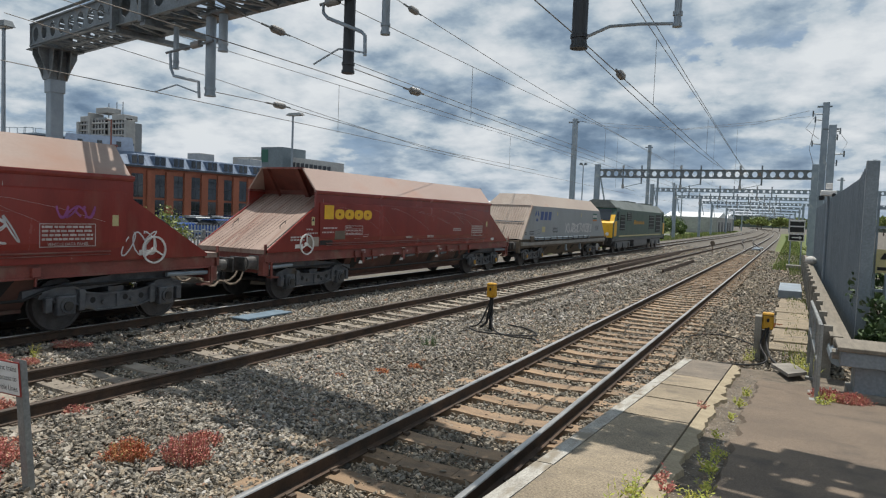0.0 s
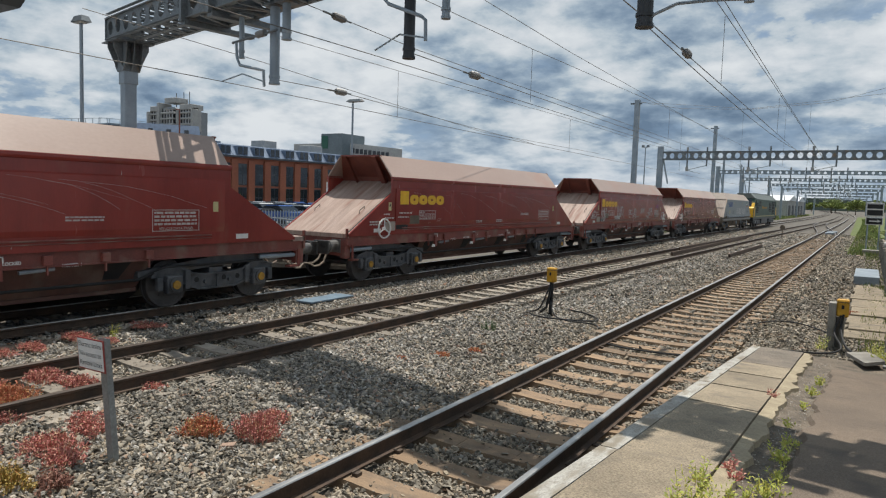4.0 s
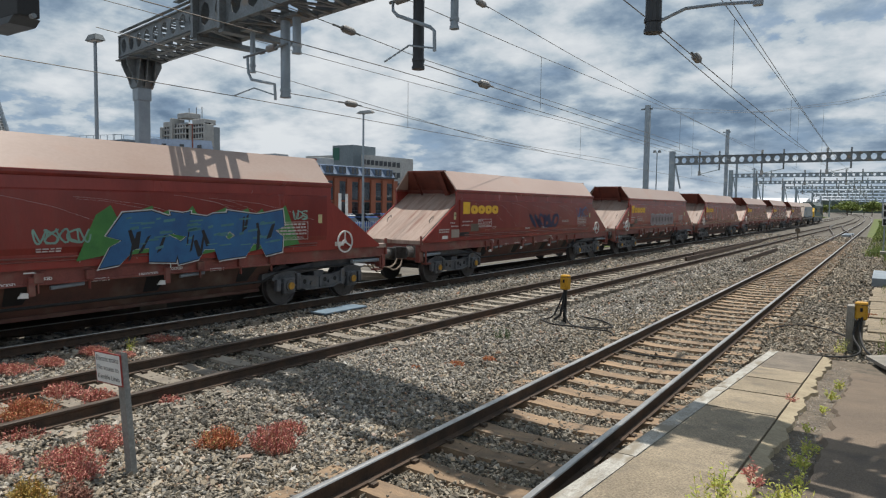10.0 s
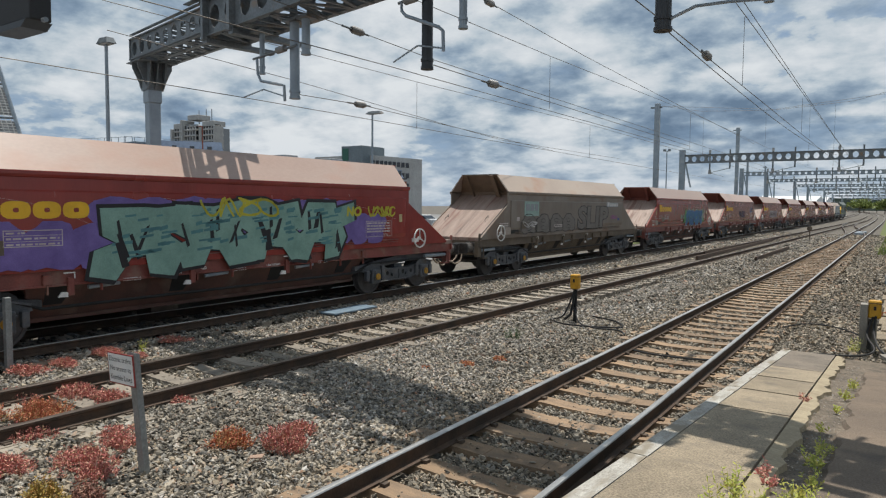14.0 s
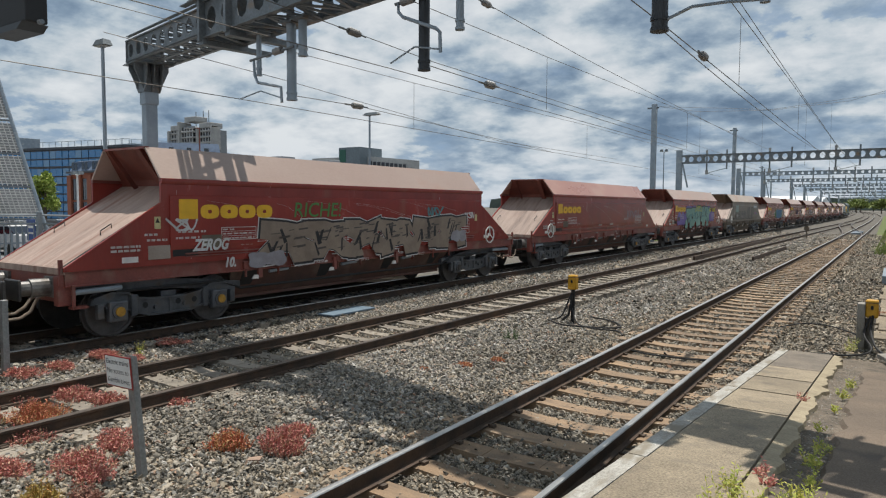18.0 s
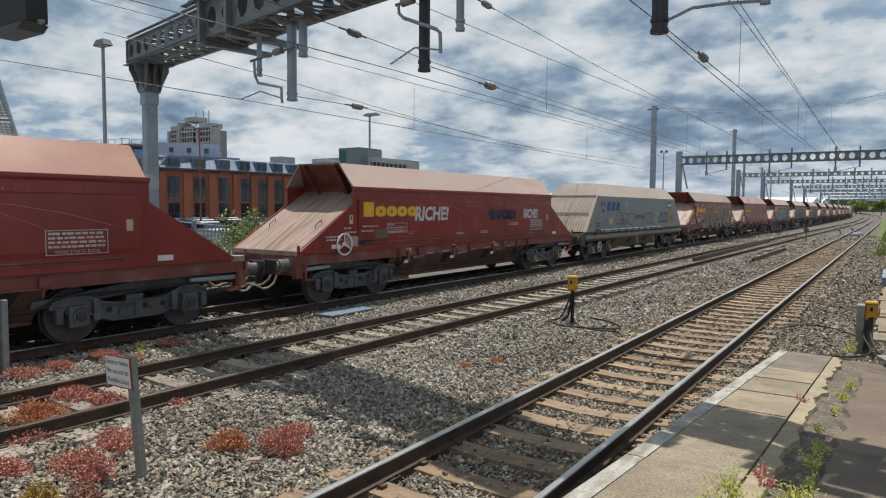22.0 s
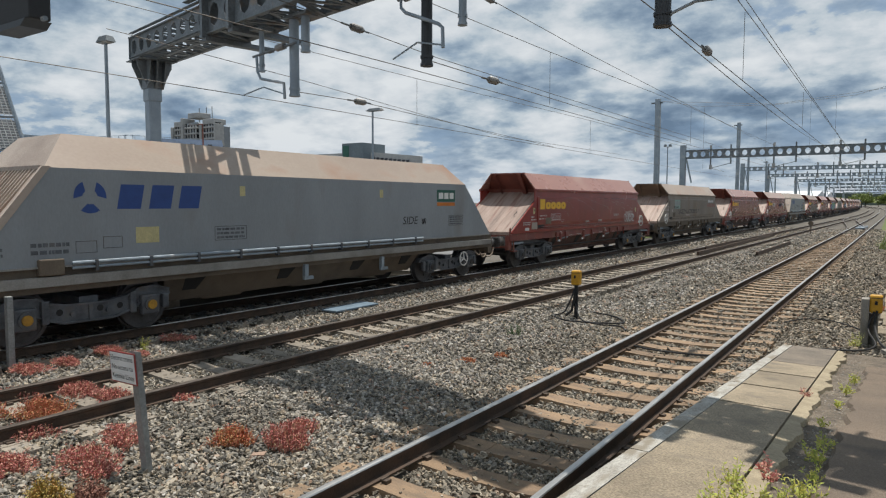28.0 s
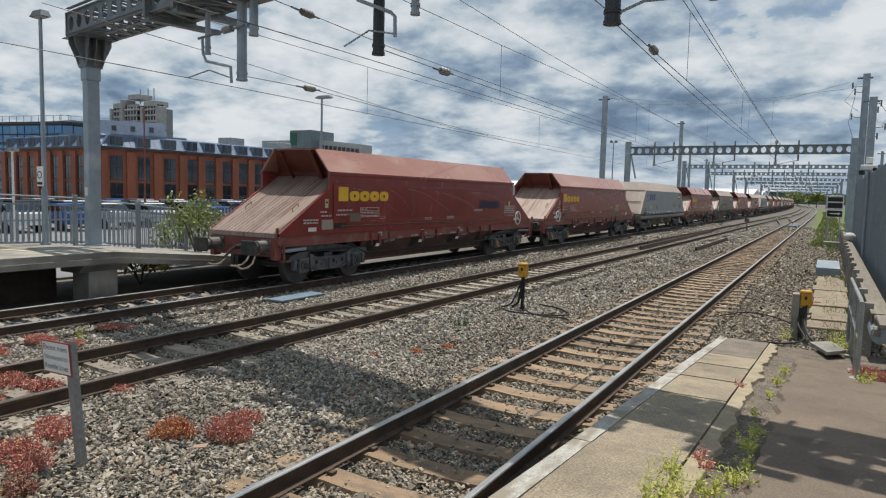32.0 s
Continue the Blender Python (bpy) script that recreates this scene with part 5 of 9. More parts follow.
    lt = K()
    for i in range(3):
        y0 = -4.80 + 0.57 * i
        lt.add([(x, y0, 2.18), (x, y0 + 0.42, 2.18), (x, y0 + 0.50, 2.60), (x, y0 + 0.08, 2.60)], [(0, 1, 2, 3)])
    part("brand_marking", lt, "blue", w, "heavy blue brand blocks")["kind"] = "stuff"
    part("green_panel", K().box(x, x + 0.003, 4.42, 5.32, 2.32, 2.66), "green_panel", w)
    part("panel_marking", K().box(x + 0.003, x + 0.006, 4.50, 4.72, 2.40, 2.58).box(x + 0.003, x + 0.006, 4.78, 4.98, 2.40, 2.58).box(x + 0.003, x + 0.006, 5.04, 5.24, 2.40, 2.58), "white", w)["kind"] = "stuff"
    part("orange_stripe", K().box(x, x + 0.003, 4.42, 5.32, 2.20, 2.30), "orange", w)
    part("label_plate", K().box(x, x + 0.003, -4.48, -4.05, 1.58, 1.86), "label_y", w)
    part("warning_label", K().box(x, x + 0.003, -2.3, -2.17, 2.42, 2.62).box(x, x + 0.003, 1.95, 2.08, 2.42, 2.62), "label_y", w)
    ink = K()
    bars(ink, -7.0, -6.75, 1.45, 1.62, 2, x, 1)
    bars(ink, -6.3, -5.6, 1.45, 1.68, 2, x, 2)
    frame_of(ink, -5.5, -5.15, 1.46, 1.66, x)
    frame_of(ink, -5.05, -4.72, 1.52, 1.72, x)
    bars(frame_of(ink, -2.9, -2.15, 1.55, 1.83, x), -2.85, -2.2, 1.57, 1.81, 3, x, 3)
    bars(frame_of(ink, 5.0, 5.75, 1.62, 1.92, x), 5.05, 5.7, 1.64, 1.9, 4, x, 4)
    part("lettering", ink, "bogie", w, "small dark lettering as plain bars")["kind"] = "stuff"
    buffers_and_coupling(w, "brown_dirt")
    return w


def low_handwheel(w, at):
    """The small handbrake wheel hung beside a bogie of the grey wagons."""
    hw = part("handbrake_wheel", K().ring((1.27, 0, 0), 0, 0.22, 0.03, 24, 0.03), "white", w, "white-painted three-spoke handbrake wheel", pose(0, at, 0.58))
    sp = K()
    for q in range(3):
        a = math.pi / 2 + q * 2 * math.pi / 3
        sp.path([(1.28, 0, 0), (1.28, 0.2 * math.cos(a), 0.2 * math.sin(a))], 0.018, 5)
    sp.cyl((1.0, 0, 0), (1.30, 0, 0), 0.04, 8)
    for o in (hw, part("spoke_set", sp, "white", hw)):
        o.data.transform(TRIM)


def red_markings(w, seed):
    x = HALF + 0.037
    # long drooping scratches and runs in the paint
    sr, k = random.Random(seed + 40), K()
    for _ in range(9):
        y, z = sr.uniform(-4.6, 2.6), sr.uniform(2.25, 2.46)
        ln, drop = sr.uniform(0.9, 2.6), sr.uniform(0.25, 0.85)
        k.path([(x - 0.002, y + ln * q / 6, max(1.36, z - drop * (q / 6) ** 1.7 + sr.uniform(-0.012, 0.012))) for q in range(7)], sr.uniform(0.0009, 0.0020), 4)
    for _ in range(26):
        y, z = sr.uniform(-6.2, 6.2), sr.uniform(1.9, 2.6) if sr.random() < 0.4 else 1.32
        if abs(y) < 5.2:
            k.path([(HALF, y, z), (HALF, y + sr.uniform(-0.01, 0.01), max(1.29, z - sr.uniform(0.06, 0.4)))], sr.uniform(0.002, 0.005), 4)
    part("scratched_paint", k, "dim_white", w, "long pale scratches in the paint")["kind"] = "stuff"
    part("brand_marking", logo_bars(K(), -5.16, -2.98, 2.05, 2.42, x), "yellow", w, "heavy yellow brand lettering as plain blocks")["kind"] = "stuff"
    part("warning_label", K().box(HALF, HALF + 0.006, -5.62, -5.48, 1.88, 2.10), "label_y", w)
    part("label_symbol", K().prism([(-5.60, 1.99), (-5.50, 1.99), (-5.55, 2.08)], 0, HALF + 0.006, HALF + 0.008), "black", w)
    part("warning_label", K().box(x, x + 0.003, 5.02, 5.14, 1.86, 2.06), "label_y", w)
    k = K()
    bars(k, -5.85, -5.52, 1.745, 1.815, 1, HALF + 0.003, seed, 0.7)
    bars(k, -5.15, -4.55, 1.78, 1.85, 1, x, seed + 2, 0.7)
    bars(k, -5.80, -5.32, 1.645, 1.715, 1, HALF + 0.003, seed + 1, 0.7)
    bars(k, -5.20, -4.70, 1.665, 1.735, 1, x, seed + 3, 0.7)
    frame_of(k, -4.22, -3.38, 1.62, 1.88, x, 0.014)
    for z in (1.70, 1.79):
        k.box(x, x + 0.003, -4.21, -3.39, z, z + 0.008)
    bars(k, -4.18, -3.9, 1.81, 1.86, 1, x, seed + 4, 0.7)
    bars(k, -4.18, -3.42, 1.725, 1.775, 1, x, seed + 14, 0.75)
    bars(k, -4.18, -3.42, 1.635, 1.685, 1, x, seed + 15, 0.75)
    bars(k, -3.75, -3.45, 1.50, 1.56, 1, x - 0.02, seed + 16, 0.7)
    k.add([(x, -3.36, 1.56), (x, -3.14, 1.56), (x, -3.06, 1.63), (x, -3.28, 1.63), (x, -3.345, 1.57), (x, -3.15, 1.57), (x, -3.08, 1.622), (x, -3.275, 1.622)], [(0, 1, 5, 4), (1, 2, 6, 5), (2, 3, 7, 6), (3, 0, 4, 7)])
    bars(k, -1.0, -0.6, 1.48, 1.56, 2, x, seed + 5)
    bars(k, 0.35, 0.8, 1.48, 1.58, 2, x, seed + 6)
    bars(k, 2.2, 2.85, 1.70, 1.8, 2, x, seed + 8)
    bars(k, -6.6, -5.95, 1.48, 1.62, 2, x, seed + 9)
    part("lettering", k, "dim_white", w, "small white lettering as plain bars")["kind"] = "stuff"
    k = K()
    bars(frame_of(k, 3.72, 4.70, 1.50, 1.90, x), 3.76, 4.66, 1.60, 1.88, 4, x, seed + 7)
    me = text_mesh("VEHICLE DATA PANEL", 0.075, "lettering", "dim_white")
    part("data_panel_heading", me, None, w, at=pose((x + 0.002) * 0.862, 4.21 * 1.019 + 0.12, 1.545, 90, 0, 90))["kind"] = "stuff"
    me["trimmed"] = 1
    part("data_panel", k, "dim_white", w, "faded white data panel as plain bars")["kind"] = "stuff"
    for word, size, spots in (("HOPPER 3", 0.075, ((-2.21, 0.975),)), ("HOPPER 2", 0.075, ((0.10, 0.975),)), ("HOPPER 1", 0.075, ((2.49, 0.975),)),
                              ("LOCKED", 0.070, ((-0.82, 1.06), (1.56, 1.06))), ("UNLOCKED", 0.070, ((-1.42, 1.0), (1.0, 1.0)))):
        me = text_mesh(word, size, "frame_word", "white", 0.003)
        me["trimmed"] = 1
        for y, z in spots:
            part("frame_word", me, None, w, at=pose(1.297 * 0.862, y, z, 90, 0, 90))["kind"] = "stuff"
    k = K()
    for y in (-6.55, -1.35, 0.35, 2.55, 6.5):
        bars(k, y, y + 0.34, 1.02, 1.10, 1, 1.273, seed + int(y * 10) % 7)
    k.box(HALF, HALF + 0.004, 5.6, 5.9, 1.30, 1.40).box(HALF, HALF + 0.004, -6.35, -6.0, 1.30, 1.40)
    part("frame_lettering", k, "white", w, "small white frame markings as plain bars")["kind"] = "stuff"
    part("frame_plate", K().box(1.272, 1.276, 0.6, 1.1, 0.95, 1.08), "bogie", w)


def brown_markings(w, seed):
    x = HALF + 0.037
    part("mint_panel", K().box(x, x + 0.003, -4.37, -3.26, 1.95, 2.47), "pale_green", w, "faded mint-green square panel")
    part("panel_marking", K().box(x + 0.003, x + 0.006, -4.27, -3.98, 2.14, 2.38).box(x + 0.003, x + 0.006, -3.92, -3.66, 2.14, 2.38).box(x + 0.003, x + 0.006, -3.60, -3.36, 2.14, 2.38), "vtg_grey", w)["kind"] = "stuff"
    part("name_band", K().box(x, x + 0.002, 3.30, 4.72, 2.30, 2.47), "vtg_grey", w, "blue-grey faded name band")
    part("name_marking", logo_bars(K(), 3.36, 4.68, 2.325, 2.50, x + 0.003), "g_white", w, "faded pale brand lettering as plain blocks")["kind"] = "stuff"
    k = K()
    bars(k, -6.2, -5.5, 1.6, 1.75, 2, x, seed)
    bars(k, -2.0, -1.2, 1.5, 1.62, 2, x, seed + 3)
    k.box(x, x + 0.003, -4.9, -4.72, 1.78, 1.92)
    part("lettering", k, "dim_white", w, "small pale lettering as plain bars")["kind"] = "stuff"


def piece(w, y0, y1, z0, z1, x, seed, n, halo, edge, fill, shine, label, grow=(0.17, 0.055), marks=4):
    """A large sprayed piece: slanted heavy shapes with a halo, an outline, a fill and highlights; no letters."""
    rnd = random.Random(seed)
    layers = {halo: K(), edge: K(), fill: K(), shine: K()}
    st = (y1 - y0) / n
    for i in range(n):
        c, h, wd = y0 + st * (i + 0.5), (z1 - z0) / 2, st * 0.56
        zc = (z0 + z1) / 2 + rnd.uniform(-0.08, 0.08) * h
        sl = rnd.uniform(-0.25, 0.35) * wd
        pts = []
        for a, b in ((-1, -1), (-0.35, -1), (-0.2, -0.45), (0.2, -0.45), (0.35, -1), (1, -1), (1, -0.2), (0.65, 0.1), (1, 0.35), (0.95, 1), (0.3, 0.9), (0, 1), (-0.95, 1), (-1, 0.2), (-0.7, 0), (-1, -0.3)):
            pts.append((c + wd * (a + rnd.uniform(-0.13, 0.13)) + sl * b, zc + h * (b + rnd.uniform(-0.12, 0.12))))
        for q, (col, more) in enumerate(((halo, grow[0]), (edge, grow[1]), (fill, 0.0))):
            poly = [(x + 0.001 * q + 0.0003 * (i % 2), c + (p - c) * (1 + more / wd), zc + (r - zc) * (1 + more / h)) for p, r in pts]
            layers[col].add(poly, [tuple(range(len(poly)))])
        for _ in range(marks):
            u, v = c + wd * rnd.uniform(-0.7, 0.5), zc + h * rnd.uniform(-0.5, 0.75)
            du, dv = wd * rnd.uniform(0.12, 0.45), h * rnd.uniform(0.04, 0.12)
            layers[shine].quad((x + 0.004, u, v), (x + 0.004, u + du, v + dv * 0.6), (x + 0.004, u + du, v + dv * 1.6), (x + 0.004, u, v + dv))
        for q in range(2 if marks < 6 else 5):
            u, v, t = c + wd * rnd.uniform(-0.75, 0.6), zc + h * rnd.uniform(-0.9, 0.2), wd * rnd.uniform(0.06, 0.20)
            lean = rnd.uniform(-0.3, 0.5) * h
            layers["g_black" if marks > 5 else edge].quad((x + 0.0035 + 0.0002 * q, u, v), (x + 0.0035 + 0.0002 * q, u + t, v + 0.04), (x + 0.0035 + 0.0002 * q, u + t * 0.7 + lean, v + h * 0.75), (x + 0.0035 + 0.0002 * q, u + lean, v + h * 0.70))
    for col, kit in layers.items():
        if kit.v:
            tag(w, kit, col, label)


def bubble_outline(y0, y1, z0, z1, x, seed, n, thick):
    """Closed sprayed lines round bulging shapes."""
    rnd = random.Random(seed)
    k = K()
    for q in range(n):
        c, wd, h = y0 + (y1 - y0) * (q + 0.5) / n, (y1 - y0) / n * 0.56, (z1 - z0) / 2
        zc, ph, m = (z0 + z1) / 2, rnd.uniform(0, 6.28), 30
        ring = []
        for i in range(m):
            a = 2 * math.pi * i / m
            ca, sa = math.cos(a), math.sin(a)
            r = 1 + 0.13 * math.sin(3 * a + ph) + 0.08 * math.sin(5 * a + 2 * ph)
            ring.append(Vector((c + wd * math.copysign(abs(ca) ** 0.8, ca) * r, zc + h * math.copysign(abs(sa) ** 0.8, sa) * min(r, 1.05))))
        mid = Vector((c, zc))
        vs = []
        for p in ring:
            d = (p - mid).normalized() * thick / 2
            vs += [(x + 0.0005 * (q % 2), p.x + d.x, p.y + d.y), (x + 0.0005 * (q % 2), p.x - d.x, p.y - d.y)]
        k.add(vs, [(2 * i, 2 * i + 1, 2 * ((i + 1) % m) + 1, 2 * ((i + 1) % m)) for i in range(m)])
    return k


def spikes(y0, y1, z0, z1, x, seed, n):
    """A ragged sprayed backing of leaning triangles."""
    rnd = random.Random(seed)
    k = K()
    for i in range(n):
        c = y0 + (y1 - y0) * (i + 0.5) / n
        w, h = (y1 - y0) / n, z1 - z0
        k.quad((x + 0.0004 * (i % 3), c - w * 0.9, z0 + h * rnd.uniform(0, 0.2)), (x + 0.0004 * (i % 3), c + w * 0.9, z0 + h * rnd.uniform(0.1, 0.3)), (x + 0.0004 * (i % 3), c + w * rnd.uniform(0.0, 0.6), z0 + h * rnd.uniform(0.8, 1.0)), (x + 0.0004 * (i % 3), c - w * 0.3, z0 + h * 0.8))
    return k


def sprayed_word(w, word, y, z, size, x, colour, label, fat=0.0, slant=0.25, wide=1.0):
    me = text_mesh(word, size, "graffiti", colour, fat)
    o = part("graffiti", me, None, w, label, pose(x * 0.862, (y - 0.45) * 1.019, z, 90, 0, 90))
    me.transform(Matrix(((wide, slant, 0, 0), (0, 1, 0, 0), (0, 0, 1, 0), (0, 0, 0, 1))))
    o["kind"] = "stuff"


def tag(w, kit, colour, label):
    o = part("graffiti", kit, colour, w, label)
    o.data.transform(Matrix.Translation((0, -0.22, 0)) @ TRIM)
    o["kind"] = "stuff"


def trim(w):
    """Draws the finished shell in to the loading gauge."""
    for o in w.children_recursive:
        if o.data and not o.data.get("trimmed"):
            if any(abs(c) > 1e-6 for c in o.matrix_basis.translation):
                o.data.transform(TRIM)
            else:
                fit_gauge(o.data)
            o.data["trimmed"] = 1


def paint_wagon(k, w):
    """The sprayed marks that tell the wagons apart."""
    x = HALF + (0.004 if k in (0, 12, 17) else 0.039)
    if k == 0:
        tag(w, scribble(-0.5, 4.4, 1.55, 2.05, x, 3, 9, 0.06), "g_white", "white sprayed scrawl")
    if k == 2:
        for a, b, z0, z1, sd, n in ((-5.0, -4.3, 1.35, 2.0, 1, 3), (-2.9, -1.6, 1.5, 2.1, 2, 4), (-3.0, -2.2, 1.45, 1.6, 3, 4), (0.0, 0.5, 1.45, 2.0, 4, 2), (2.9, 3.7, 1.58, 2.02, 5, 4), (5.6, 6.3, 1.30, 1.75, 7, 3), (-6.3, -5.6, 1.5, 1.85, 8, 3)):
            tag(w, scribble(a, b, z0, z1, x if abs(a) < 5.2 else HALF + 0.004, sd, n, 0.028), "g_white", "white sprayed scrawl")
        sprayed_word(w, "SRC", -0.25, 1.76, 0.40, x, "g_white", "white sprayed letters", 0.004, 0.3, 0.9)
        sprayed_word(w, "SRW.", 1.95, 1.84, 0.40, x, "g_white", "white sprayed letters", 0.006, 0.3, 0.85)
        sprayed_word(w, "HCL", 3.0, 1.52, 0.24, x, "g_white", "white sprayed letters", 0.004, 0.3, 1.3)
        sprayed_word(w, "SRW", 1.65, 1.13, 0.27, HALF + 0.004, "g_white", "white sprayed letters", 0.008, 0.2, 0.95)
        tag(w, scribble(4.35, 5.0, 2.0, 2.2, x, 8, 4, 0.035), "g_pink", "magenta sprayed scrawl")
    if k == 5:
        for i in range(7):
            a = -1.62 + 0.60 * i
            tag(w, blobs(a, a + 0.78, 1.36, 2.02 - 0.05 * (i % 2), x, 4 + i, 1), "g_silver", "silver sprayed outline of a bubble shape")
            tag(w, blobs(a + 0.06, a + 0.70, 1.42, 1.96 - 0.05 * (i % 2), x + 0.002, 4 + i, 1), "g_mauve", "dusty mauve sprayed bubble shape")
            tag(w, blobs(a + 0.24, a + 0.48, 1.55, 1.80, x + 0.004, 14 + i, 1), "g_grime2", "dark hollow of a sprayed bubble shape")
            tag(w, bubble_outline(a, a + 0.78, 1.36, 2.02 - 0.05 * (i % 2), x + 0.005, 4 + i, 1, 0.022), "g_white", "pale sprayed outline")
    if k == 6:
        tag(w, scribble(-0.3, 2.1, 1.55, 2.0, x, 12, 6, 0.10), "g_navy", "faded navy sprayed scrawl")
        tag(w, scribble(4.0, 5.2, 1.9, 2.3, x, 13, 4, 0.03), "g_blue", "thin blue sprayed scrawl")
    if k == 7:
        tag(w, spikes(0.1, 4.55, 1.25, 2.28, x - 0.001, 60, 8), "g_green", "green sprayed spikes round a blue piece")
        piece(w, 0.5, 4.2, 1.18, 2.08, x, 6, 3, "g_white", "g_black", "g_blue", "g_teal", "blue sprayed piece with a white outline", (0.04, 0.018), 14)
        tag(w, scribble(-0.75, 0.1, 1.62, 1.85, x, 45, 5, 0.03), "g_mint", "pale sprayed scrawl")
        tag(w, scribble(4.6, 5.0, 1.95, 2.15, x, 44, 3, 0.025), "g_mint", "pale sprayed scrawl")
    if k == 8:
        for i in range(4):
            a = -4.3 + 1.12 * i
            tag(w, blobs(a, a + 1.05, 1.30, 2.0, x, 9 + i, 1), "g_grime", "washed-out sprayed bubble shape")
            tag(w, bubble_outline(a, a + 1.05, 1.30, 2.0, x + 0.002, 9 + i, 1, 0.028), "g_black", "dark sprayed outline")
            tag(w, bubble_outline(a + 0.36, a + 0.66, 1.70, 1.84, x + 0.002, 29 + i, 1, 0.022), "g_black", "dark sprayed outline")
            tag(w, bubble_outline(a + 0.36, a + 0.66, 1.44, 1.58, x + 0.002, 39 + i, 1, 0.022), "g_black", "dark sprayed outline")
        sprayed_word(w, "SLIP", 2.35, 1.80, 1.22, x + 0.002, "g_black", "dark outlined sprayed word", 0.075, 0.12, 1.6)
        sprayed_word(w, "SLIP", 2.35, 1.80, 1.22, x + 0.004, "g_grime", "dark outlined sprayed word", 0.045, 0.12, 1.6)
        tag(w, scribble(-4.2, -3.2, 1.55, 1.75, x + 0.004, 61, 3, 0.02), "g_white", "thin white scrawl")
        tag(w, scribble(4.2, 5.0, 1.75, 1.9, x, 62, 4, 0.03), "g_pink", "thin magenta scrawl")
        tag(w, K().box(x, x + 0.003, 5.0, 5.25, 1.68, 1.78), "blue", "small blue stencil panel")
    if k == 9:
        tag(w, blobs(-4.4, -2.2, 1.20, 2.0, x, 11, 3), "g_purple", "purple sprayed cloud")
        tag(w, blobs(-2.6, 3.6, 1.7, 2.44, x, 15, 9), "g_purple", "purple sprayed cloud")
        tag(w, blobs(2.8, 4.7, 1.35, 2.12, x, 17, 3), "g_purple", "purple sprayed cloud")
        piece(w, -2.55, 3.35, 1.06, 2.30, x + 0.003, 14, 4, "g_black", "g_black", "g_mint", "g_teal", "large mint sprayed piece with a black outline", (0.07, 0.05), 22)
        tag(w, scribble(-0.6, 1.2, 2.06, 2.42, x + 0.009, 24, 4, 0.045), "g_yellow", "yellow sprayed scrawl")
        sprayed_word(w, "NO", 3.85, 2.13, 0.30, x + 0.008, "g_yellow", "yellow sprayed word", 0.016, 0.1, 1.1)
        tag(w, scribble(4.15, 5.15, 2.02, 2.26, x + 0.008, 25, 6, 0.045), "g_yellow", "yellow sprayed scrawl")
    if k == 10:
        tag(w, scribble(3.0, 5.0, 1.8, 2.15, x, 26, 5, 0.04), "g_silver", "thin silver sprayed scrawl")
    if k == 11:
        piece(w, -2.95, 4.75, 1.10, 1.98, x, 16, 6, "g_white", "g_black", "g_taupe", "g_grime2", "long taupe sprayed piece with a white outline", (0.075, 0.05), 12)
        tag(w, blobs(-3.3, -2.4, 1.02, 1.35, x + 0.006, 18, 2), "g_silver", "pale sprayed patch")
        tag(w, blobs(4.1, 4.8, 1.25, 1.60, x + 0.006, 19, 2), "g_silver", "pale sprayed patch")
        tag(w, scribble(-5.15, -4.55, 1.84, 2.06, x, 27, 3, 0.035), "g_white", "white sprayed scrawl")
        sprayed_word(w, "ZEROG", -3.98, 1.54, 0.30, x + 0.006, "g_white", "white sprayed word", 0.012, 0.3, 0.8)
        sprayed_word(w, "10.", -3.55, 1.17, 0.26, x + 0.006, "g_white", "white sprayed letters", 0.012, 0.2, 0.9)
        tag(w, scribble(4.8, 5.3, 1.95, 2.12, x, 47, 4, 0.03), "g_white", "white sprayed scrawl")
        tag(w, scribble(2.9, 3.6, 2.06, 2.28, x, 28, 4, 0.05), "g_teal", "teal sprayed scrawl")
        sprayed_word(w, "RICHE!", -1.12, 2.20, 0.46, x, "g_green", "green sprayed word", 0.002, 0.15, 1.1)
    if k == 12:
        tag(w, bubble_outline(-3.3, -0.9, 1.52, 2.08, x, 30, 3, 0.035), "g_navy", "dark sprayed outline of bubble shapes")
        tag(w, scribble(-0.6, 0.8, 1.78, 1.98, x, 31, 6, 0.022), "g_black", "thin dark scrawl")
        tag(w, bubble_outline(1.1, 2.5, 1.52, 2.08, x, 32, 2, 0.035), "g_navy", "dark sprayed outline of bubble shapes")
        for i in range(4):
            tag(w, bubble_outline(3.2 + 0.43 * i, 3.6 + 0.43 * i, 1.55, 2.05, x, 33 + i, 1, 0.06), "g_navy", "heavy dark sprayed ring")
        tag(w, scribble(-5.6, -3.0, 1.75, 2.05, x + 0.003, 32, 6, 0.04), "g_silver", "pale sprayed scrawl")
        tag(w, scribble(2.5, 3.4, 1.88, 2.1, x + 0.003, 36, 4, 0.03), "g_white", "white sprayed scrawl")
        tag(w, scribble(5.2, 6.2, 1.5, 2.0, x, 33, 5, 0.04), "g_yellow", "yellow sprayed scrawl")
        tag(w, K().box(x + 0.004, x + 0.006, 2.55, 2.85, 1.62, 1.82), "label_y", "small pale paper label")
    if k == 13:
        sprayed_word(w, "RICHE!", -1.75, 2.10, 0.52, x, "g_white", "white sprayed word", 0.020, 0.15, 1.05)
        sprayed_word(w, "RICHE!", 4.3, 2.08, 0.42, x, "g_white", "white sprayed word", 0.018, 0.15, 0.9)
        tag(w, scribble(1.2, 2.9, 1.93, 2.2, x, 36, 6, 0.10), "g_navy", "faded navy sprayed scrawl")
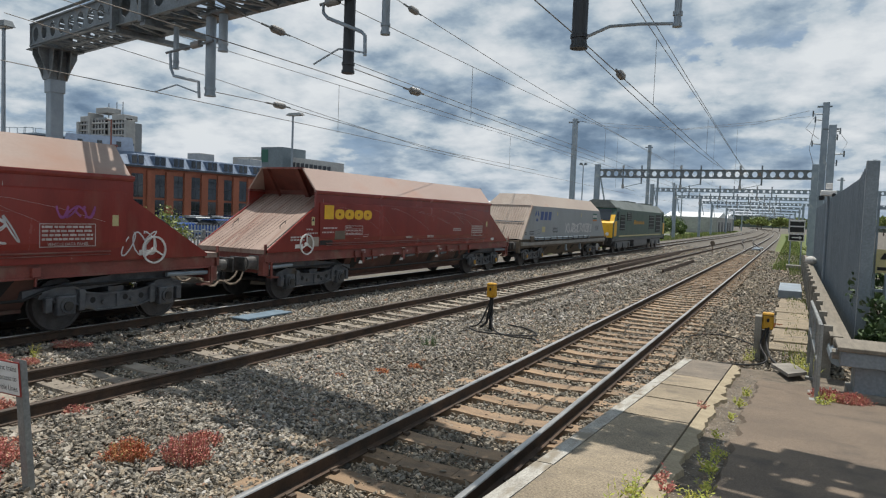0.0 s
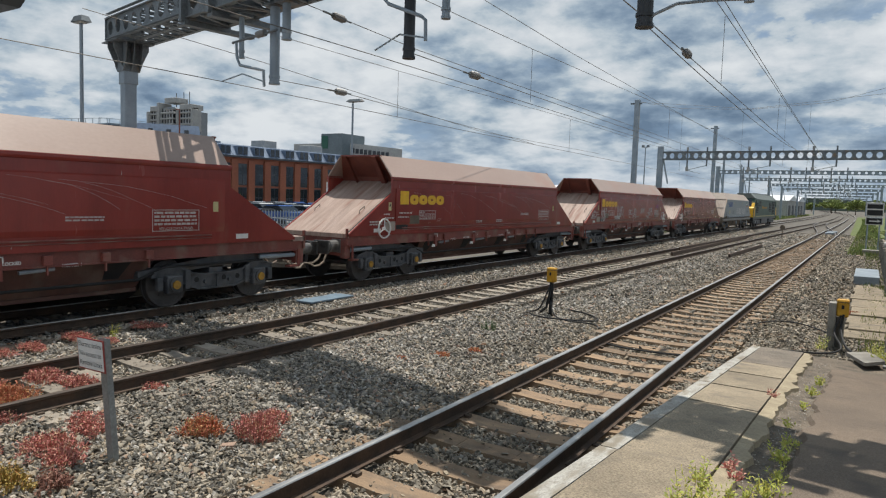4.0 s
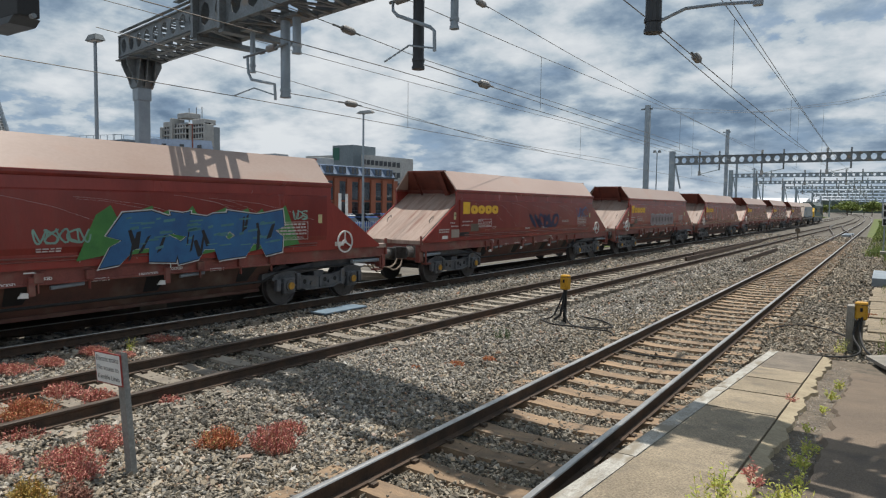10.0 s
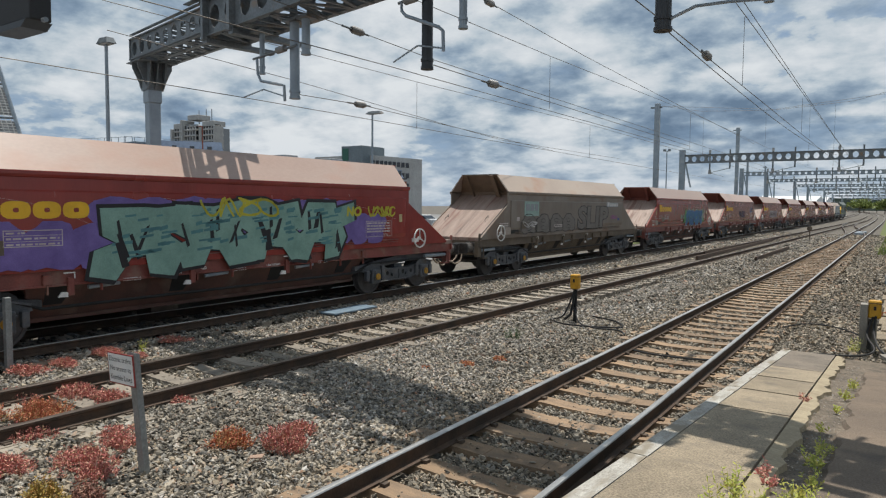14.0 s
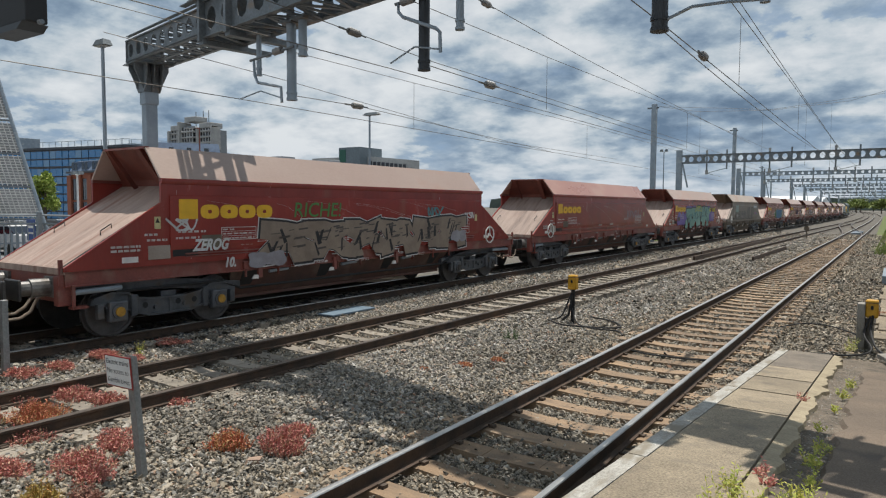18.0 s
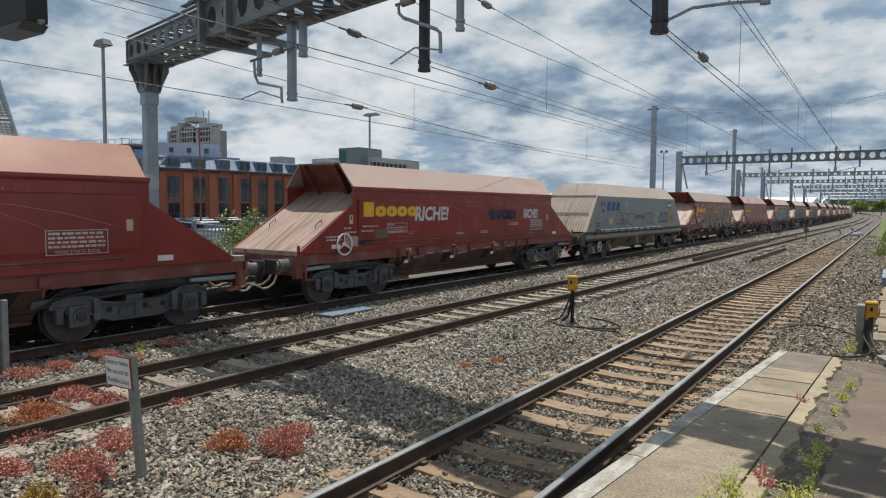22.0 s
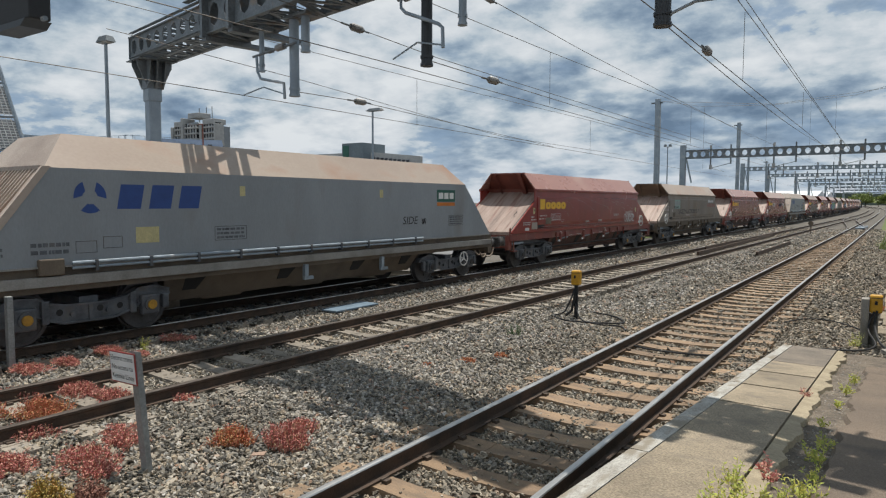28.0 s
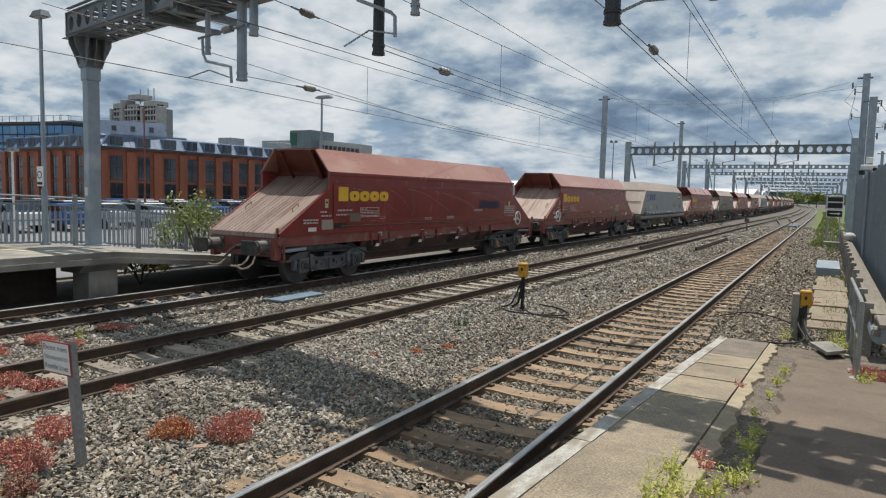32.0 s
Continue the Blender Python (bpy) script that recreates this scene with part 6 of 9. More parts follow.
    if k == 15:
        tag(w, scribble(-4.30, -3.3, 1.98, 2.10, x + 0.004, 37, 6, 0.02), "g_black", "thin dark scrawl over the mint panel")
        tag(w, scribble(0.3, 1.8, 1.85, 2.35, x, 48, 4, 0.03), "g_taupe", "faded tan sprayed outline")
        tag(w, scribble(-3.4, 1.2, 1.66, 1.9, x, 49, 10, 0.04), "g_grime2", "dark rubbed-out scrawl")
        tag(w, scribble(-6.0, -5.0, 1.85, 2.1, HALF + 0.004, 50, 5, 0.025), "dim_white", "faded pale scrawl")
        tag(w, scribble(3.5, 5.55, 2.02, 2.24, x, 51, 8, 0.03), "sign_red", "red sprayed scrawl")
    if k == 16:
        tag(w, scribble(3.9, 5.2, 1.4, 1.75, x, 38, 5, 0.045), "g_white", "white sprayed scrawl")
    if k == 17:
        tag(w, scribble(4.05, 4.2, 1.7, 1.86, x, 39, 2, 0.02), "g_black", "thin dark scrawl")
        sprayed_word(w, "SIDE", 3.75, 1.80, 0.30, x + 0.003, "g_black", "thin dark sprayed word", 0.0, 0.2, 1.15)
    if k in (1, 19):
        seams = K()
        for i in range(1, 18):
            xx = -1.34 + 2.68 * i / 18
            seams.prism([(-4.9, 2.667), (-7.46, 1.3), (-7.46, 1.297), (-4.9, 2.664)], 0, xx - 0.006, xx + 0.006)
        tag(w, seams, "seam", "dark gaps between the deck boards")
    if k == 19:
        for i in range(6):
            tag(w, scribble(2.95 + 0.26 * i, 3.25 + 0.26 * i, 1.82, 2.08, x, 80 + i, 2, 0.055), "g_navy", "faded navy sprayed scrawl")
    if k in (18, 19):
        for o in w.children:
            if o.name.startswith("data_panel"):
                o.location.y += -0.6 if k == 18 else 0.95


def locomotive():
    slim = Matrix.Diagonal((0.90, 1.0, 1.0, 1.0))
    lo = empty("locomotive", "dark green diesel locomotive with yellow cab ends", "locomotive")
    part("body", K().prism([(-8.2, 1.05), (-8.2, 3.1), (8.2, 3.1), (8.2, 1.05)], 0, -1.33, 1.33), "loco_green", lo)
    part("roof", K().prism([(-1.33, 3.1), (-0.75, 3.72), (0.75, 3.72), (1.33, 3.1)], 1, -8.9, 8.9).box(-0.45, 0.45, -3, 0.5, 3.7, 3.84), "loco_roof", lo)
    for s in (-1, 1):
        cab = part("cab", K().prism([(s * 8.2, 1.05), (s * 8.2, 3.2), (s * 9.2, 3.2), (s * 9.75, 2.25), (s * 10.0, 2.1), (s * 10.0, 1.05)], 0, -1.34, 1.34), "loco_green", lo, "dark green cab")
        part("nose_panel", K().prism([(s * 9.78, 2.24), (s * 10.02, 2.1), (s * 10.02, 1.08), (s * 9.98, 1.08)], 0, -1.3, 1.3).box(-1.345, 1.345, *sorted((s * 9.35, s * 9.7)), 1.2, 2.2), "yellow", cab, "yellow warning panel")
        part("cab_end", K().prism([(s * 9.20, 3.16), (s * 9.79, 2.22), (s * 9.70, 2.22), (s * 9.10, 3.16)], 0, -1.335, 1.335).box(-1.346, 1.346, *sorted((s * 9.02, s * 9.42)), 1.2, 2.25), "yellow", cab, "yellow cab end round the windscreen")
        part("cab_roof", K().prism([(-1.33, 3.16), (-0.75, 3.66), (0.75, 3.66), (1.33, 3.16)], 1, *sorted((s * 8.2, s * 9.3))), "loco_roof", cab)
        part("windscreen", K().prism([(s * 9.27, 3.06), (s * 9.76, 2.30), (s * 9.80, 2.30), (s * 9.33, 3.06)], 0, -1.0, 1.0), "win", cab)
        part("cab_window", K().box(1.335, 1.36, *sorted((s * 8.5, s * 9.0)), 2.3, 2.95), "win", cab)
        part("headlight", K().cyl((0.9, s * 10.0, 1.35), (0.9, s * 10.06, 1.35), 0.12, 12).cyl((-0.9, s * 10.0, 1.35), (-0.9, s * 10.06, 1.35), 0.12, 12), "white", cab)
        part("buffer_beam", K().box(-1.3, 1.3, *sorted((s * 9.9, s * 10.15)), 0.7, 1.1), "black", lo)
        for x in (-0.87, 0.87):
            part("buffer", K().cyl((x, s * 10.1, 0.97), (x, s * 10.6, 0.97), 0.1, 12).cyl((x, s * 10.6, 0.97), (x, s * 10.66, 0.97), 0.24, 16), "buffer", lo)
    for a, b, c, d in ((-8.0, -6.6, 1.6, 2.7), (-5.9, -4.4, 2.3, 2.9), (2.4, 4.6, 1.7, 2.8), (5.4, 7.6, 1.4, 2.9)):
        part("grille", K().box(1.33, 1.35, a, b, c, d), "black", lo, "dark side grille")
        for j in range(4):
            part("grille_slat", K().box(1.35, 1.36, a, b, c + (d - c) * (j + 0.5) / 4 - 0.03, c + (d - c) * (j + 0.5) / 4 + 0.03), "loco_roof", lo)
    part("roof_fan_cowl", K().cyl((0, 5.0, 3.70), (0, 5.0, 3.86), 0.62, 16).cyl((0, 6.6, 3.70), (0, 6.6, 3.86), 0.62, 16), "loco_roof", lo)
    part("brand_marking", logo_bars(K(), -3.6, 0.4, 2.05, 2.38, 1.335), "ycap", lo, "yellow brand lettering as plain blocks")["kind"] = "stuff"
    part("sole_stripe", K().box(1.33, 1.345, -8.2, 8.2, 1.15, 1.24), "label_y", lo)
    part("underframe", K().box(-1.25, 1.25, -9.9, 9.9, 0.85, 1.06), "bogie", lo)
    part("fuel_tank", K().rbox(-1.2, 1.2, -2.6, 2.6, 0.3, 0.9, 0.08), "bogie", lo)
    turning = []
    for s in (-1, 1):
        bg = part("bogie", K().box(-1.1, 1.1, s * 6.3 - 2.3, s * 6.3 + 2.3, 0.5, 0.8), "bogie", lo, "grimy three-axle bogie")
        for sx in (-1, 1):
            part("side_frame", K().prism([(-2.4, 0.45), (-2.3, 0.8), (2.3, 0.8), (2.4, 0.45), (1.5, 0.38), (-1.5, 0.38)], 0, sx * 1.05, sx * 1.18), "bogie", bg, at=pose(0, s * 6.3, 0))
        for a in (-1.85, 0, 1.85):
            part("axle_box", K().rbox(1.1, 1.26, s * 6.3 + a - 0.17, s * 6.3 + a + 0.17, 0.32, 0.68, 0.03), "bogie", bg)
            turning.append(part("wheelset", BG["wheelset"], None, lo, "dark steel wheelset", pose(0, s * 6.3 + a, WHEEL_R)))
    for o in lo.children_recursive:
        if o not in turning and o.data:
            o.data.transform(slim)
    return lo, turning


RED_LABEL = "maroon bogie hopper wagon, dusty, with stone dust on its sloping decks"
REAR_WHEEL = (1, 3, 4, 5, 8, 10, 13, 14, 15, 18)
WAGONS = []


def build_train():
    red = hopper_wagon("maroon", "dust_top", "maroon_low", "inner_red", RED_LABEL)
    brown = hopper_wagon("mrl_grey", "dust_top_buff", "brown_dirt", "inner_brown", "weathered brown-grey bogie hopper wagon with a faded mint panel")
    grey = vtg_wagon("pale grey box hopper wagon with blue brand mark and green panel")
    red_markings(red, 11)
    brown_markings(brown, 21)
    for w in (red, brown, grey):
        trim(w)
    first = {}
    for k in range(20):
        base = grey if k in (0, 12, 17) else brown if k in (8, 15) else red
        if base not in first:
            w = first[base] = base
        else:
            w = copy_thing(base, Matrix())
        tagged(w, group="wagons of the stone train")
        WAGONS.append(w)
    for k, w in enumerate(WAGONS):
        top = [o for o in w.children if o.name.startswith("sloping_top")]
        if k in (10, 14, 16, 18, 19):
            for o in top:
                o.data = o.data.copy() if o.data.users > 99 else o.data
                o.material_slots[0].link = "OBJECT"
                o.material_slots[0].material = M["dust_top_red"]
        wheels = add_bogie(w, -5.3, k % 3 != 1) + add_bogie(w, 5.52, k % 3 != 2)
        w["order"] = k
        TURNING.append((k, wheels))
        if k not in (0, 12, 17):
            handwheel(w, -6.13 if k in (8, 15) else -5.93 if k in REAR_WHEEL else 6.14, 1.40)
        else:
            low_handwheel(w, -5.52 if k == 12 else 6.16)
        paint_wagon(k, w)


TURNING = []
build_train()
LOCO, LOCO_WHEELS = locomotive()


# slack in the couplings shifts each wagon a little
SLACK = (0.0, -0.03, -0.10, 0.12, 0.02, -0.06, 0.26, 0.07, 0.05, -0.15, -0.05, -0.12, -0.05, 0.05, 0.0, 0.05, 0.03, 0.25, 0.03, -0.03)


def motions():
    times = [0.5 * i for i in range(65)]

    def place(k):
        return lambda t: travel(t) - PITCH * k + 4.19 + SLACK[k]
    jobs = [(WAGONS[k], place(k), wheels) for k, wheels in TURNING]
    jobs.append((LOCO, lambda t: travel(t) + 4.19 + 19.8, LOCO_WHEELS))
    for ob, at, wheels in jobs:
        walk(ob, [(t, train_pose(at(t))) for t in times])
        # the wheels roll without slip while the wagon passes near by
        ts = [0.0]
        while ts[-1] < 32:
            y = at(ts[-1])
            v = 8.34 + 0.0525 * ts[-1]
            step = 0.62 / v if -14 < y < 45 else 0.5
            if y < -14:
                step = min(0.5, max(0.62 / v, (-14 - y) / v))
            ts.append(min(32.0, ts[-1] + step))
        turn, rows, last = 0.0, [], ts[0]
        for t in ts:
            y = at(t)
            if -14 < y < 46:
                turn -= min(at(t) - at(last), 0.68) / WHEEL_R
            last = t
            rows.append((t, turn))
        for w in wheels:
            loc = w.matrix_basis.translation.copy()
            walk(w, [(t, Matrix.Translation(loc) @ Matrix.Rotation(a, 4, "X")) for t, a in rows])

# ---- overhead line: the near gantry, its drop tubes, wires, far portals and masts ----
def web(kit, x0, x1, y, z0, z1, cell, r, t=0.02):
    """An upright plate with a row of six-sided holes."""
    n = int(round((x1 - x0) / cell))
    c = (x1 - x0) / n
    zc = (z0 + z1) / 2
    for i in range(n):
        a, b = x0 + i * c, x0 + (i + 1) * c
        xc = (a + b) / 2
        outer = [(b, zc), (b, z1), ((a + b) / 2, z1), (a, z1), (a, zc), (a, z0), ((a + b) / 2, z0), (b, z0)]
        inner = [(xc + r * math.cos(k * math.pi / 4), zc + r * 1.15 * math.sin(k * math.pi / 4)) for k in range(8)]
        for yy in (y, y + t):
            kit.add([(p, yy, q) for p, q in outer] + [(p, yy, q) for p, q in inner], [(k, (k + 1) % 8, 8 + (k + 1) % 8, 8 + k) for k in range(8)])
        kit.add([(p, y, q) for p, q in inner] + [(p, y + t, q) for p, q in inner], [(k, (k + 1) % 8, 8 + (k + 1) % 8, 8 + k) for k in range(8)])
    kit.box(x0, x1, y - 0.05, y + 0.07, z1, z1 + 0.025).box(x0, x1, y - 0.05, y + 0.07, z0 - 0.025, z0)
    return kit


# the gantry crosses the tracks slightly askew
GY = 9.96
SKEW = -0.195


def beam_y(x):
    return GY + SKEW * (x + 15.5)


def near_gantry():
    g = empty("overhead_line_gantry", "grey steel lattice gantry spanning the tracks", "gantry", Matrix.Translation((-15.5, GY, 0)) @ Matrix.Rotation(math.atan(SKEW), 4, "Z") @ Matrix.Translation((15.5, -GY, 0)))
    zb, zt, x0, x1 = 5.82, 6.28, -15.72, 6.2
    for y in (GY - 0.43, GY + 0.41):
        part("beam_web", web(K(), x0, -11.6, y, zb, zt, 0.46, 0.15), "galv_dark", g, "steel web plate with round holes")
        part("beam_web", web(K(), -11.6, x1, y, zb - 0.12, zt + 0.1, 0.62, 0.20), "galv_dark", g, "deeper steel web plate with round holes")
    for y in (GY - 0.46, GY - 0.05, GY + 0.40):
        part("flange", K().box(x0, x1, y, y + 0.09, zt + 0.12, zt + 0.135).box(x0, -11.6, y, y + 0.09, zb - 0.05, zb - 0.035), "galv_dark", g)
    x, s = x0 + 0.1, 1
    while x < 6:
        d = 0.0 if x < -11.6 else 0.12
        for z in (zb - 0.045 - d, zt + 0.02 + d):
            lat = K().add([(x, GY - s * 0.40, z), (x + 0.09, GY - s * 0.40, z), (x + 0.47, GY + s * 0.40, z), (x + 0.38, GY + s * 0.40, z), (x, GY - s * 0.40, z + 0.03), (x + 0.09, GY - s * 0.40, z + 0.03), (x + 0.47, GY + s * 0.40, z + 0.03), (x + 0.38, GY + s * 0.40, z + 0.03)],
                    [(0, 1, 2, 3), (4, 7, 6, 5), (0, 4, 5, 1), (2, 6, 7, 3), (1, 5, 6, 2), (0, 3, 7, 4)])
            part("lacing_bar", lat, "galv_dark", g)
            part("tie_bar", K().box(x - 0.03, x + 0.03, GY - 0.42, GY + 0.42, z - 0.006, z + 0.024), "galv_dark", g)
        x += 0.46
        s = -s
    # unseen plates on ties, added over the tracks to cast a broken shadow
    rnd = random.Random(12)
    for i in range(8):
        y, x = GY - 0.98 + 0.235 * i, -9.0 - rnd.uniform(0, 0.6)
        row = K()
        while x < 6.0:
            ln = rnd.uniform(0.28, 0.62)
            if rnd.random() > 0.12:
                row.box(x, x + ln - 0.015, y, y + 0.236 - rnd.choice((0, 0, 0.02, 0.05)), zt + 0.24 + 0.004 * (i % 2), zt + 0.26 + 0.004 * (i % 2))
            x += ln
        part("service_plate", row, "galv_dark", g, "row of unseen plates added above the gantry to cast patchy shade")
    for i in range(16):
        x = -8.8 + 0.95 * i
        part("cross_tie", K().box(x, x + 0.06, GY - 1.0, GY + 0.86, zt + 0.205, zt + 0.235), "galv_dark", g)
    # bars added along the splice, spaced for their toothed shadow on the wagon tops
    for i in range(5):
        part("splice_bar", K().box(-12.3, -9.3, GY - 0.62 + 0.33 * i, GY - 0.62 + 0.33 * i + (0.13, 0.16, 0.10, 0.15, 0.20)[i], zt + 0.13, zt + 0.15), "galv_dark", g, "flat steel bar added over the splice")
    part("splice_bar", K().box(-11.95, -11.55, GY - 0.62, GY + 0.9, zt + 0.152, zt + 0.17), "galv_dark", g)
    part("end_plate", K().box(x0 - 0.03, x0, GY - 0.46, GY + 0.46, zb - 0.03, zt + 0.03), "galv_dark", g)
    for x in (-11.6, -10.5):
        part("splice_plate", K().box(x - 0.05, x + 0.05, GY - 0.56, GY + 0.52, zb - 0.22, zt + 0.3), "galv_dark", g)
        part("cross_channel", K().box(x - 0.09, x + 0.09, GY - 0.5, GY + 1.05, zb - 0.28, zb - 0.19), "galv_dark", g, "cross channel under the beam")
    for px in (-15.52, 5.6):
        base = 0.84 if px < 0 else ramp_z(9.95) - 0.05
        post = part("post", K().rbox(px - 0.145, px + 0.145, GY - 0.145, GY + 0.145, base, 5.2, 0.02), "galv", g, "square galvanised steel post")
        part("post_sleeve", K().rbox(px - 0.172, px + 0.172, GY - 0.172, GY + 0.172, 4.78, 5.45, 0.02), "galv", post)
        for y in (GY - 0.20, GY - 0.02, GY + 0.18):
            part("bracket_plate", K().prism([(px - 0.17, 5.08), (px - 0.30, 5.22), (px - 0.40, 5.66), (px - 0.40, zb - 0.06), (px + 0.40, zb - 0.06), (px + 0.40, 5.66), (px + 0.30, 5.22), (px + 0.17, 5.08)], 1, y, y + 0.025), "galv_dark", post, "flared bracket plate")
        for sx in (-1, 1):
            part("side_bracket", K().prism([(GY - 0.17, 5.08), (GY - 0.42, 5.62), (GY - 0.42, zb - 0.06), (GY + 0.42, zb - 0.06), (GY + 0.42, 5.62), (GY + 0.17, 5.08)], 0, px + sx * 0.17 - 0.012, px + sx * 0.17 + 0.012), "galv_dark", post, "flared bracket plate")
        part("bracket_cap", K().box(px - 0.44, px + 0.44, GY - 0.46, GY + 0.46, zb - 0.075, zb - 0.055), "galv_dark", post)
        part("label_plate", K().box(px - 0.09, px + 0.09, GY - 0.154, GY - 0.146, 2.05, 2.25), "white", post)
        part("base_plate", K().box(px - 0.28, px + 0.28, GY - 0.28, GY + 0.28, base, base + 0.03), "galv", post)
    return g


near_gantry()


def drop_tube(x, bottom, r, colour, label, arm=0, wire_x=None, wire_z=4.9):
    d = empty("drop_tube", label, "drop tube", group="drop tubes under the gantry")
    gy = beam_y(x)
    t = part("tube", K().cyl((x, gy, bottom), (x, gy, 5.64), r, 14), colour, d)
    for z in (bottom + 0.10, bottom - 0.012):
        part("collar", K().cyl((x, gy, z), (x, gy, z + 0.04), r + 0.012, 14), colour, t)
    part("flange", K().box(x - 0.16, x + 0.16, gy - 0.16, gy + 0.16, 5.58, 5.62), "galv_dark", d)
    if not arm:
        return d
    z = bottom + 0.72
    ax = x + arm * 0.85
    side = -1
    rod = part("rod", K().cyl((x + 0.2, gy - 0.14, z + 0.18), (x - 0.95, gy - 0.14, z + 0.06), 0.024, 8) if arm < 0 else K().cyl((x + 0.15, gy - 0.14, z + 0.30), (x - 0.42, gy - 0.14, z + 0.24), 0.024, 8), "galv_dark", d)
    part("insulator", K().cyl((x + side * 0.10, gy - 0.14, z + 0.16 if arm < 0 else z + 0.275), (x + side * 0.30, gy - 0.14, z + 0.14 if arm < 0 else z + 0.255), 0.062, 12), "insul", rod, "ribbed grey insulator")
    if arm < 0:
        way = [(ax, gy - 0.14, z + 0.05), (ax + 0.02, gy - 0.14, z - 0.22), (ax + 0.10, gy - 0.14, z - 0.36), (ax + 0.55, gy - 0.14, z - 0.46), (ax + 0.72, gy - 0.14, z - 0.50), (ax + 0.74, gy - 0.14, z - 0.78)]
        tip = Vector((ax + 0.74, gy - 0.14, z - 0.7))
    else:
        way = [(x - 0.36, gy - 0.14, z + 0.25), (x - 0.36, gy - 0.14, z + 0.12), (x - 0.28, gy - 0.14, z + 0.04), (x + 0.30, gy - 0.14, z - 0.20), (x + 0.37, gy - 0.14, z - 0.26), (x + 0.38, gy - 0.14, z - 0.54)]
        tip = Vector((x + 0.38, gy - 0.14, z - 0.5))
    part("registration_pipe", K().path(way, 0.026, 8), "galv", d, "bent grey registration pipe")
    if wire_x is not None:
        st = K()
        p, q = tip, Vector((wire_x, gy - 0.14, wire_z + 0.02))
        mid = (p + q) / 2 + Vector((0, 0, 0.14))
        for a, b in ((p, mid), (mid, q)):
            for k in range(6):
                u, v = a.lerp(b, k / 6 + 0.01), a.lerp(b, (k + 1) / 6 - 0.02)
                st.cyl(u, v, 0.014, 5)
        part("steady_arm", st, "galv", d)["kind"] = "stuff"
    return d


drop_tube(-9.19, 4.232, 0.087, "galv", "galvanised drop tube with a bent registration pipe", -1, -10.44, 4.31)
drop_tube(-10.31, 4.821, 0.049, "galv", "short thin galvanised drop tube")
drop_tube(-8.83, 4.966, 0.075, "galv", "short galvanised drop tube")
drop_tube(-5.76, 4.288, 0.082, "tube_dark", "dark drop tube with a bent registration pipe", 1, -6.28, 4.39)
drop_tube(-5.06, 4.741, 0.056, "galv", "short galvanised drop tube")
drop_tube(-2.17, 4.199, 0.085, "tube_dark", "thick dark drop tube")
drop_tube(-1.11, 4.285, 0.036, "galv", "thin bent registration tube", 0)
part("registration_arm", K().path([(-2.17, 7.36, 4.28), (-1.83, 7.33, 4.39), (-1.48, 7.28, 4.37), (-1.13, 7.24, 4.33)], 0.017, 6), "galv", bpy.data.objects["drop_tube.006"])


def wire(pts, r, label, sag=0.0, n=14):
    way = [Vector(pts[0])]
    for (a, b) in zip(pts, pts[1:]):
        a, b = Vector(a), Vector(b)
        way += [a.lerp(b, i / n) - Vector((0, 0, 4 * sag * (i / n) * (1 - i / n))) for i in range(1, n + 1)]
    return thing("overhead_wire", K().path(way, r, 5), "wire", label, "overhead wire", group="overhead wires")


PORTALS = [56.6, 84, 106, 132, 160, 195, 240, 300]
CONTACT = "taut dark contact wire over the railway line"
MESSENGER = "thin dark catenary wire above the contact wire"
for line, zc, zm, st in ((far_x, 4.62, 5.45, 0.25), (mid_x, 4.88, 5.6, 0.2), (near_x, 4.98, 5.9, 0.1)):
    stops = [-38.0, GY] + PORTALS[:6]
    wire([(line(y) + (st if i % 2 else -st), y, zc - (0.1 if i > 1 else 0)) for i, y in enumerate(stops)], 0.0085, CONTACT, 0.0, 5)
    if line is not near_x:
        z = 6.0 if line is far_x else 6.38
        wire([(line(y), y, z - d) for y, d in ((-38, -0.2), (2, 0.0), (17, 0.0), (30, -0.1), (56.6, 0.1), (70, 0.35), (84, 0.0), (95, 0.3), (106, 0.0), (132, 0.0))], 0.008, MESSENGER, 0.0, 4)
wire([(-9.78, 9.29, 4.44), (-10.12, 11.58, 4.55), (-10.6, 15.3, 4.56), (-12.1, 26.0, 4.62)], 0.008, "thin tail wire running from a drop tube", 0.0, 4)
wire([(-6.35, 8.89, 4.58), (-6.50, 11.25, 4.62), (-7.8, 31.0, 5.0)], 0.008, "thin tail wire running from a drop tube", 0.0, 4)
wire([(-2.49, 8.44, 4.51), (-3.3, 56.6, 6.2)], 0.007, "thin tail wire running from a drop tube", 0.55, 20)
wire([(-12.3, 7.0, 5.5), (-12.15, 11.5, 5.27), (-12.15, 17.8, 4.9), (-12.15, 21.8, 4.7), (-12.1, 34.0, 4.78)], 0.0075, "thin overhead wire coming down to the contact wire", 0.0, 4)
wire([(-8.6, 5.0, 5.7), (-8.6, 9.9, 5.57), (-8.6, 12.4, 5.49), (-8.0, 33.0, 5.26), (-7.5, 56.6, 5.0)], 0.008, "thin overhead wire coming down to the contact wire", 0.0, 4)
wire([(-7.6, 8.0, 6.88), (-7.6, 13.2, 6.73), (-7.6, 18.3, 6.58), (-7.6, 24.5, 6.48), (-7.7, 46.0, 6.3)], 0.008, "high overhead wire joining the catenary", 0.0, 4)
wire([(-3.0, 2, 6.75), (-3.0, 15.3, 6.56), (-3.0, 24.3, 6.41), (-3.0, 43.7, 5.97), (-3.0, 56.6, 5.78), (-3.0, 84, 6.2)], 0.009, MESSENGER, 0.0, 4)
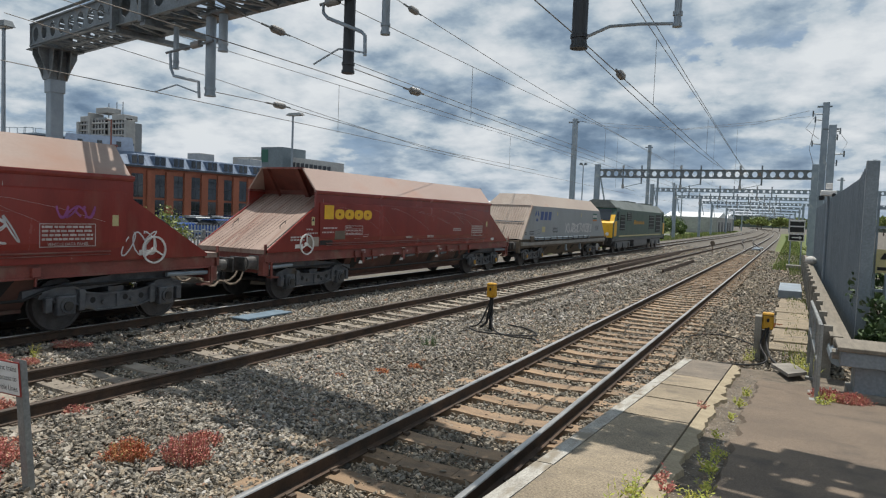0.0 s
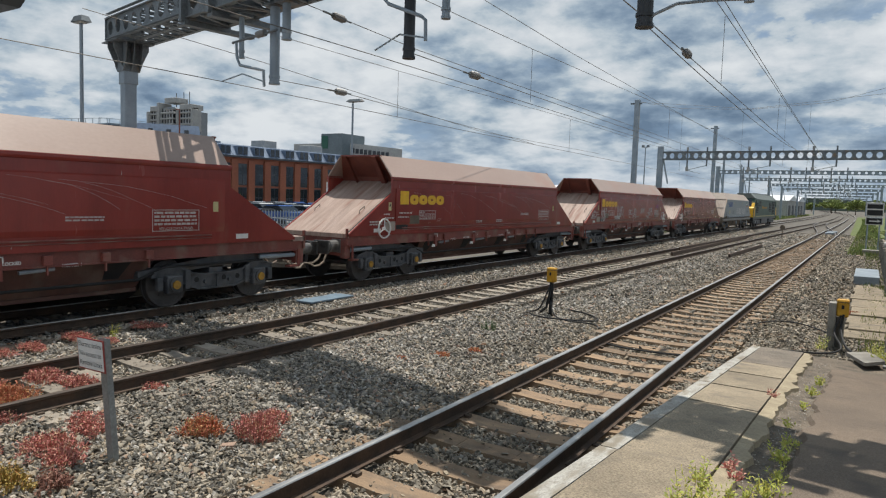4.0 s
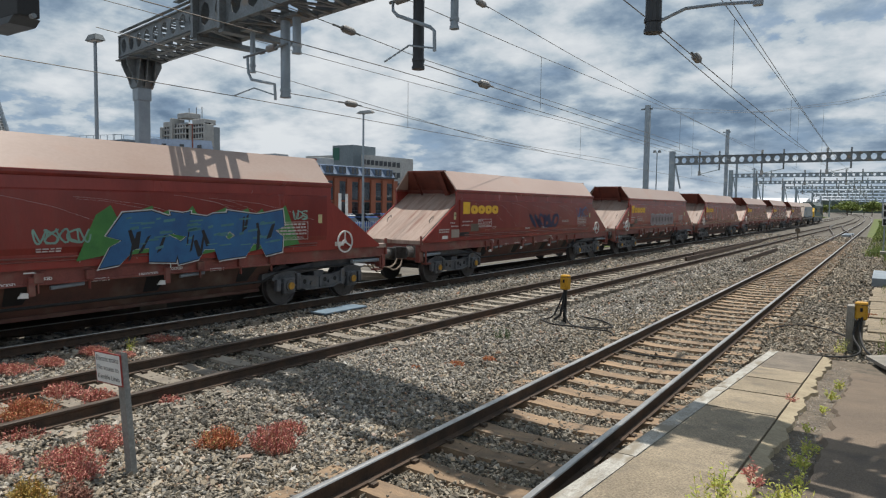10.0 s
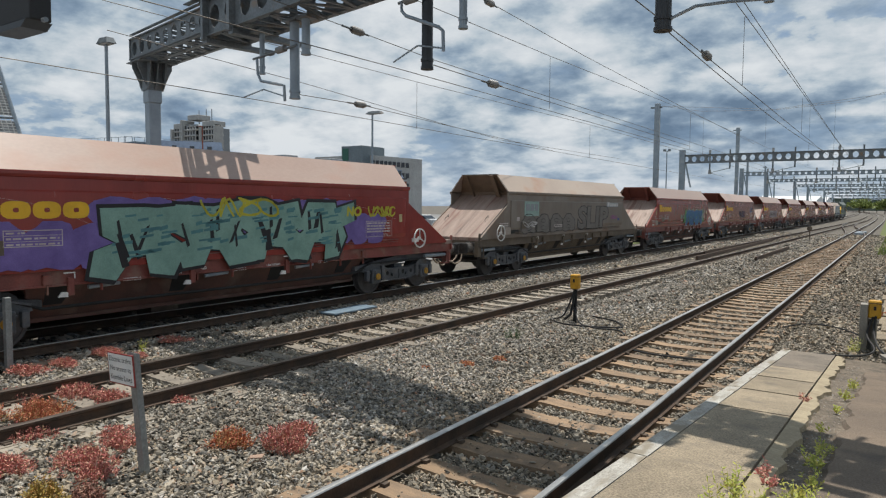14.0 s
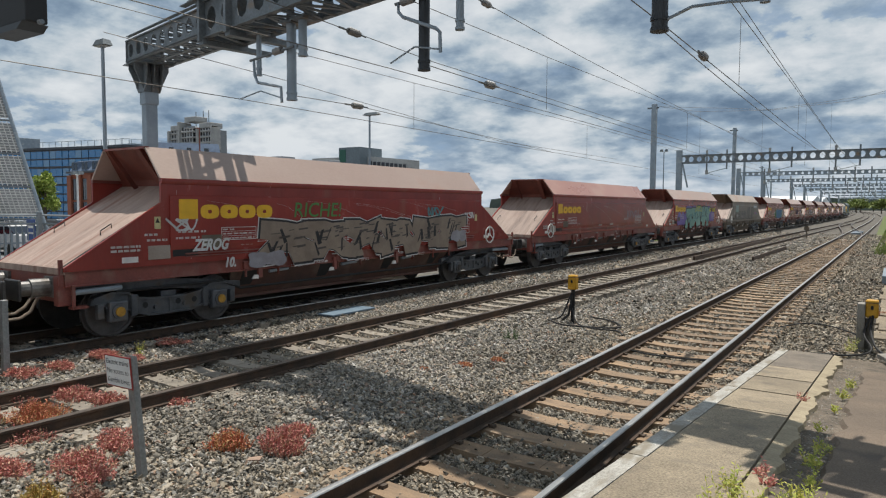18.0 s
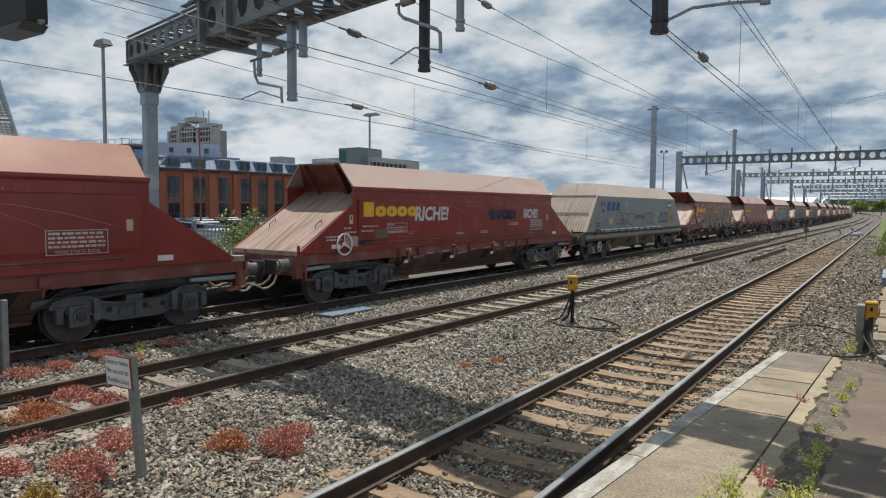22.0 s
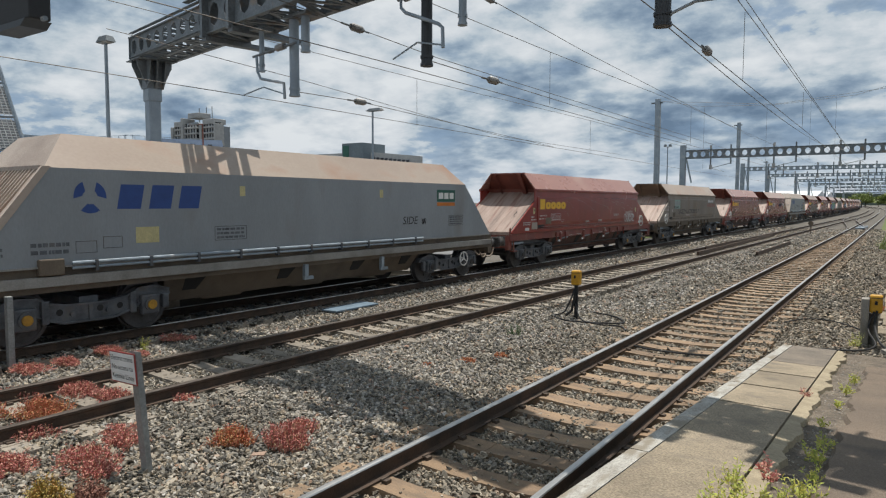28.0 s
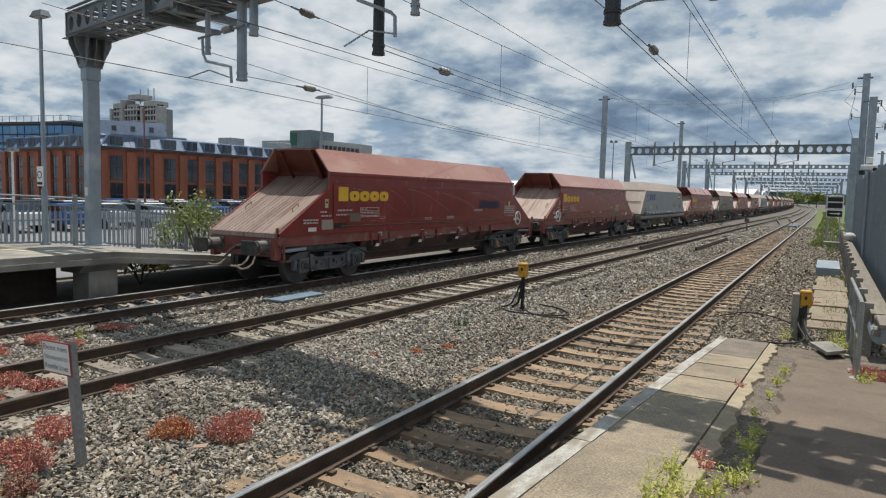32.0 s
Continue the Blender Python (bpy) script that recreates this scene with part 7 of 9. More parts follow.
wire([(-3.0, 4, 7.0), (-3.0, 16.1, 6.78), (-3.0, 30, 6.36), (-3.0, 43.7, 6.02), (-3.0, 56.6, 5.84)], 0.009, MESSENGER, 0.0, 4)
wire([(-14.4, 49, 9.5), (-11.7, 49, 8.95), (-7.1, 49, 8.7), (-2.6, 49, 8.95), (0.6, 52, 10.2)], 0.010, "cross-span wire between the masts", 0.0, 5)
wire([(-14.4, 49, 9.5), (-7.1, 49, 8.75), (0.6, 52, 9.8)], 0.010, "cross-span wire between the masts", 0.0, 5)
for x, y, a, b in ((-12.17, 16.5, 4.6, 6.0), (-8.04, 17.0, 4.97, 6.38), (-12.1, 30, 4.6, 6.08), (-7.83, 31, 4.9, 6.47), (-3.0, 16.2, 5.0, 6.5), (-3.0, 27, 4.9, 6.2), (-11.5, 49, 4.6, 8.94), (-7.55, 49, 4.78, 8.72), (-5.0, 49, 5.0, 8.82), (-3.6, 49, 5.0, 8.89)):
    thing("dropper_wire", K().cyl((x, y, a), (x, y, b), 0.006, 5), "wire", "thin vertical dropper wire between two overhead wires", "overhead wire", group="droppers")


def insulator(p, d):
    p, d = Vector(p), Vector(d).normalized()
    o = empty("line_insulator", "ribbed grey-brown insulator strung in an overhead wire", "insulator", Matrix.Translation(p), "line insulators")
    k = K()
    for i in range(4):
        k.cyl(d * (-0.14 + 0.07 * i), d * (-0.10 + 0.07 * i), 0.055, 10, 0.075)
    k.cyl(d * -0.16, d * 0.18, 0.05, 10)
    part("ribs", k, "insul", o)
    part("end_fitting", K().cyl(d * -0.42, d * -0.14, 0.02, 6), "galv_dark", o)
    part("end_fitting", K().cyl(d * 0.16, d * 0.36, 0.018, 6), "galv_dark", o)


for u in ((-10.12, 11.58, 4.55), (-8.6, 9.75, 5.57), (-6.50, 11.25, 4.62), (-7.6, 12.95, 6.73), (-2.98, 12.8, 5.03)):
    insulator(u, (-0.02, 1, 0.02 if u[2] < 5 else -0.03))


def portal(y, x0, x1, top, depth, cell, r, group="far overhead line portals"):
    p = empty("overhead_line_portal", "grey steel portal with a perforated beam across the tracks", "gantry", group=group)
    # beyond 60 m the beam takes paler steel in place of haze
    part("beam", web(K(), x0, x1, y, top - depth, top, cell, r, 0.12), "galv_dark" if y < 60 else "galv", p, "beam with a row of round holes")
    for x in (x0, x1):
        q = part("post", K().rbox(x - 0.22, x + 0.22, y - 0.16, y + 0.2, BED, top + 0.45, 0.03), "galv", p)
        if x < -5:
            part("brace", K().add([(x + 0.2, y, top - depth), (x + 0.32, y, top - depth), (x + 0.75, y, top - 2.6), (x + 0.63, y, top - 2.6), (x + 0.2, y + 0.1, top - depth), (x + 0.32, y + 0.1, top - depth), (x + 0.75, y + 0.1, top - 2.6), (x + 0.63, y + 0.1, top - 2.6)],
                              [(0, 1, 2, 3), (4, 7, 6, 5), (0, 4, 5, 1), (2, 6, 7, 3), (1, 5, 6, 2), (0, 3, 7, 4)]), "galv", q)
    for line in (far_x, mid_x, near_x):
        x = line(y)
        for dx in (-0.75, 0.75):
            dt = part("drop_tube", K().cyl((x + dx, y + 0.06, top - depth - (0.9 if dx < 0 else 0.5)), (x + dx, y + 0.06, top + 0.35), 0.06, 8), "galv_dark", p)
            if dx < 0:
                part("insulator", K().cyl((x + dx, y + 0.06, top - depth - 0.9), (x + dx, y + 0.06, top - depth - 0.55), 0.11, 8), "render_pale", dt)
                part("insulator", K().cyl((x + dx, y + 0.06, top + 0.1), (x + dx, y + 0.06, top + 0.35), 0.09, 8), "render_pale", dt)
        part("cantilever", K().cyl((x - 0.75, y + 0.06, top - depth - 0.8), (x + 0.7, y + 0.06, top - depth - 0.45), 0.03, 6).cyl((x - 0.75, y + 0.06, top - depth - 0.8), (x + 0.3, y + 0.06, top - depth - 1.1), 0.025, 6), "galv", p)


portal(56.6, -14.85, 1.25, 6.52, 0.66, 0.62, 0.20)
for i, y in enumerate(PORTALS[1:]):
    portal(y, -15.3 + bend(y) - (0.6 if i % 2 else 0), 2.0 + bend(y) + (14 if i in (0, 2) else 0), 6.38, 0.42, 0.62 if i < 3 else 1.2, 0.135 if i < 3 else 0.15)


def mast(x, y, h, w, label):
    m = empty("overhead_line_mast", label, "mast", group="overhead line masts")
    part("column", K().rbox(x - w, x + w, y - w, y + w, BED, h, 0.02), "galv", m)
    part("head_arm", K().box(x - w - 0.32, x + w + 0.15, y - 0.05, y + 0.05, h - 0.32, h - 0.22).prism([(x - w, h - 0.32), (x - w - 0.3, h - 0.24), (x - w, h - 0.22)], 1, y - 0.04, y + 0.04), "galv_dark", m)
    return m


mast(-14.6, 48.7, 9.65, 0.17, "tall square grey steel mast")
mast(-14.6, 77.4, 10.8, 0.17, "tall square grey steel mast")
big = mast(1.55, 52.0, 10.7, 0.20, "tall grey mast carrying switch arms")
sw = K()
for z, d in ((9.9, -0.75), (9.5, -0.6), (8.7, 0.9), (8.3, 0.75), (7.9, -0.7), (7.2, 1.2), (6.6, 0.8)):
    sw.cyl((1.55, 52, z), (1.55 + d, 52, z + 0.08), 0.035, 6)
    sw.cyl((1.55 + d, 52, z - 0.12), (1.55 + d, 52, z + 0.28), 0.05, 7)
part("switch_frame", sw, "galv_dark", big, "dark switch arms with insulators")["kind"] = "stuff"
jmp = K()
for a, b, c in (((1.0, 52, 9.9), (0.4, 52, 9.0), (1.2, 52, 8.3)), ((2.3, 52, 8.9), (2.9, 52, 8.0), (2.5, 52, 7.2)), ((1.0, 52, 9.5), (0.7, 52, 7.6), (1.0, 52, 6.6))):
    jmp.path([a, b, c], 0.015, 5)
part("jumper_cable", jmp, "wire", big)
mast(1.95, 50.5, 9.0, 0.22, "stout grey steel mast beside a taller one")
mast(2.1, 57.5, 7.4, 0.12, "thin grey steel mast")
for x, y, h in ((5.2, 60, 7.6), (4.4, 84, 7.8), (16.5, 84, 7.0), (3.2, 106, 7.2), (-17.5, 100, 9.0), (-19.5, 128, 9.5), (-23, 165, 9.5), (6, 140, 8)):
    mast(x + bend(y), y, h, 0.13, "far grey overhead line mast")


def lamp_post(x, y, base, h, label, colour="galv", head=(0.30, 0.16), arm=0.0, twin=False):
    l = empty("lamp_post", label, "lamp post", group="lamp posts")
    part("column", K().cyl((x, y, base), (x, y, base + h * 0.25), 0.075, 12).cyl((x, y, base + h * 0.25), (x, y, base + h), 0.055, 12, 0.04).cyl((x, y, base), (x, y, base + 0.05), 0.12, 12), colour, l)
    for s in ((-1, 1) if twin else (1,)):
        hx = x + s * arm
        if arm:
            part("arm", K().cyl((x, y, base + h - 0.05), (hx, y, base + h + 0.05), 0.025, 8), colour, l)
        hd = part("lantern", K().add([(hx - head[0], y - 0.13, base + h + 0.02), (hx + head[0], y - 0.13, base + h + 0.02), (hx + head[0], y + 0.13, base + h + 0.02), (hx - head[0], y + 0.13, base + h + 0.02),
                                      (hx - head[0] * 0.6, y - 0.09, base + h + head[1]), (hx + head[0] * 0.75, y - 0.09, base + h + head[1]), (hx + head[0] * 0.75, y + 0.09, base + h + head[1]), (hx - head[0] * 0.6, y + 0.09, base + h + head[1])],
                                     [(0, 1, 2, 3), (4, 7, 6, 5), (0, 4, 5, 1), (1, 5, 6, 2), (2, 6, 7, 3), (3, 7, 4, 0)]), "galv_dark", l)
        part("lens", K().box(hx - head[0] * 0.8, hx + head[0] * 0.8, y - 0.1, y + 0.1, base + h, base + h + 0.02), "render_pale", hd)
    return l


l1 = lamp_post(-16.4, 9.3, 0.84, 5.36, "tall grey platform lamp post with a boxy lantern", head=(0.24, 0.16))
part("no_entry_sign", K().rbox(-16.53, -16.27, 9.20, 9.22, 2.25, 2.72, 0.005), "sign_white", l1, "white prohibition sign")
part("sign_ring", K().ring((-16.4, 9.19, 2.52), 1, 0.09, 0.02, 20, 0.005).box(-16.50, -16.30, 9.192, 9.197, 2.29, 2.35), "black", l1)
lamp_post(-18.8, 22.3, -0.2, 6.35, "grey lamp post with a flat lantern", head=(0.42, 0.12), arm=0.12)
lamp_post(-16.5, 58, -0.2, 7.2, "thin lamp post with twin floodlights", head=(0.12, 0.2), arm=0.2, twin=True)
lamp_post(-31.9, 16.7, -0.2, 3.9, "white car park post with twin globes", "white", head=(0.14, 0.16), arm=0.25, twin=True)
lamp_post(-38.4, 28.2, -0.2, 7.6, "rust-red lamp post with a flat lantern", "red_pole", head=(0.7, 0.14), arm=-0.9)

# ---- the town behind the station ----
park = thing("car_park", K().box(-140, -17.9, -40, 150, BED - 0.3, BED - 0.02), "car_park", "grey tarmac car park beyond the platform fence", "car park", kind="structure")


def oriented(c, d, nrm, a, b, n0, n1, z0, z1):
    p = [c + d * u + nrm * v for u in (a, b) for v in (n0, n1)]
    k = K()
    k.add([(q.x, q.y, z) for q in p for z in (z0, z1)], [(0, 1, 3, 2), (4, 6, 7, 5), (0, 4, 5, 1), (2, 3, 7, 6), (0, 2, 6, 4), (1, 5, 7, 3)])
    return k


def brick_block():
    """Long red-brick office with piers, tall windows and a zinc mansard; it bends once."""
    b = empty("brick_office", "long red-brick office with tall windows and a zinc mansard roof", "office building")
    z0, eave, ridge = BED - 0.1, 5.55, 6.85
    feet = [Vector((-72.0, 37.0, 0)), Vector((-55.5, 36.5, 0)), Vector((-54.3, 44.0, 0)), Vector((-53.0, 69.0, 0))]
    runs = list(zip(feet, feet[1:]))
    for i, (p, q) in enumerate(runs):
        d = (q - p).normalized()
        nrm = Vector((d.y, -d.x, 0))
        L = (q - p).length
        part("wall", oriented(p, d, nrm, -0.02 if i else 0, L, -9.0, 0.0, z0, eave), "brick_red", b, "orange-red brick wall")
        n = int(L / 2.05)
        st = L / n
        for j in range(n + 1):
            c = p + d * (st * j)
            part("pier", oriented(c, d, nrm, -0.40, 0.40, 0.0, 0.22, z0, eave - 0.25), "brick_red", b)
        for j in range(n):
            c = p + d * (st * (j + 0.5))
            for s, h in ((0.4, 2.55), (2.75, 4.95)):
                w = part("window", oriented(c, d, nrm, -0.56, 0.56, -0.05, 0.04, s, h), "mullion", b)
                for k in (0, 1):
                    a0, a1 = (-0.52, -0.03) if k == 0 else (0.03, 0.52)
                    part("pane", oriented(c, d, nrm, a0, a1, 0.04, 0.06, s + 0.06, s + (h - s) * 0.5), "win", w)
                    part("pane", oriented(c, d, nrm, a0, a1, 0.04, 0.06, s + (h - s) * 0.5 + 0.06, h - 0.06), "win", w)
        part("cornice", oriented(p, d, nrm, -0.3, L + 0.3, -0.3, 0.32, eave - 0.02, eave + 0.16), "mullion", b)
        # mansard roof
        k = K()
        a0, a1 = p + nrm * 0.15, q + nrm * 0.15
        c0, c1 = p - nrm * 0.85, q - nrm * 0.85
        e0, e1 = p - nrm * 8.8, q - nrm * 8.8
        k.add([(a0.x, a0.y, eave + 0.14), (a1.x, a1.y, eave + 0.14), (c1.x, c1.y, ridge), (c0.x, c0.y, ridge), (e0.x, e0.y, ridge + 0.2), (e1.x, e1.y, ridge + 0.2), (e0.x, e0.y, eave), (e1.x, e1.y, eave)],
              [(0, 1, 2, 3), (3, 2, 5, 4), (4, 5, 7, 6), (0, 3, 4, 6), (1, 7, 5, 2), (0, 6, 7, 1)])
        part("mansard_roof", k, "zinc", b, "blue-grey standing-seam zinc mansard")
        m = int(L / 0.55)
        seam = K()
        for j in range(m):
            u = L * (j + 0.5) / m
            s0, s1 = p + d * u + nrm * 0.15, p + d * u - nrm * 0.85
            seam.cyl((s0.x, s0.y, eave + 0.15), (s1.x, s1.y, ridge), 0.035, 4, caps=False)
        part("roof_seams", seam, "zinc", b)
        for j in range(n):
            for dx in (-0.33, 0.33):
                c = p + d * (st * (j + 0.5) + dx)
                dm = part("dormer", oriented(c, d, nrm, -0.30, 0.30, -0.9, 0.06, eave + 0.25, eave + 1.15), "zinc", b)
                part("dormer_pane", oriented(c, d, nrm, -0.23, 0.23, 0.06, 0.09, eave + 0.33, eave + 1.06), "win", dm)
    # taller zinc storey set back from the corner
    k = K()
    foot = [(-62.9, 40.8), (-59.1, 46.2), (-65.0, 51.0), (-69.0, 45.0)]
    cap = [(-63.4, 41.6), (-60.0, 46.4), (-65.0, 50.2), (-68.4, 45.2)]
    k.add([(x, y, ridge - 0.4) for x, y in foot] + [(x, y, 8.75) for x, y in cap], [(0, 1, 5, 4), (1, 2, 6, 5), (2, 3, 7, 6), (3, 0, 4, 7), (4, 5, 6, 7), (0, 3, 2, 1)])
    tw = part("corner_roof", k, "zinc", b, "taller zinc-clad corner storey")
    d = Vector((3.8, 5.4, 0)).normalized()
    for u in (1.6, 3.3, 5.0):
        part("corner_pane", oriented(Vector((-62.9, 40.8, 0)) + d * u, d, Vector((d.y, -d.x, 0)), -0.22, 0.22, -0.4, 0.05, 7.7, 8.2), "win", tw)
    for x, y in ((-58.5, 54.0), (-58.0, 61.0)):
        part("roof_plant", K().rbox(x - 1, x + 1, y - 1.0, y + 1.0, ridge - 0.1, ridge + 1.0, 0.05), "render_pale", b, "pale rooftop plant box")
    return b


brick_block()


def blue_office():
    b = empty("glass_office", "office block with a blue glass curtain wall", "office building")
    feet = [Vector((-126.0, 41.6, 0)), Vector((-84.0, 50.0, 0)), Vector((-80.0, 62.0, 0))]
    top, nz = 9.9, 8
    for p, q, bay, glass in ((feet[0], feet[1], 1.25, "win_blue"), (feet[1], feet[2], 1.25, "win_blue2")):
        d = (q - p).normalized()
        nrm = Vector((d.y, -d.x, 0))
        L = (q - p).length
        n = int(L / bay)
        part("core", oriented(p, d, nrm, 0, L, -9.0, -0.15, BED - 0.1, top), "mullion", b, "dark blue frame behind the glass")
        for i in range(n):
            for j in range(nz):
                z, w = 0.1 + (top - 0.3) * j / nz, 0.1 + (top - 0.3) * (j + 1) / nz
                part("curtain_pane", oriented(p, d, nrm, L * i / n + 0.07, L * (i + 1) / n - 0.07, -0.14, -0.03 * ((i * 7 + j * 3) % 3), z + (0.10 if j % 2 else 0.22), w - 0.10), glass if (i * 5 + j * 11) % 4 else "win_blue2", b)
        part("parapet", oriented(p, d, nrm, -0.1, L + 0.1, -9.1, 0.12, top - 0.1, top + 0.2), "mullion", b)
        part("roof_rail", oriented(p, d, nrm, 0, L, -1.05, -1.0, top + 1.05, top + 1.1), "galv", b)
        for i in range(n + 1):
            part("rail_post", oriented(p, d, nrm, L * i / n - 0.03, L * i / n + 0.03, -1.05, -1.0, top + 0.2, top + 1.06), "galv", b)
    part("roof_plant", K().rbox(-122, -112, 48, 53, top, top + 2.6, 0.05), "galv", b, "grey rooftop plant room")
    part("roof_plant", K().rbox(-96, -90, 55, 59, top, top + 1.1, 0.05), "galv", b)


blue_office()


def tower():
    t = empty("tower_block", "pale concrete tower block with dark glazed bays and roof masts", "tower block")
    X0, X1, Y = -428, -380, 289
    base, top = 0, 54
    sx = (X1 - X0) / 3
    part("core", K().box(X0 + 3, X1 - 3, Y + 3, Y + 14, base, top - 1), "render_grey", t)
    for i in range(3):
        a, b = X0 + sx * i, X0 + sx * (i + 1)
        off = 3 if i == 1 else 0
        tp = top + (5 if i == 1 else 0)
        for j in range(14):
            z = base + 2 + j * 3.8
            part("balcony_band", K().rbox(a + 1.2, b - 1.2, Y - off, Y + 8, z, z + 1.2, 0.3), "render_pale", t)
            w = part("window", K().box(a + 2.0, b - 2.0, Y + 1 - off, Y + 6, z + 1.2, z + 3.8), "win", t)
            for q in (0.0, 0.25, 0.5, 0.75, 1.0):
                part("mullion", K().box(a + 2 + (sx - 4) * q - 0.4, a + 2 + (sx - 4) * q + 0.4, Y + 0.5 - off, Y + 1 - off, z + 1.2, z + 3.8), "render_pale", w)
        part("column", K().rbox(a - 0.6, a + 1.6, Y - 1 - off, Y + 6, base, tp, 0.2), "render_pale", t)
        part("roof_cap", K().rbox(a + 2, b - 2, Y, Y + 10, tp, tp + 3.5, 0.3), "render_pale", t)
    part("column", K().rbox(X1 - 1.2, X1 + 0.8, Y - 1, Y + 6, base, top, 0.2), "render_pale", t)
    for x in (X0 + 20, X0 + 28, X0 + 34):
        part("roof_mast", K().cyl((x, Y + 8, top + 3), (x, Y + 8, top + 13), 0.3, 5), "galv_dark", t)


tower()


def grey_office():
    g = empty("grey_office", "grey office block with long window bands and a dark stair tower", "office building")
    Y = 137
    part("wing", K().box(-136.5, -122, Y, Y + 25, -1, 15.4), "render_pale", g)
    part("wing", K().add([(-122, Y - 3, -1), (-103, Y, -1), (-103, Y + 5, -1), (-122, Y + 5, -1), (-122, Y - 3, 15.9), (-103, Y, 14.0), (-103, Y + 5, 14.0), (-122, Y + 5, 15.9)],
                          [(0, 1, 5, 4), (1, 2, 6, 5), (2, 3, 7, 6), (3, 0, 4, 7), (4, 5, 6, 7)]), "render_pale", g)
    part("stair_tower", K().box(-121.8, -114.7, Y - 5, Y + 4, -1, 17.4), "teal_clad", g, "dark teal stair tower")
    part("tower_sign", K().box(-121.5, -119.4, Y - 5.1, Y - 5, 13.6, 16.8), "green_panel", g)
    for z in (14.6, 12.0, 9.4, 6.8):
        for i in range(9):
            x = -114.2 + 1.24 * i
            yy, drop = Y - 3 + (x + 122) * 3 / 19, (x + 122) * 0.10
            part("window", K().box(x, x + 0.85, yy - 0.12, yy + 0.4, z - 1.2 - drop, z - drop), "mullion", g)
    for z in (13.6, 10.8, 8.0):
        for i in range(7):
            x = -136 + 1.3 * i
            part("window", K().box(x, x + 1.0, Y - 0.1, Y, z - 1.2, z), "mullion", g)


grey_office()


def shed(x0, x1, y0, y1, h, rise, wall, roof, label, cat):
    s = empty("shed", label, cat, group="far sheds")
    part("wall_shell", K().box(x0, x1, y0, y1, BED, h), wall, s)
    k = K()
    n = max(1, int((y1 - y0) / 22))
    for i in range(n):
        a, b = y0 + (y1 - y0) * i / n, y0 + (y1 - y0) * (i + 1) / n
        k.prism([(a, h), ((a + b) / 2, h + rise), (b, h)], 0, x0 - 0.3, x1 + 0.3)
    part("roof", k, roof, s)
    for i in range(int((y1 - y0) / 9)):
        part("door", K().box(x1, x1 + 0.1, y0 + 3 + 9 * i, y0 + 7 + 9 * i, BED, h - 1.2), "mullion", s)


shed(-62, -34, 128, 215, 3.8, 0.9, "render_grey", "far_roof", "long pale shed with a ridged white roof", "warehouse")
shed(-70, -44, 222, 330, 4.6, 1.0, "render_pale", "far_roof", "far pale warehouse with a ridged roof", "warehouse")
shed(-31, -17.6, 190, 240, 4.0, 1.5, "render_pale", "far_roof", "pale depot shed with a ridged white roof", "warehouse")
shed(-46, -30, 88, 112, 3.6, 1.0, "render_pale", "far_roof", "low pale trackside building", "warehouse")


def car(x, y, rz, colour, label):
    c = empty("car", label, "car", pose(x, y, BED - 0.02, 0, 0, rz), "parked cars")
    prof = [(-2.1, 0.35), (-2.15, 0.75), (-1.9, 0.92), (-1.15, 1.0), (-0.55, 1.42), (0.9, 1.45), (1.55, 1.05), (2.1, 0.98), (2.15, 0.4)]
    part("body", K().prism([(p, q) for p, q in prof if q < 1.2], 1, -0.85, 0.85), colour, c)
    part("cabin", K().prism([(-1.1, 1.0), (-0.52, 1.40), (0.88, 1.42), (1.5, 1.03)], 1, -0.76, 0.76), "win", c)
    part("roof", K().prism([(-0.5, 1.40), (-0.4, 1.46), (0.8, 1.48), (0.9, 1.42)], 1, -0.72, 0.72), colour, c)
    for a in (-1.3, 1.3):
        for s in (-1, 1):
            part("wheel", K().cyl((a, s * 0.70, 0.31), (a, s * 0.88, 0.31), 0.31, 14), "black", c)


M["car_white"] = mat("white_car_paint", (0.62, 0.62, 0.62), (0.56, 0.56, 0.57), 0.25, bump=0)
M["car_silver"] = mat("silver_car_paint", (0.38, 0.40, 0.42), (0.34, 0.36, 0.38), 0.25, 0.5, bump=0)
M["car_blue"] = mat("blue_car_paint", (0.03, 0.09, 0.30), (0.025, 0.07, 0.24), 0.25, bump=0)
M["car_dark"] = mat("dark_car_paint", (0.03, 0.035, 0.04), None, 0.25, bump=0)
M["car_red"] = mat("red_car_paint", (0.30, 0.02, 0.02), None, 0.25, bump=0)
CARS = (("car_white", "white hatchback parked in the car park"), ("car_silver", "silver hatchback parked in the car park"), ("car_dark", "dark grey hatchback parked in the car park"), ("car_white", "white hatchback parked in the car park"), ("car_blue", "blue hatchback parked in the car park"), ("car_silver", "silver hatchback parked in the car park"), ("car_red", "red hatchback parked in the car park"))
rc = random.Random(8)
for row, (x, y0, y1) in enumerate(((-37.0, 8, 52), (-43.0, 12, 60), (-48.5, 16, 64))):
    y = y0
    while y < y1:
        col, lab = CARS[rc.randrange(7)]
        if rc.random() < 0.85:
            car(x + rc.uniform(-0.3, 0.3), y, rc.uniform(-3, 3), col, lab)
        y += 2.75


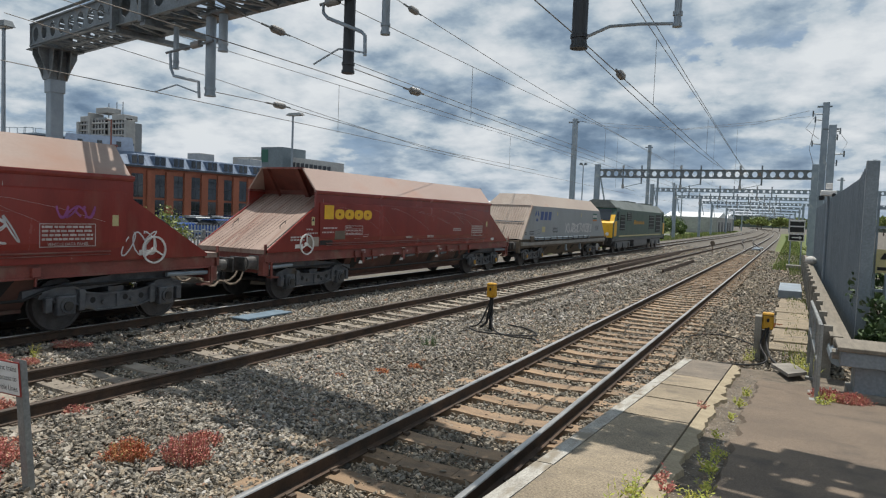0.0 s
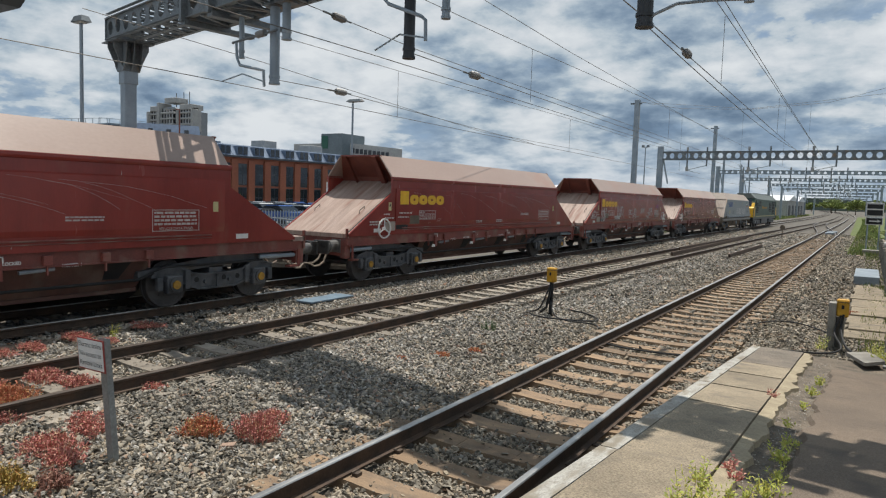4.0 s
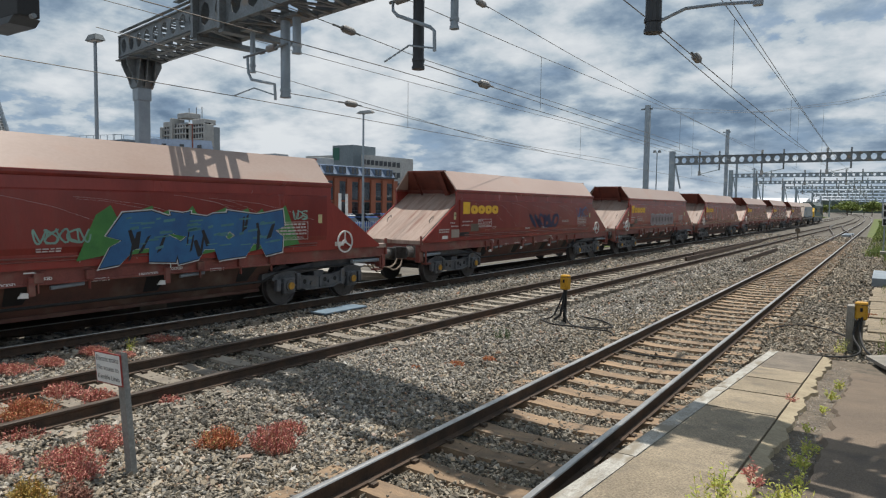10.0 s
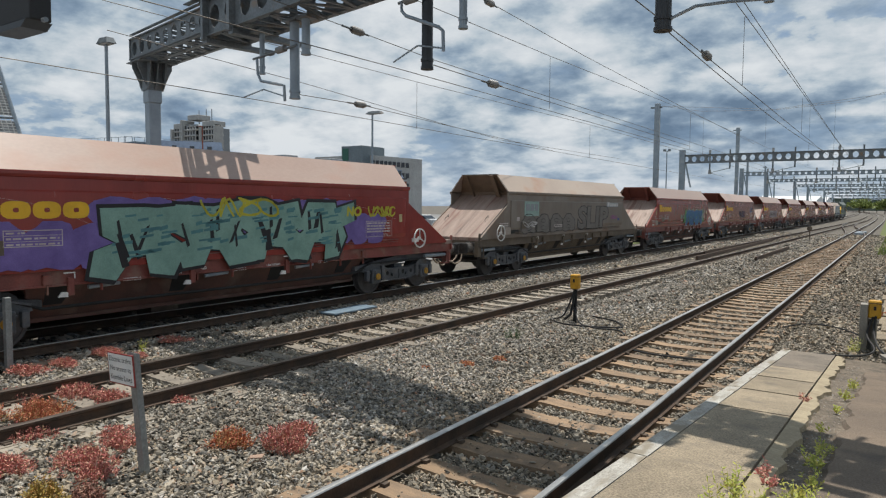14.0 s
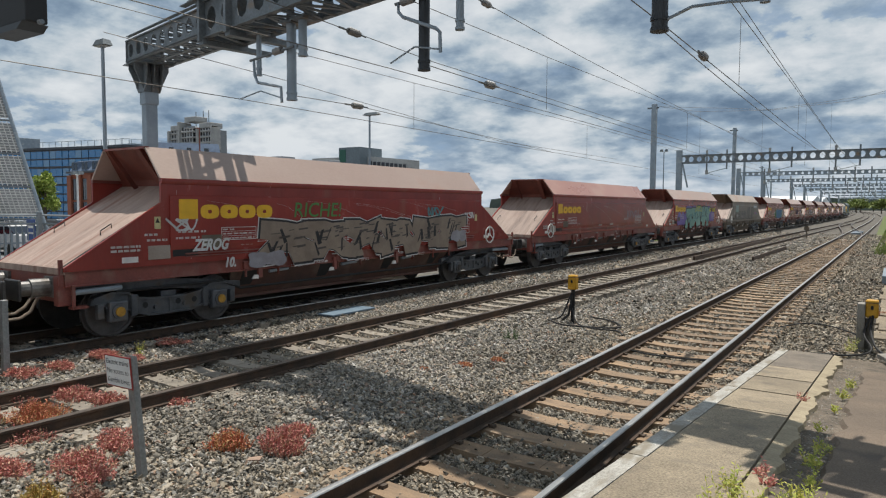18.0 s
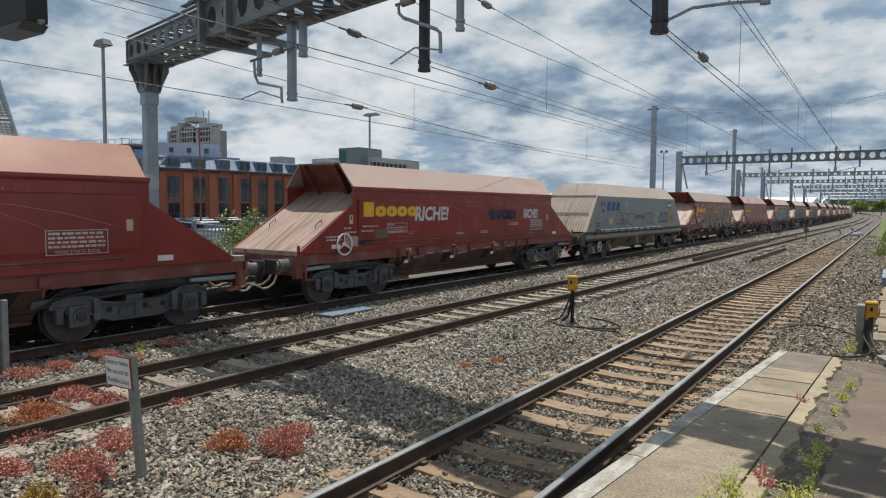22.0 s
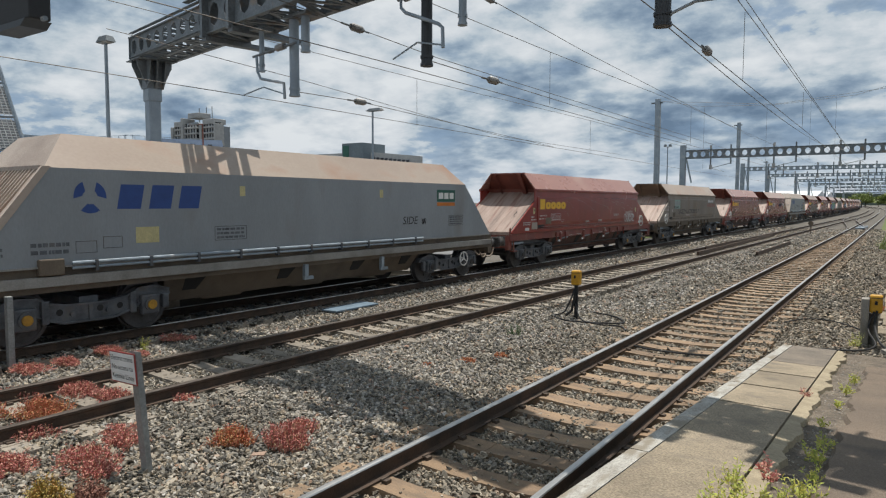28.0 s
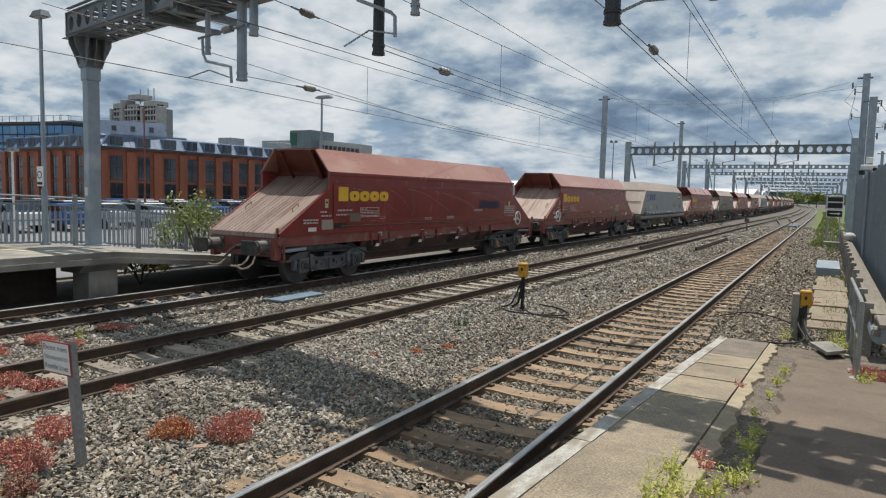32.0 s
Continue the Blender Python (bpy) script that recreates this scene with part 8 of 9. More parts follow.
# ---- platform fence ----
def platform_fence():
    f = empty("platform_fence", "grey steel railing with upright bars along the platform", "fence")
    x = -16.65
    ys = [-9.0, -6.6, -4.2, -1.8, 0.6, 3.0, 5.4, 7.8, 10.2, 12.0, 13.6, 15.6, 17.8]

    def b(y):
        return 0.84 if y < 9.3 else max(-0.1, 0.84 - (y - 9.3) * 0.098)
    bar = K().cyl((0, 0, 0.10), (0, 0, 1.02), 0.012, 6).mesh("fence_bar", "fence_grey")
    for i, y in enumerate(ys):
        part("post", K().rbox(x - 0.05, x + 0.05, y - 0.05, y + 0.05, b(y) - 0.05, b(y) + 1.30, 0.012), "fence_grey", f)
        if i + 1 < len(ys):
            z = ys[i + 1]
            for h in (0.10, 1.02, 1.22):
                part("rail", K().path([(x, y, b(y) + h), (x, z, b(z) + h)], 0.026, 6), "fence_grey", f)
            n = int((z - y) / 0.125)
            for k in range(1, n):
                q = y + (z - y) * k / n
                part("fence_bar", bar, None, f, at=pose(x, q, b(q)))
    return f


platform_fence()


def palisade(x, y0, y1, z, h, label):
    f = empty("palisade_fence", label, "fence")
    pale = K().prism([(-0.035, 0), (-0.035, h - 0.06), (0, h), (0.035, h - 0.06), (0.035, 0)], 0, -0.008, 0.008).mesh("pale", "galv")
    y = y0
    while y < y1:
        part("pale", pale, None, f, at=pose(x, y, z))
        y += 0.17
    for q in (0.3, h - 0.35):
        part("rail", K().box(x - 0.05, x - 0.01, y0, y1, z + q, z + q + 0.05), "galv", f)


palisade(-21.5, 3, 40, BED - 0.02, 1.7, "pale grey palisade fence round the car park")
for x, y, h in ((-30.5, 33.8, 3.0), (-31.5, 35.6, 3.0)):
    thing("bollard_post", K().cyl((x, y, BED), (x, y, h), 0.10, 8), "white", "white upright post in the car park", "post", group="white posts")
s = empty("information_sign", "small blue sign on a grey post by the fence", "sign")
part("post", K().cyl((-17.2, 7.9, 0.8), (-17.2, 7.9, 2.0), 0.03, 8), "galv", s)
part("panel", K().rbox(-17.4, -17.0, 7.86, 7.88, 1.45, 1.95, 0.005), "blue", s)
part("panel_bar", K().box(-17.34, -17.06, 7.85, 7.86, 1.74, 1.80).box(-17.34, -17.06, 7.85, 7.86, 1.60, 1.64), "white", s)


def lattice_sail():
    """White leaning lattice frame filled with pale mesh, far left."""
    w = empty("leaning_lattice_frame", "white leaning steel lattice frame with pale mesh panels", "steel frame")
    a, b = Vector((-37.76, 18.37, -0.2)), Vector((-39.19, 15.26, 13.5))
    c, d = a + Vector((-1.5, -3.2, 0)), b + Vector((-1.5, -3.2, 0))
    for p, q in ((a, b), (c, d)):
        part("chord", K().cyl(p, q, 0.10, 8), "galv", w)
    for i in range(8):
        t0, t1 = i / 8, (i + 1) / 8
        part("rung", K().cyl(a.lerp(b, t1), c.lerp(d, t1), 0.06, 6), "galv_dark", w)
        back = Vector((-0.05, 0.02, 0))
        part("mesh_panel", K().quad(a.lerp(b, t0 + 0.012) + back, c.lerp(d, t0 + 0.012) + back, c.lerp(d, t1 - 0.012) + back, a.lerp(b, t1 - 0.012) + back), "render_pale", w, "pale mesh panel")
        for j in range(1, 12):
            t = t0 + (t1 - t0) * j / 12
            part("mesh_bar", K().cyl(a.lerp(b, t), c.lerp(d, t), 0.022, 5), "white", w)
    for j in range(1, 16):
        part("mesh_bar", K().cyl(a.lerp(c, j / 16), b.lerp(d, j / 16), 0.022, 5), "white", w)


lattice_sail()

# ---- trackside things ----
def track_notice():
    n = empty("trackside_notice", "small white notice with a red border on a grey post", "sign", pose(-5.72, 3.50, 0, 3, -2, -2))
    post = K().add([(-0.05, -0.025, -0.32), (0.05, -0.025, -0.32), (0.05, 0.03, -0.32), (-0.05, 0.03, -0.32), (-0.05, -0.025, 0.95), (0.05, -0.025, 0.95), (0.05, 0.03, 0.93), (-0.05, 0.03, 0.93)],
                   [(0, 1, 5, 4), (1, 2, 6, 5), (2, 3, 7, 6), (3, 0, 4, 7), (4, 5, 6, 7)])
    part("post", post, "handrail", n, "grey plastic post")
    part("plate", K().rbox(-0.385, 0.065, -0.047, -0.036, 0.630, 0.930, 0.004), "sign_red", n, "red sign border")
    part("face", K().rbox(-0.372, 0.052, -0.049, -0.044, 0.643, 0.917, 0.002), "sign_white", n)
    for i, line in enumerate(("Electric trains", "No access to", "Kemble Lines")):
        part("lettering", text_mesh(line, 0.070, "lettering", "black"), None, n, at=pose(-0.16, -0.0505, 0.868 - 0.086 * i, 90, 0, 0))["kind"] = "stuff"


track_notice()


def cable(pts, r, label):
    k = K()
    vs = [Vector(p) for p in pts]
    out = []
    for i in range(len(vs) - 1):
        p0, p1, p2, p3 = vs[max(i - 1, 0)], vs[i], vs[i + 1], vs[min(i + 2, len(vs) - 1)]
        for j in range(6):
            t = j / 6
            out.append(0.5 * ((2 * p1) + (p2 - p0) * t + (2 * p0 - 5 * p1 + 4 * p2 - p3) * t * t + (3 * p1 - p0 - 3 * p2 + p3) * t ** 3))
    out.append(vs[-1])
    return thing("cable", k.path(out, r, 6), "black", label, "cable", group="loose cables")


def amber_box(x, y, h, wide, label):
    b = empty("trackside_box", label, "junction box", group="amber trackside boxes")
    part("stake", K().rbox(x - 0.035, x + 0.035, y - 0.03, y + 0.03, -0.25, h, 0.006), "black" if wide < 0.2 else "concrete", b)
    part("housing", K().rbox(x - wide / 2, x + wide / 2, y - 0.10, y + 0.08, h - 0.05, h + 0.27, 0.03), "ybox", b, "amber plastic housing")
    part("latch", K().rbox(x - wide * 0.1, x + wide * 0.12, y - 0.115, y - 0.095, h + 0.10, h + 0.17, 0.008), "black", b)
    part("lid_seam", K().rbox(x - wide / 2 - 0.006, x + wide / 2 + 0.006, y - 0.105, y + 0.085, h + 0.215, h + 0.225, 0.002), "clip", b)
    return b


amber_box(-5.80, 13.76, 0.56, 0.19, "amber plastic junction box on a thin black stake")
part("bent_foot", K().path([(-5.80, 13.74, 0.55), (-5.82, 13.70, 0.2), (-5.86, 13.66, -0.05), (-5.98, 13.6, -0.16)], 0.03, 6), "black", bpy.data.objects["trackside_box"])
cable([(-5.82, 13.7, 0.4), (-5.95, 13.5, -0.05), (-6.15, 13.4, -0.15), (-5.7, 13.0, -0.15), (-5.0, 13.1, -0.15), (-4.6, 13.4, -0.15), (-5.0, 14.0, -0.15), (-5.6, 14.3, -0.15)], 0.018, "loop of black cable lying on the ballast")
cable([(-5.8, 13.72, 0.1), (-5.5, 13.3, -0.14), (-5.0, 12.9, -0.14), (-4.5, 12.9, -0.14), (-4.25, 12.5, -0.14)], 0.016, "black cable lying on the ballast")
cable([(-3.75, 11.4, -0.16), (-3.3, 11.2, -0.15), (-2.6, 11.25, -0.15), (-2.25, 11.4, -0.15)], 0.016, "black cable lying across the track")
cable([(-1.9, 15.4, -0.15), (-1.5, 16.1, -0.14), (-1.0, 16.0, -0.14), (-0.5, 15.2, -0.14)], 0.014, "thin grey cable on the ballast")
b2 = amber_box(-0.28, 14.15, 0.42, 0.20, "amber plastic junction box on a grey stake")
part("back_board", K().rbox(-0.50, -0.38, 14.0, 14.3, -0.3, 0.62, 0.01).rbox(-0.39, -0.24, 14.22, 14.30, -0.3, 0.35, 0.01), "concrete", b2, "weathered grey boards behind the box")
cable([(-0.26, 14.05, 0.42), (-0.28, 13.95, 0.15), (-0.18, 13.6, -0.08), (0.02, 13.3, -0.15), (0.2, 13.5, -0.15)], 0.022, "black cable hanging from the box")
cable([(-0.30, 14.05, 0.40), (-0.38, 13.9, 0.1), (-0.25, 13.5, -0.1), (-0.5, 13.1, -0.15), (-1.1, 12.9, -0.15)], 0.018, "black cable on the ballast")

thing("walkway_cover", K().rbox(-11.05, -10.50, 11.15, 12.65, -0.21, -0.165, 0.012), "blue_cover", "flat blue-grey walkway cover beside the rail", "track cover")
thing("marker_post", K().rbox(-10.99, -10.89, 4.54, 4.63, -0.3, 0.89, 0.01), "handrail", "plain pale grey marker post in the ballast", "post")
for x0, y0, x1, y1 in ((-7.85, 33, -7.85, 56), (-8.45, 37, -8.15, 61), (-5.52, 34.4, -5.47, 45.3)):
    k = K()
    k.add([(x0 - 0.06, y0, -0.18), (x0 + 0.06, y0, -0.18), (x1 + 0.06, y1, -0.18), (x1 - 0.06, y1, -0.18), (x0 - 0.04, y0, 0.0), (x0 + 0.04, y0, 0.0), (x1 + 0.04, y1, 0.0), (x1 - 0.04, y1, 0.0)],
          [(0, 1, 5, 4), (1, 2, 6, 5), (2, 3, 7, 6), (3, 0, 4, 7), (4, 5, 6, 7)])
    thing("spare_rail", k, "rail_side", "rusty spare rail lying along the track", "rail", group="spare rails")


def crossover():
    c = empty("crossover_track", "curved crossover rails between two railway lines", "railway track", kind="structure")
    for off in (-0.75, 0.75):
        pts = []
        for i in range(13):
            t = i / 12
            y = 62 + 66 * t
            s = t * t * (3 - 2 * t)
            x = near_x(y) * (1 - s) + mid_x(y) * s
            pts.append((x + off, y, -0.02))
        k = K()
        vs = [(p[0] + dx, p[1], z) for p in pts for dx, z in ((-0.035, 0.0), (0.035, 0.0), (0.06, -0.16), (-0.06, -0.16))]
        k.add(vs, [(i * 4 + a, i * 4 + (a + 1) % 4, i * 4 + 4 + (a + 1) % 4, i * 4 + 4 + a) for i in range(12) for a in range(4)])
        part("rail", k, "rail_dull", c)
    for y in (76, 80):
        part("point_cover", K().rbox(near_x(y) - 0.5, near_x(y) + 0.35, y - 0.8, y + 0.8, -0.2, 0.0, 0.03), "galv", c)


crossover()
thing("round_marker", K().cyl((-5.9, 61, -0.25), (-5.9, 61, 0.6), 0.04, 6).cyl((-5.9, 60.95, 0.68), (-5.9, 61.0, 0.68), 0.19, 14), "brown_dirt", "small rusty round marker on a stake", "marker")


# ---- clutter beyond the ramp ----
def lineside():
    r = empty("handrail", "grey tubular handrail beside the ramp", "handrail")
    part("top_rail", K().path([(0.42, 14.0, 0.98), (0.42, 12, 1.04), (0.42, 10.0, 1.10), (0.42, 9.78, 1.09), (0.42, 9.70, 1.02), (0.42, 9.68, 0.9)], 0.025, 8), "handrail", r)
    part("mid_rail", K().path([(0.42, 14.0, 0.50), (0.42, 9.7, 0.62)], 0.022, 8), "handrail", r)
    for y in (9.68, 10.4, 12.1, 13.9):
        z = ramp_z(y) - 0.05
        part("post", K().cyl((0.42, y, z), (0.42, y, 1.12 - (y - 9.7) * 0.032), 0.027, 8).rbox(0.34, 0.50, y - 0.06, y + 0.06, z - 0.02, z + 0.03, 0.005), "handrail", r)
    t = empty("cable_trough", "weathered grey cable trough on short posts along the fence", "cable trough")
    part("trough", K().box(0.68, 0.96, 12.4, 47, 0.42, 0.58), "wood_grey", t)
    part("lid", K().rbox(0.66, 0.84, 12.3, 47, 0.585, 0.63, 0.008).rbox(0.70, 0.80, 12.0, 47, 0.50, 0.60, 0.01), "wood_grey", t)
    for y in [12.8 + 2.1 * i for i in range(16)]:
        part("post", K().rbox(0.58, 0.72, y, y + 0.14, BED - 0.1, 0.72, 0.01), "concrete", t)
    part("pipe", K().cyl((0.78, 11.9, 0.36), (0.78, 47, 0.36), 0.14, 10), "fence_grey", t, "blue-grey pipe under the boards")
    f = empty("steel_panel_fence", "tall blue-grey corrugated steel panel fence", "fence")
    y = 14.4
    i = 0
    while y < 43:
        z0, z1 = 0.0, 3.34 + 0.005 * i + (0.20 if i == 0 else 0)
        n = 5
        k = K()
        prof = []
        for j in range(n):
            a, b = y + 1.5 * j / n, y + 1.5 * (j + 1) / n
            prof += [(1.16, a + 0.02), (1.20, a + 0.06), (1.20, b - 0.03), (1.16, b)]
        top = [(p[0], p[1], z1 - (0.12 * (p[1] - y) if i == 0 else 0)) for p in prof]
        bot = [(p[0], p[1], z0) for p in prof]
        m = len(prof)
        back = [(p[0] + 0.03, p[1], z0) for p in prof]
        btop = [(p[0] + 0.03, p[1], top[q][2]) for q, p in enumerate(prof)]
        k.add(bot + top + back + btop, [(q, q + 1, m + q + 1, m + q) for q in range(m - 1)] + [(2 * m + q, 3 * m + q, 3 * m + q + 1, 2 * m + q + 1) for q in range(m - 1)] + [(m + q, m + q + 1, 3 * m + q + 1, 3 * m + q) for q in range(m - 1)] + [(0, m, 3 * m, 2 * m), (m - 1, 3 * m - 1, 4 * m - 1, 2 * m - 1)])
        part("panel", k, "fence_grey", f)
        y += 1.5
        i += 1
    part("end_post", K().rbox(1.14, 1.34, 14.22, 14.40, 0.0, 3.56, 0.01), "fence_grey", f)
    p = empty("palisade_fence", "grey palisade fence posts and rails behind shrubs", "fence")
    for x in (1.62, 2.2, 2.8, 3.5):
        part("post", K().rbox(x - 0.06, x + 0.06, 14.5, 14.62, 0, 3.2, 0.01), "galv", p)
    for z in (2.35, 2.7, 1.2):
        part("rail", K().box(1.35, 4.0, 14.55, 14.6, z, z + 0.05), "galv", p)
    for x in [1.4 + 0.28 * j for j in range(9)]:
        part("pale", K().box(x - 0.02, x + 0.02, 14.6, 14.63, 0, 3.0), "galv", p)
    part("warning_sign", K().box(1.40, 1.66, 14.47, 14.49, 1.55, 1.98), "label_y", p, "yellow warning sign")
    part("warning_triangle", K().prism([(1.46, 1.80), (1.60, 1.80), (1.53, 1.93)], 1, 14.462, 14.468).box(1.43, 1.63, 14.462, 14.468, 1.60, 1.66), "black", p)
    c = empty("location_case", "low blue-grey steel lineside cabinet with a pale worn lid", "cabinet")
    part("plinth", K().box(0.80, 2.6, 10.15, 10.9, 0.0, 0.2), "concrete", c)
    part("leg", K().rbox(0.86, 1.22, 10.25, 10.8, 0.15, 0.58, 0.01), "fence_grey", c)
    part("leg", K().rbox(2.0, 2.4, 10.25, 10.8, 0.15, 0.58, 0.01), "fence_grey", c)
    part("case", K().rbox(0.68, 2.6, 10.12, 10.92, 0.55, 0.74, 0.012), "fence_grey", c)
    part("lid", K().rbox(0.64, 2.6, 10.08, 10.96, 0.742, 0.80, 0.012), "wood_grey", c, "pale weathered lid")
    part("pipe_end", K().cyl((0.60, 10.5, 0.64), (0.70, 10.5, 0.64), 0.07, 10), "concrete", c)
    k = K().ball((0.86, 35.5, 0.80), 0.26, 0.8, 10).ball((0.92, 35.9, 0.76), 0.22, 0.7, 10)
    thing("sandbag", k, "bag", "lumpy white plastic sandbag lying on the trough", "sandbag", smooth=True)
    thing("concrete_lid", K().rbox(-0.30, 0.45, 27.0, 30.6, -0.25, 0.05, 0.02), "galv", "grey concrete pit cover box", "pit cover")
    s = K().add([(-0.16, 13.0, -0.06), (0.10, 11.45, 0.10), (0.36, 11.9, 0.08), (0.17, 13.2, -0.04), (-0.16, 13.0, -0.11), (0.10, 11.45, 0.05), (0.36, 11.9, 0.03), (0.17, 13.2, -0.09)],
                [(0, 1, 2, 3), (4, 7, 6, 5), (0, 4, 5, 1), (1, 5, 6, 2), (2, 6, 7, 3), (3, 7, 4, 0)])
    thing("loose_slab", s, "concrete", "loose flat concrete slab at the ramp's foot", "slab")
    rnd = random.Random(4)
    path = empty("broken_path", "broken pale concrete path slabs along the fence", "path", kind="structure")
    y = 15.4
    while y < 26:
        ln = rnd.uniform(0.8, 1.5)
        a, b = rnd.uniform(-0.3, -0.2), rnd.uniform(0.45, 0.6)
        part("path_slab", K().rbox(a, b, y, y + ln - 0.05, -0.4, -0.175 + rnd.uniform(-0.02, 0.03), 0.02), "slab", path, at=pose(0, 0, 0, 0, rnd.uniform(-1, 1), 0), )
        y += ln
    cm = empty("cctv_camera", "white security camera on a bracket above the fence", "camera")
    part("pole", K().cyl((1.05, 26.6, 0), (1.05, 26.6, 3.55), 0.05, 8), "galv", cm)
    part("housing", K().rbox(0.80, 1.28, 26.3, 26.55, 3.42, 3.60, 0.03).rbox(0.95, 1.15, 26.45, 26.65, 3.66, 3.86, 0.02), "white", cm)
    part("lens", K().cyl((0.84, 26.32, 3.40), (0.84, 26.30, 3.28), 0.09, 10).cyl((1.2, 26.32, 3.44), (1.2, 26.22, 3.44), 0.07, 10), "black", cm)
    n = empty("track_sign", "black and white line-marker sign on two posts", "sign")
    part("panel", K().rbox(-0.18, 0.70, 46.86, 46.90, 1.95, 2.76, 0.01).rbox(-0.18, 0.70, 46.86, 46.90, 1.44, 1.90, 0.01), "white", n)
    part("panel_face", K().box(-0.13, 0.65, 46.84, 46.86, 2.40, 2.71).box(-0.13, 0.65, 46.84, 46.86, 2.0, 2.32).box(-0.13, 0.65, 46.84, 46.86, 1.49, 1.85), "black", n)
    part("panel_bar", K().box(-0.10, 0.62, 46.82, 46.84, 2.66, 2.70).box(-0.10, 0.62, 46.82, 46.84, 2.33, 2.39).box(0.0, 0.45, 46.82, 46.84, 1.64, 1.70).prism([(0.42, 1.58), (0.42, 1.76), (0.58, 1.67)], 1, 46.82, 46.84), "white", n)
    for x in (-0.05, 0.55):
        part("post", K().cyl((x, 46.93, -0.3), (x, 46.93, 2.7), 0.04, 8), "galv", n)
    thing("concrete_lid", K().rbox(-0.2, 0.7, 45.6, 46.4, -0.25, 0.02, 0.02), "concrete", "pale concrete strip at the sign's foot", "pit cover")


lineside()


def signal_head():
    s = empty("platform_display", "dark boxy display hung on a bracket over the far platform", "display")
    part("housing", K().rbox(-19.0, -16.85, 7.75, 8.25, 6.55, 7.6, 0.04), "black", s, "dark box housing")
    part("hood", K().prism([(-19.0, 6.55), (-18.6, 6.40), (-17.2, 6.40), (-16.95, 6.55)], 1, 7.7, 8.3), "tube_dark", s)
    part("pivot", K().cyl((-16.75, 8.0, 6.55), (-16.62, 8.0, 6.55), 0.06, 8), "galv_dark", s)
    part("post", K().cyl((-20.9, 8.05, -0.2), (-20.9, 8.05, 7.0), 0.09, 10), "galv", s)
    part("arm", K().rbox(-20.9, -18.95, 7.97, 8.13, 6.8, 6.95, 0.01), "galv", s)


signal_head()


# ---- plants ----
def leaf_cloud(kit, centre, spread, n, size, rnd, up=0.3, flat=1.0):
    """Small bent leaves strewn through a volume."""
    for _ in range(n):
        while True:
            d = Vector((rnd.uniform(-1, 1), rnd.uniform(-1, 1), rnd.uniform(-1, 1)))
            if 0.05 < d.length < 1:
                break
        p = Vector(centre) + Vector((d.x * spread[0], d.y * spread[1], d.z * spread[2]))
        a = Vector((rnd.uniform(-1, 1), rnd.uniform(-1, 1), rnd.uniform(-0.4, 1) + up)).normalized()
        b = a.orthogonal().normalized()
        b.rotate(Matrix.Rotation(rnd.uniform(0, 6.28), 3, a))
        s = size * rnd.uniform(0.6, 1.4)
        kit.add([p, p + a * s * 0.5 + b * s * 0.28, p + a * s, p + a * s * 0.5 - b * s * 0.28], [(0, 1, 2, 3)])
    return kit


def stonecrop(x, y, r, h, material, label, seed, z=BED - 0.03):
    """A low fluffy cushion of many thin stems with small fleshy leaves."""
    rnd = random.Random(seed)
    k = K()
    r, h = r * 1.0, h * 1.2
    n = int(300 * (r / 0.2) ** 1.6)
    lobes = [(rnd.uniform(0, 6.28), rnd.uniform(0.7, 1.2)) for _ in range(5)]
    for _ in range(n):
        a = rnd.uniform(0, 6.28)
        edge = r * (0.72 + 0.12 * sum(math.cos((i + 1) * a + p) * q for i, (p, q) in enumerate(lobes)))
        q = max(0.05, edge) * math.sqrt(rnd.random())
        px, py = q * math.cos(a) * 1.2, q * math.sin(a)
        hh = h * math.sqrt(max(0.03, 1 - (q / (edge + 0.02)) ** 2)) * rnd.uniform(0.5, 1.08)
        tip = Vector((px, py, hh)) + Vector((px, py, 0)) * rnd.uniform(0.0, 0.35) + Vector((rnd.uniform(-1, 1), rnd.uniform(-1, 1), 0), ) * 0.015
        w = 0.003
        k.add([(px - w, py, 0), (px + w, py, 0), (tip.x + w, tip.y, tip.z), (tip.x - w, tip.y, tip.z)], [(0, 1, 2, 3)])
        foot = Vector((px, py, 0))
        for _ in range(5):
            c = foot.lerp(tip, rnd.uniform(0.45, 1.05)) + Vector((rnd.uniform(-1, 1), rnd.uniform(-1, 1), rnd.uniform(-0.5, 0.5))) * 0.012
            s = rnd.uniform(0.004, 0.0105)
            d = Vector((rnd.uniform(-1, 1), rnd.uniform(-1, 1), rnd.uniform(0, 1))).normalized()
            e = d.orthogonal().normalized()
            f = d.cross(e)
            k.add([c + e * s * 1.5, c + f * s * 0.8, c - e * s * 1.5, c - f * s * 0.8], [(0, 1, 2, 3)])
    return thing("stonecrop_clump", k, material, label, "plant", pose(x, y, z), "trackside plants")


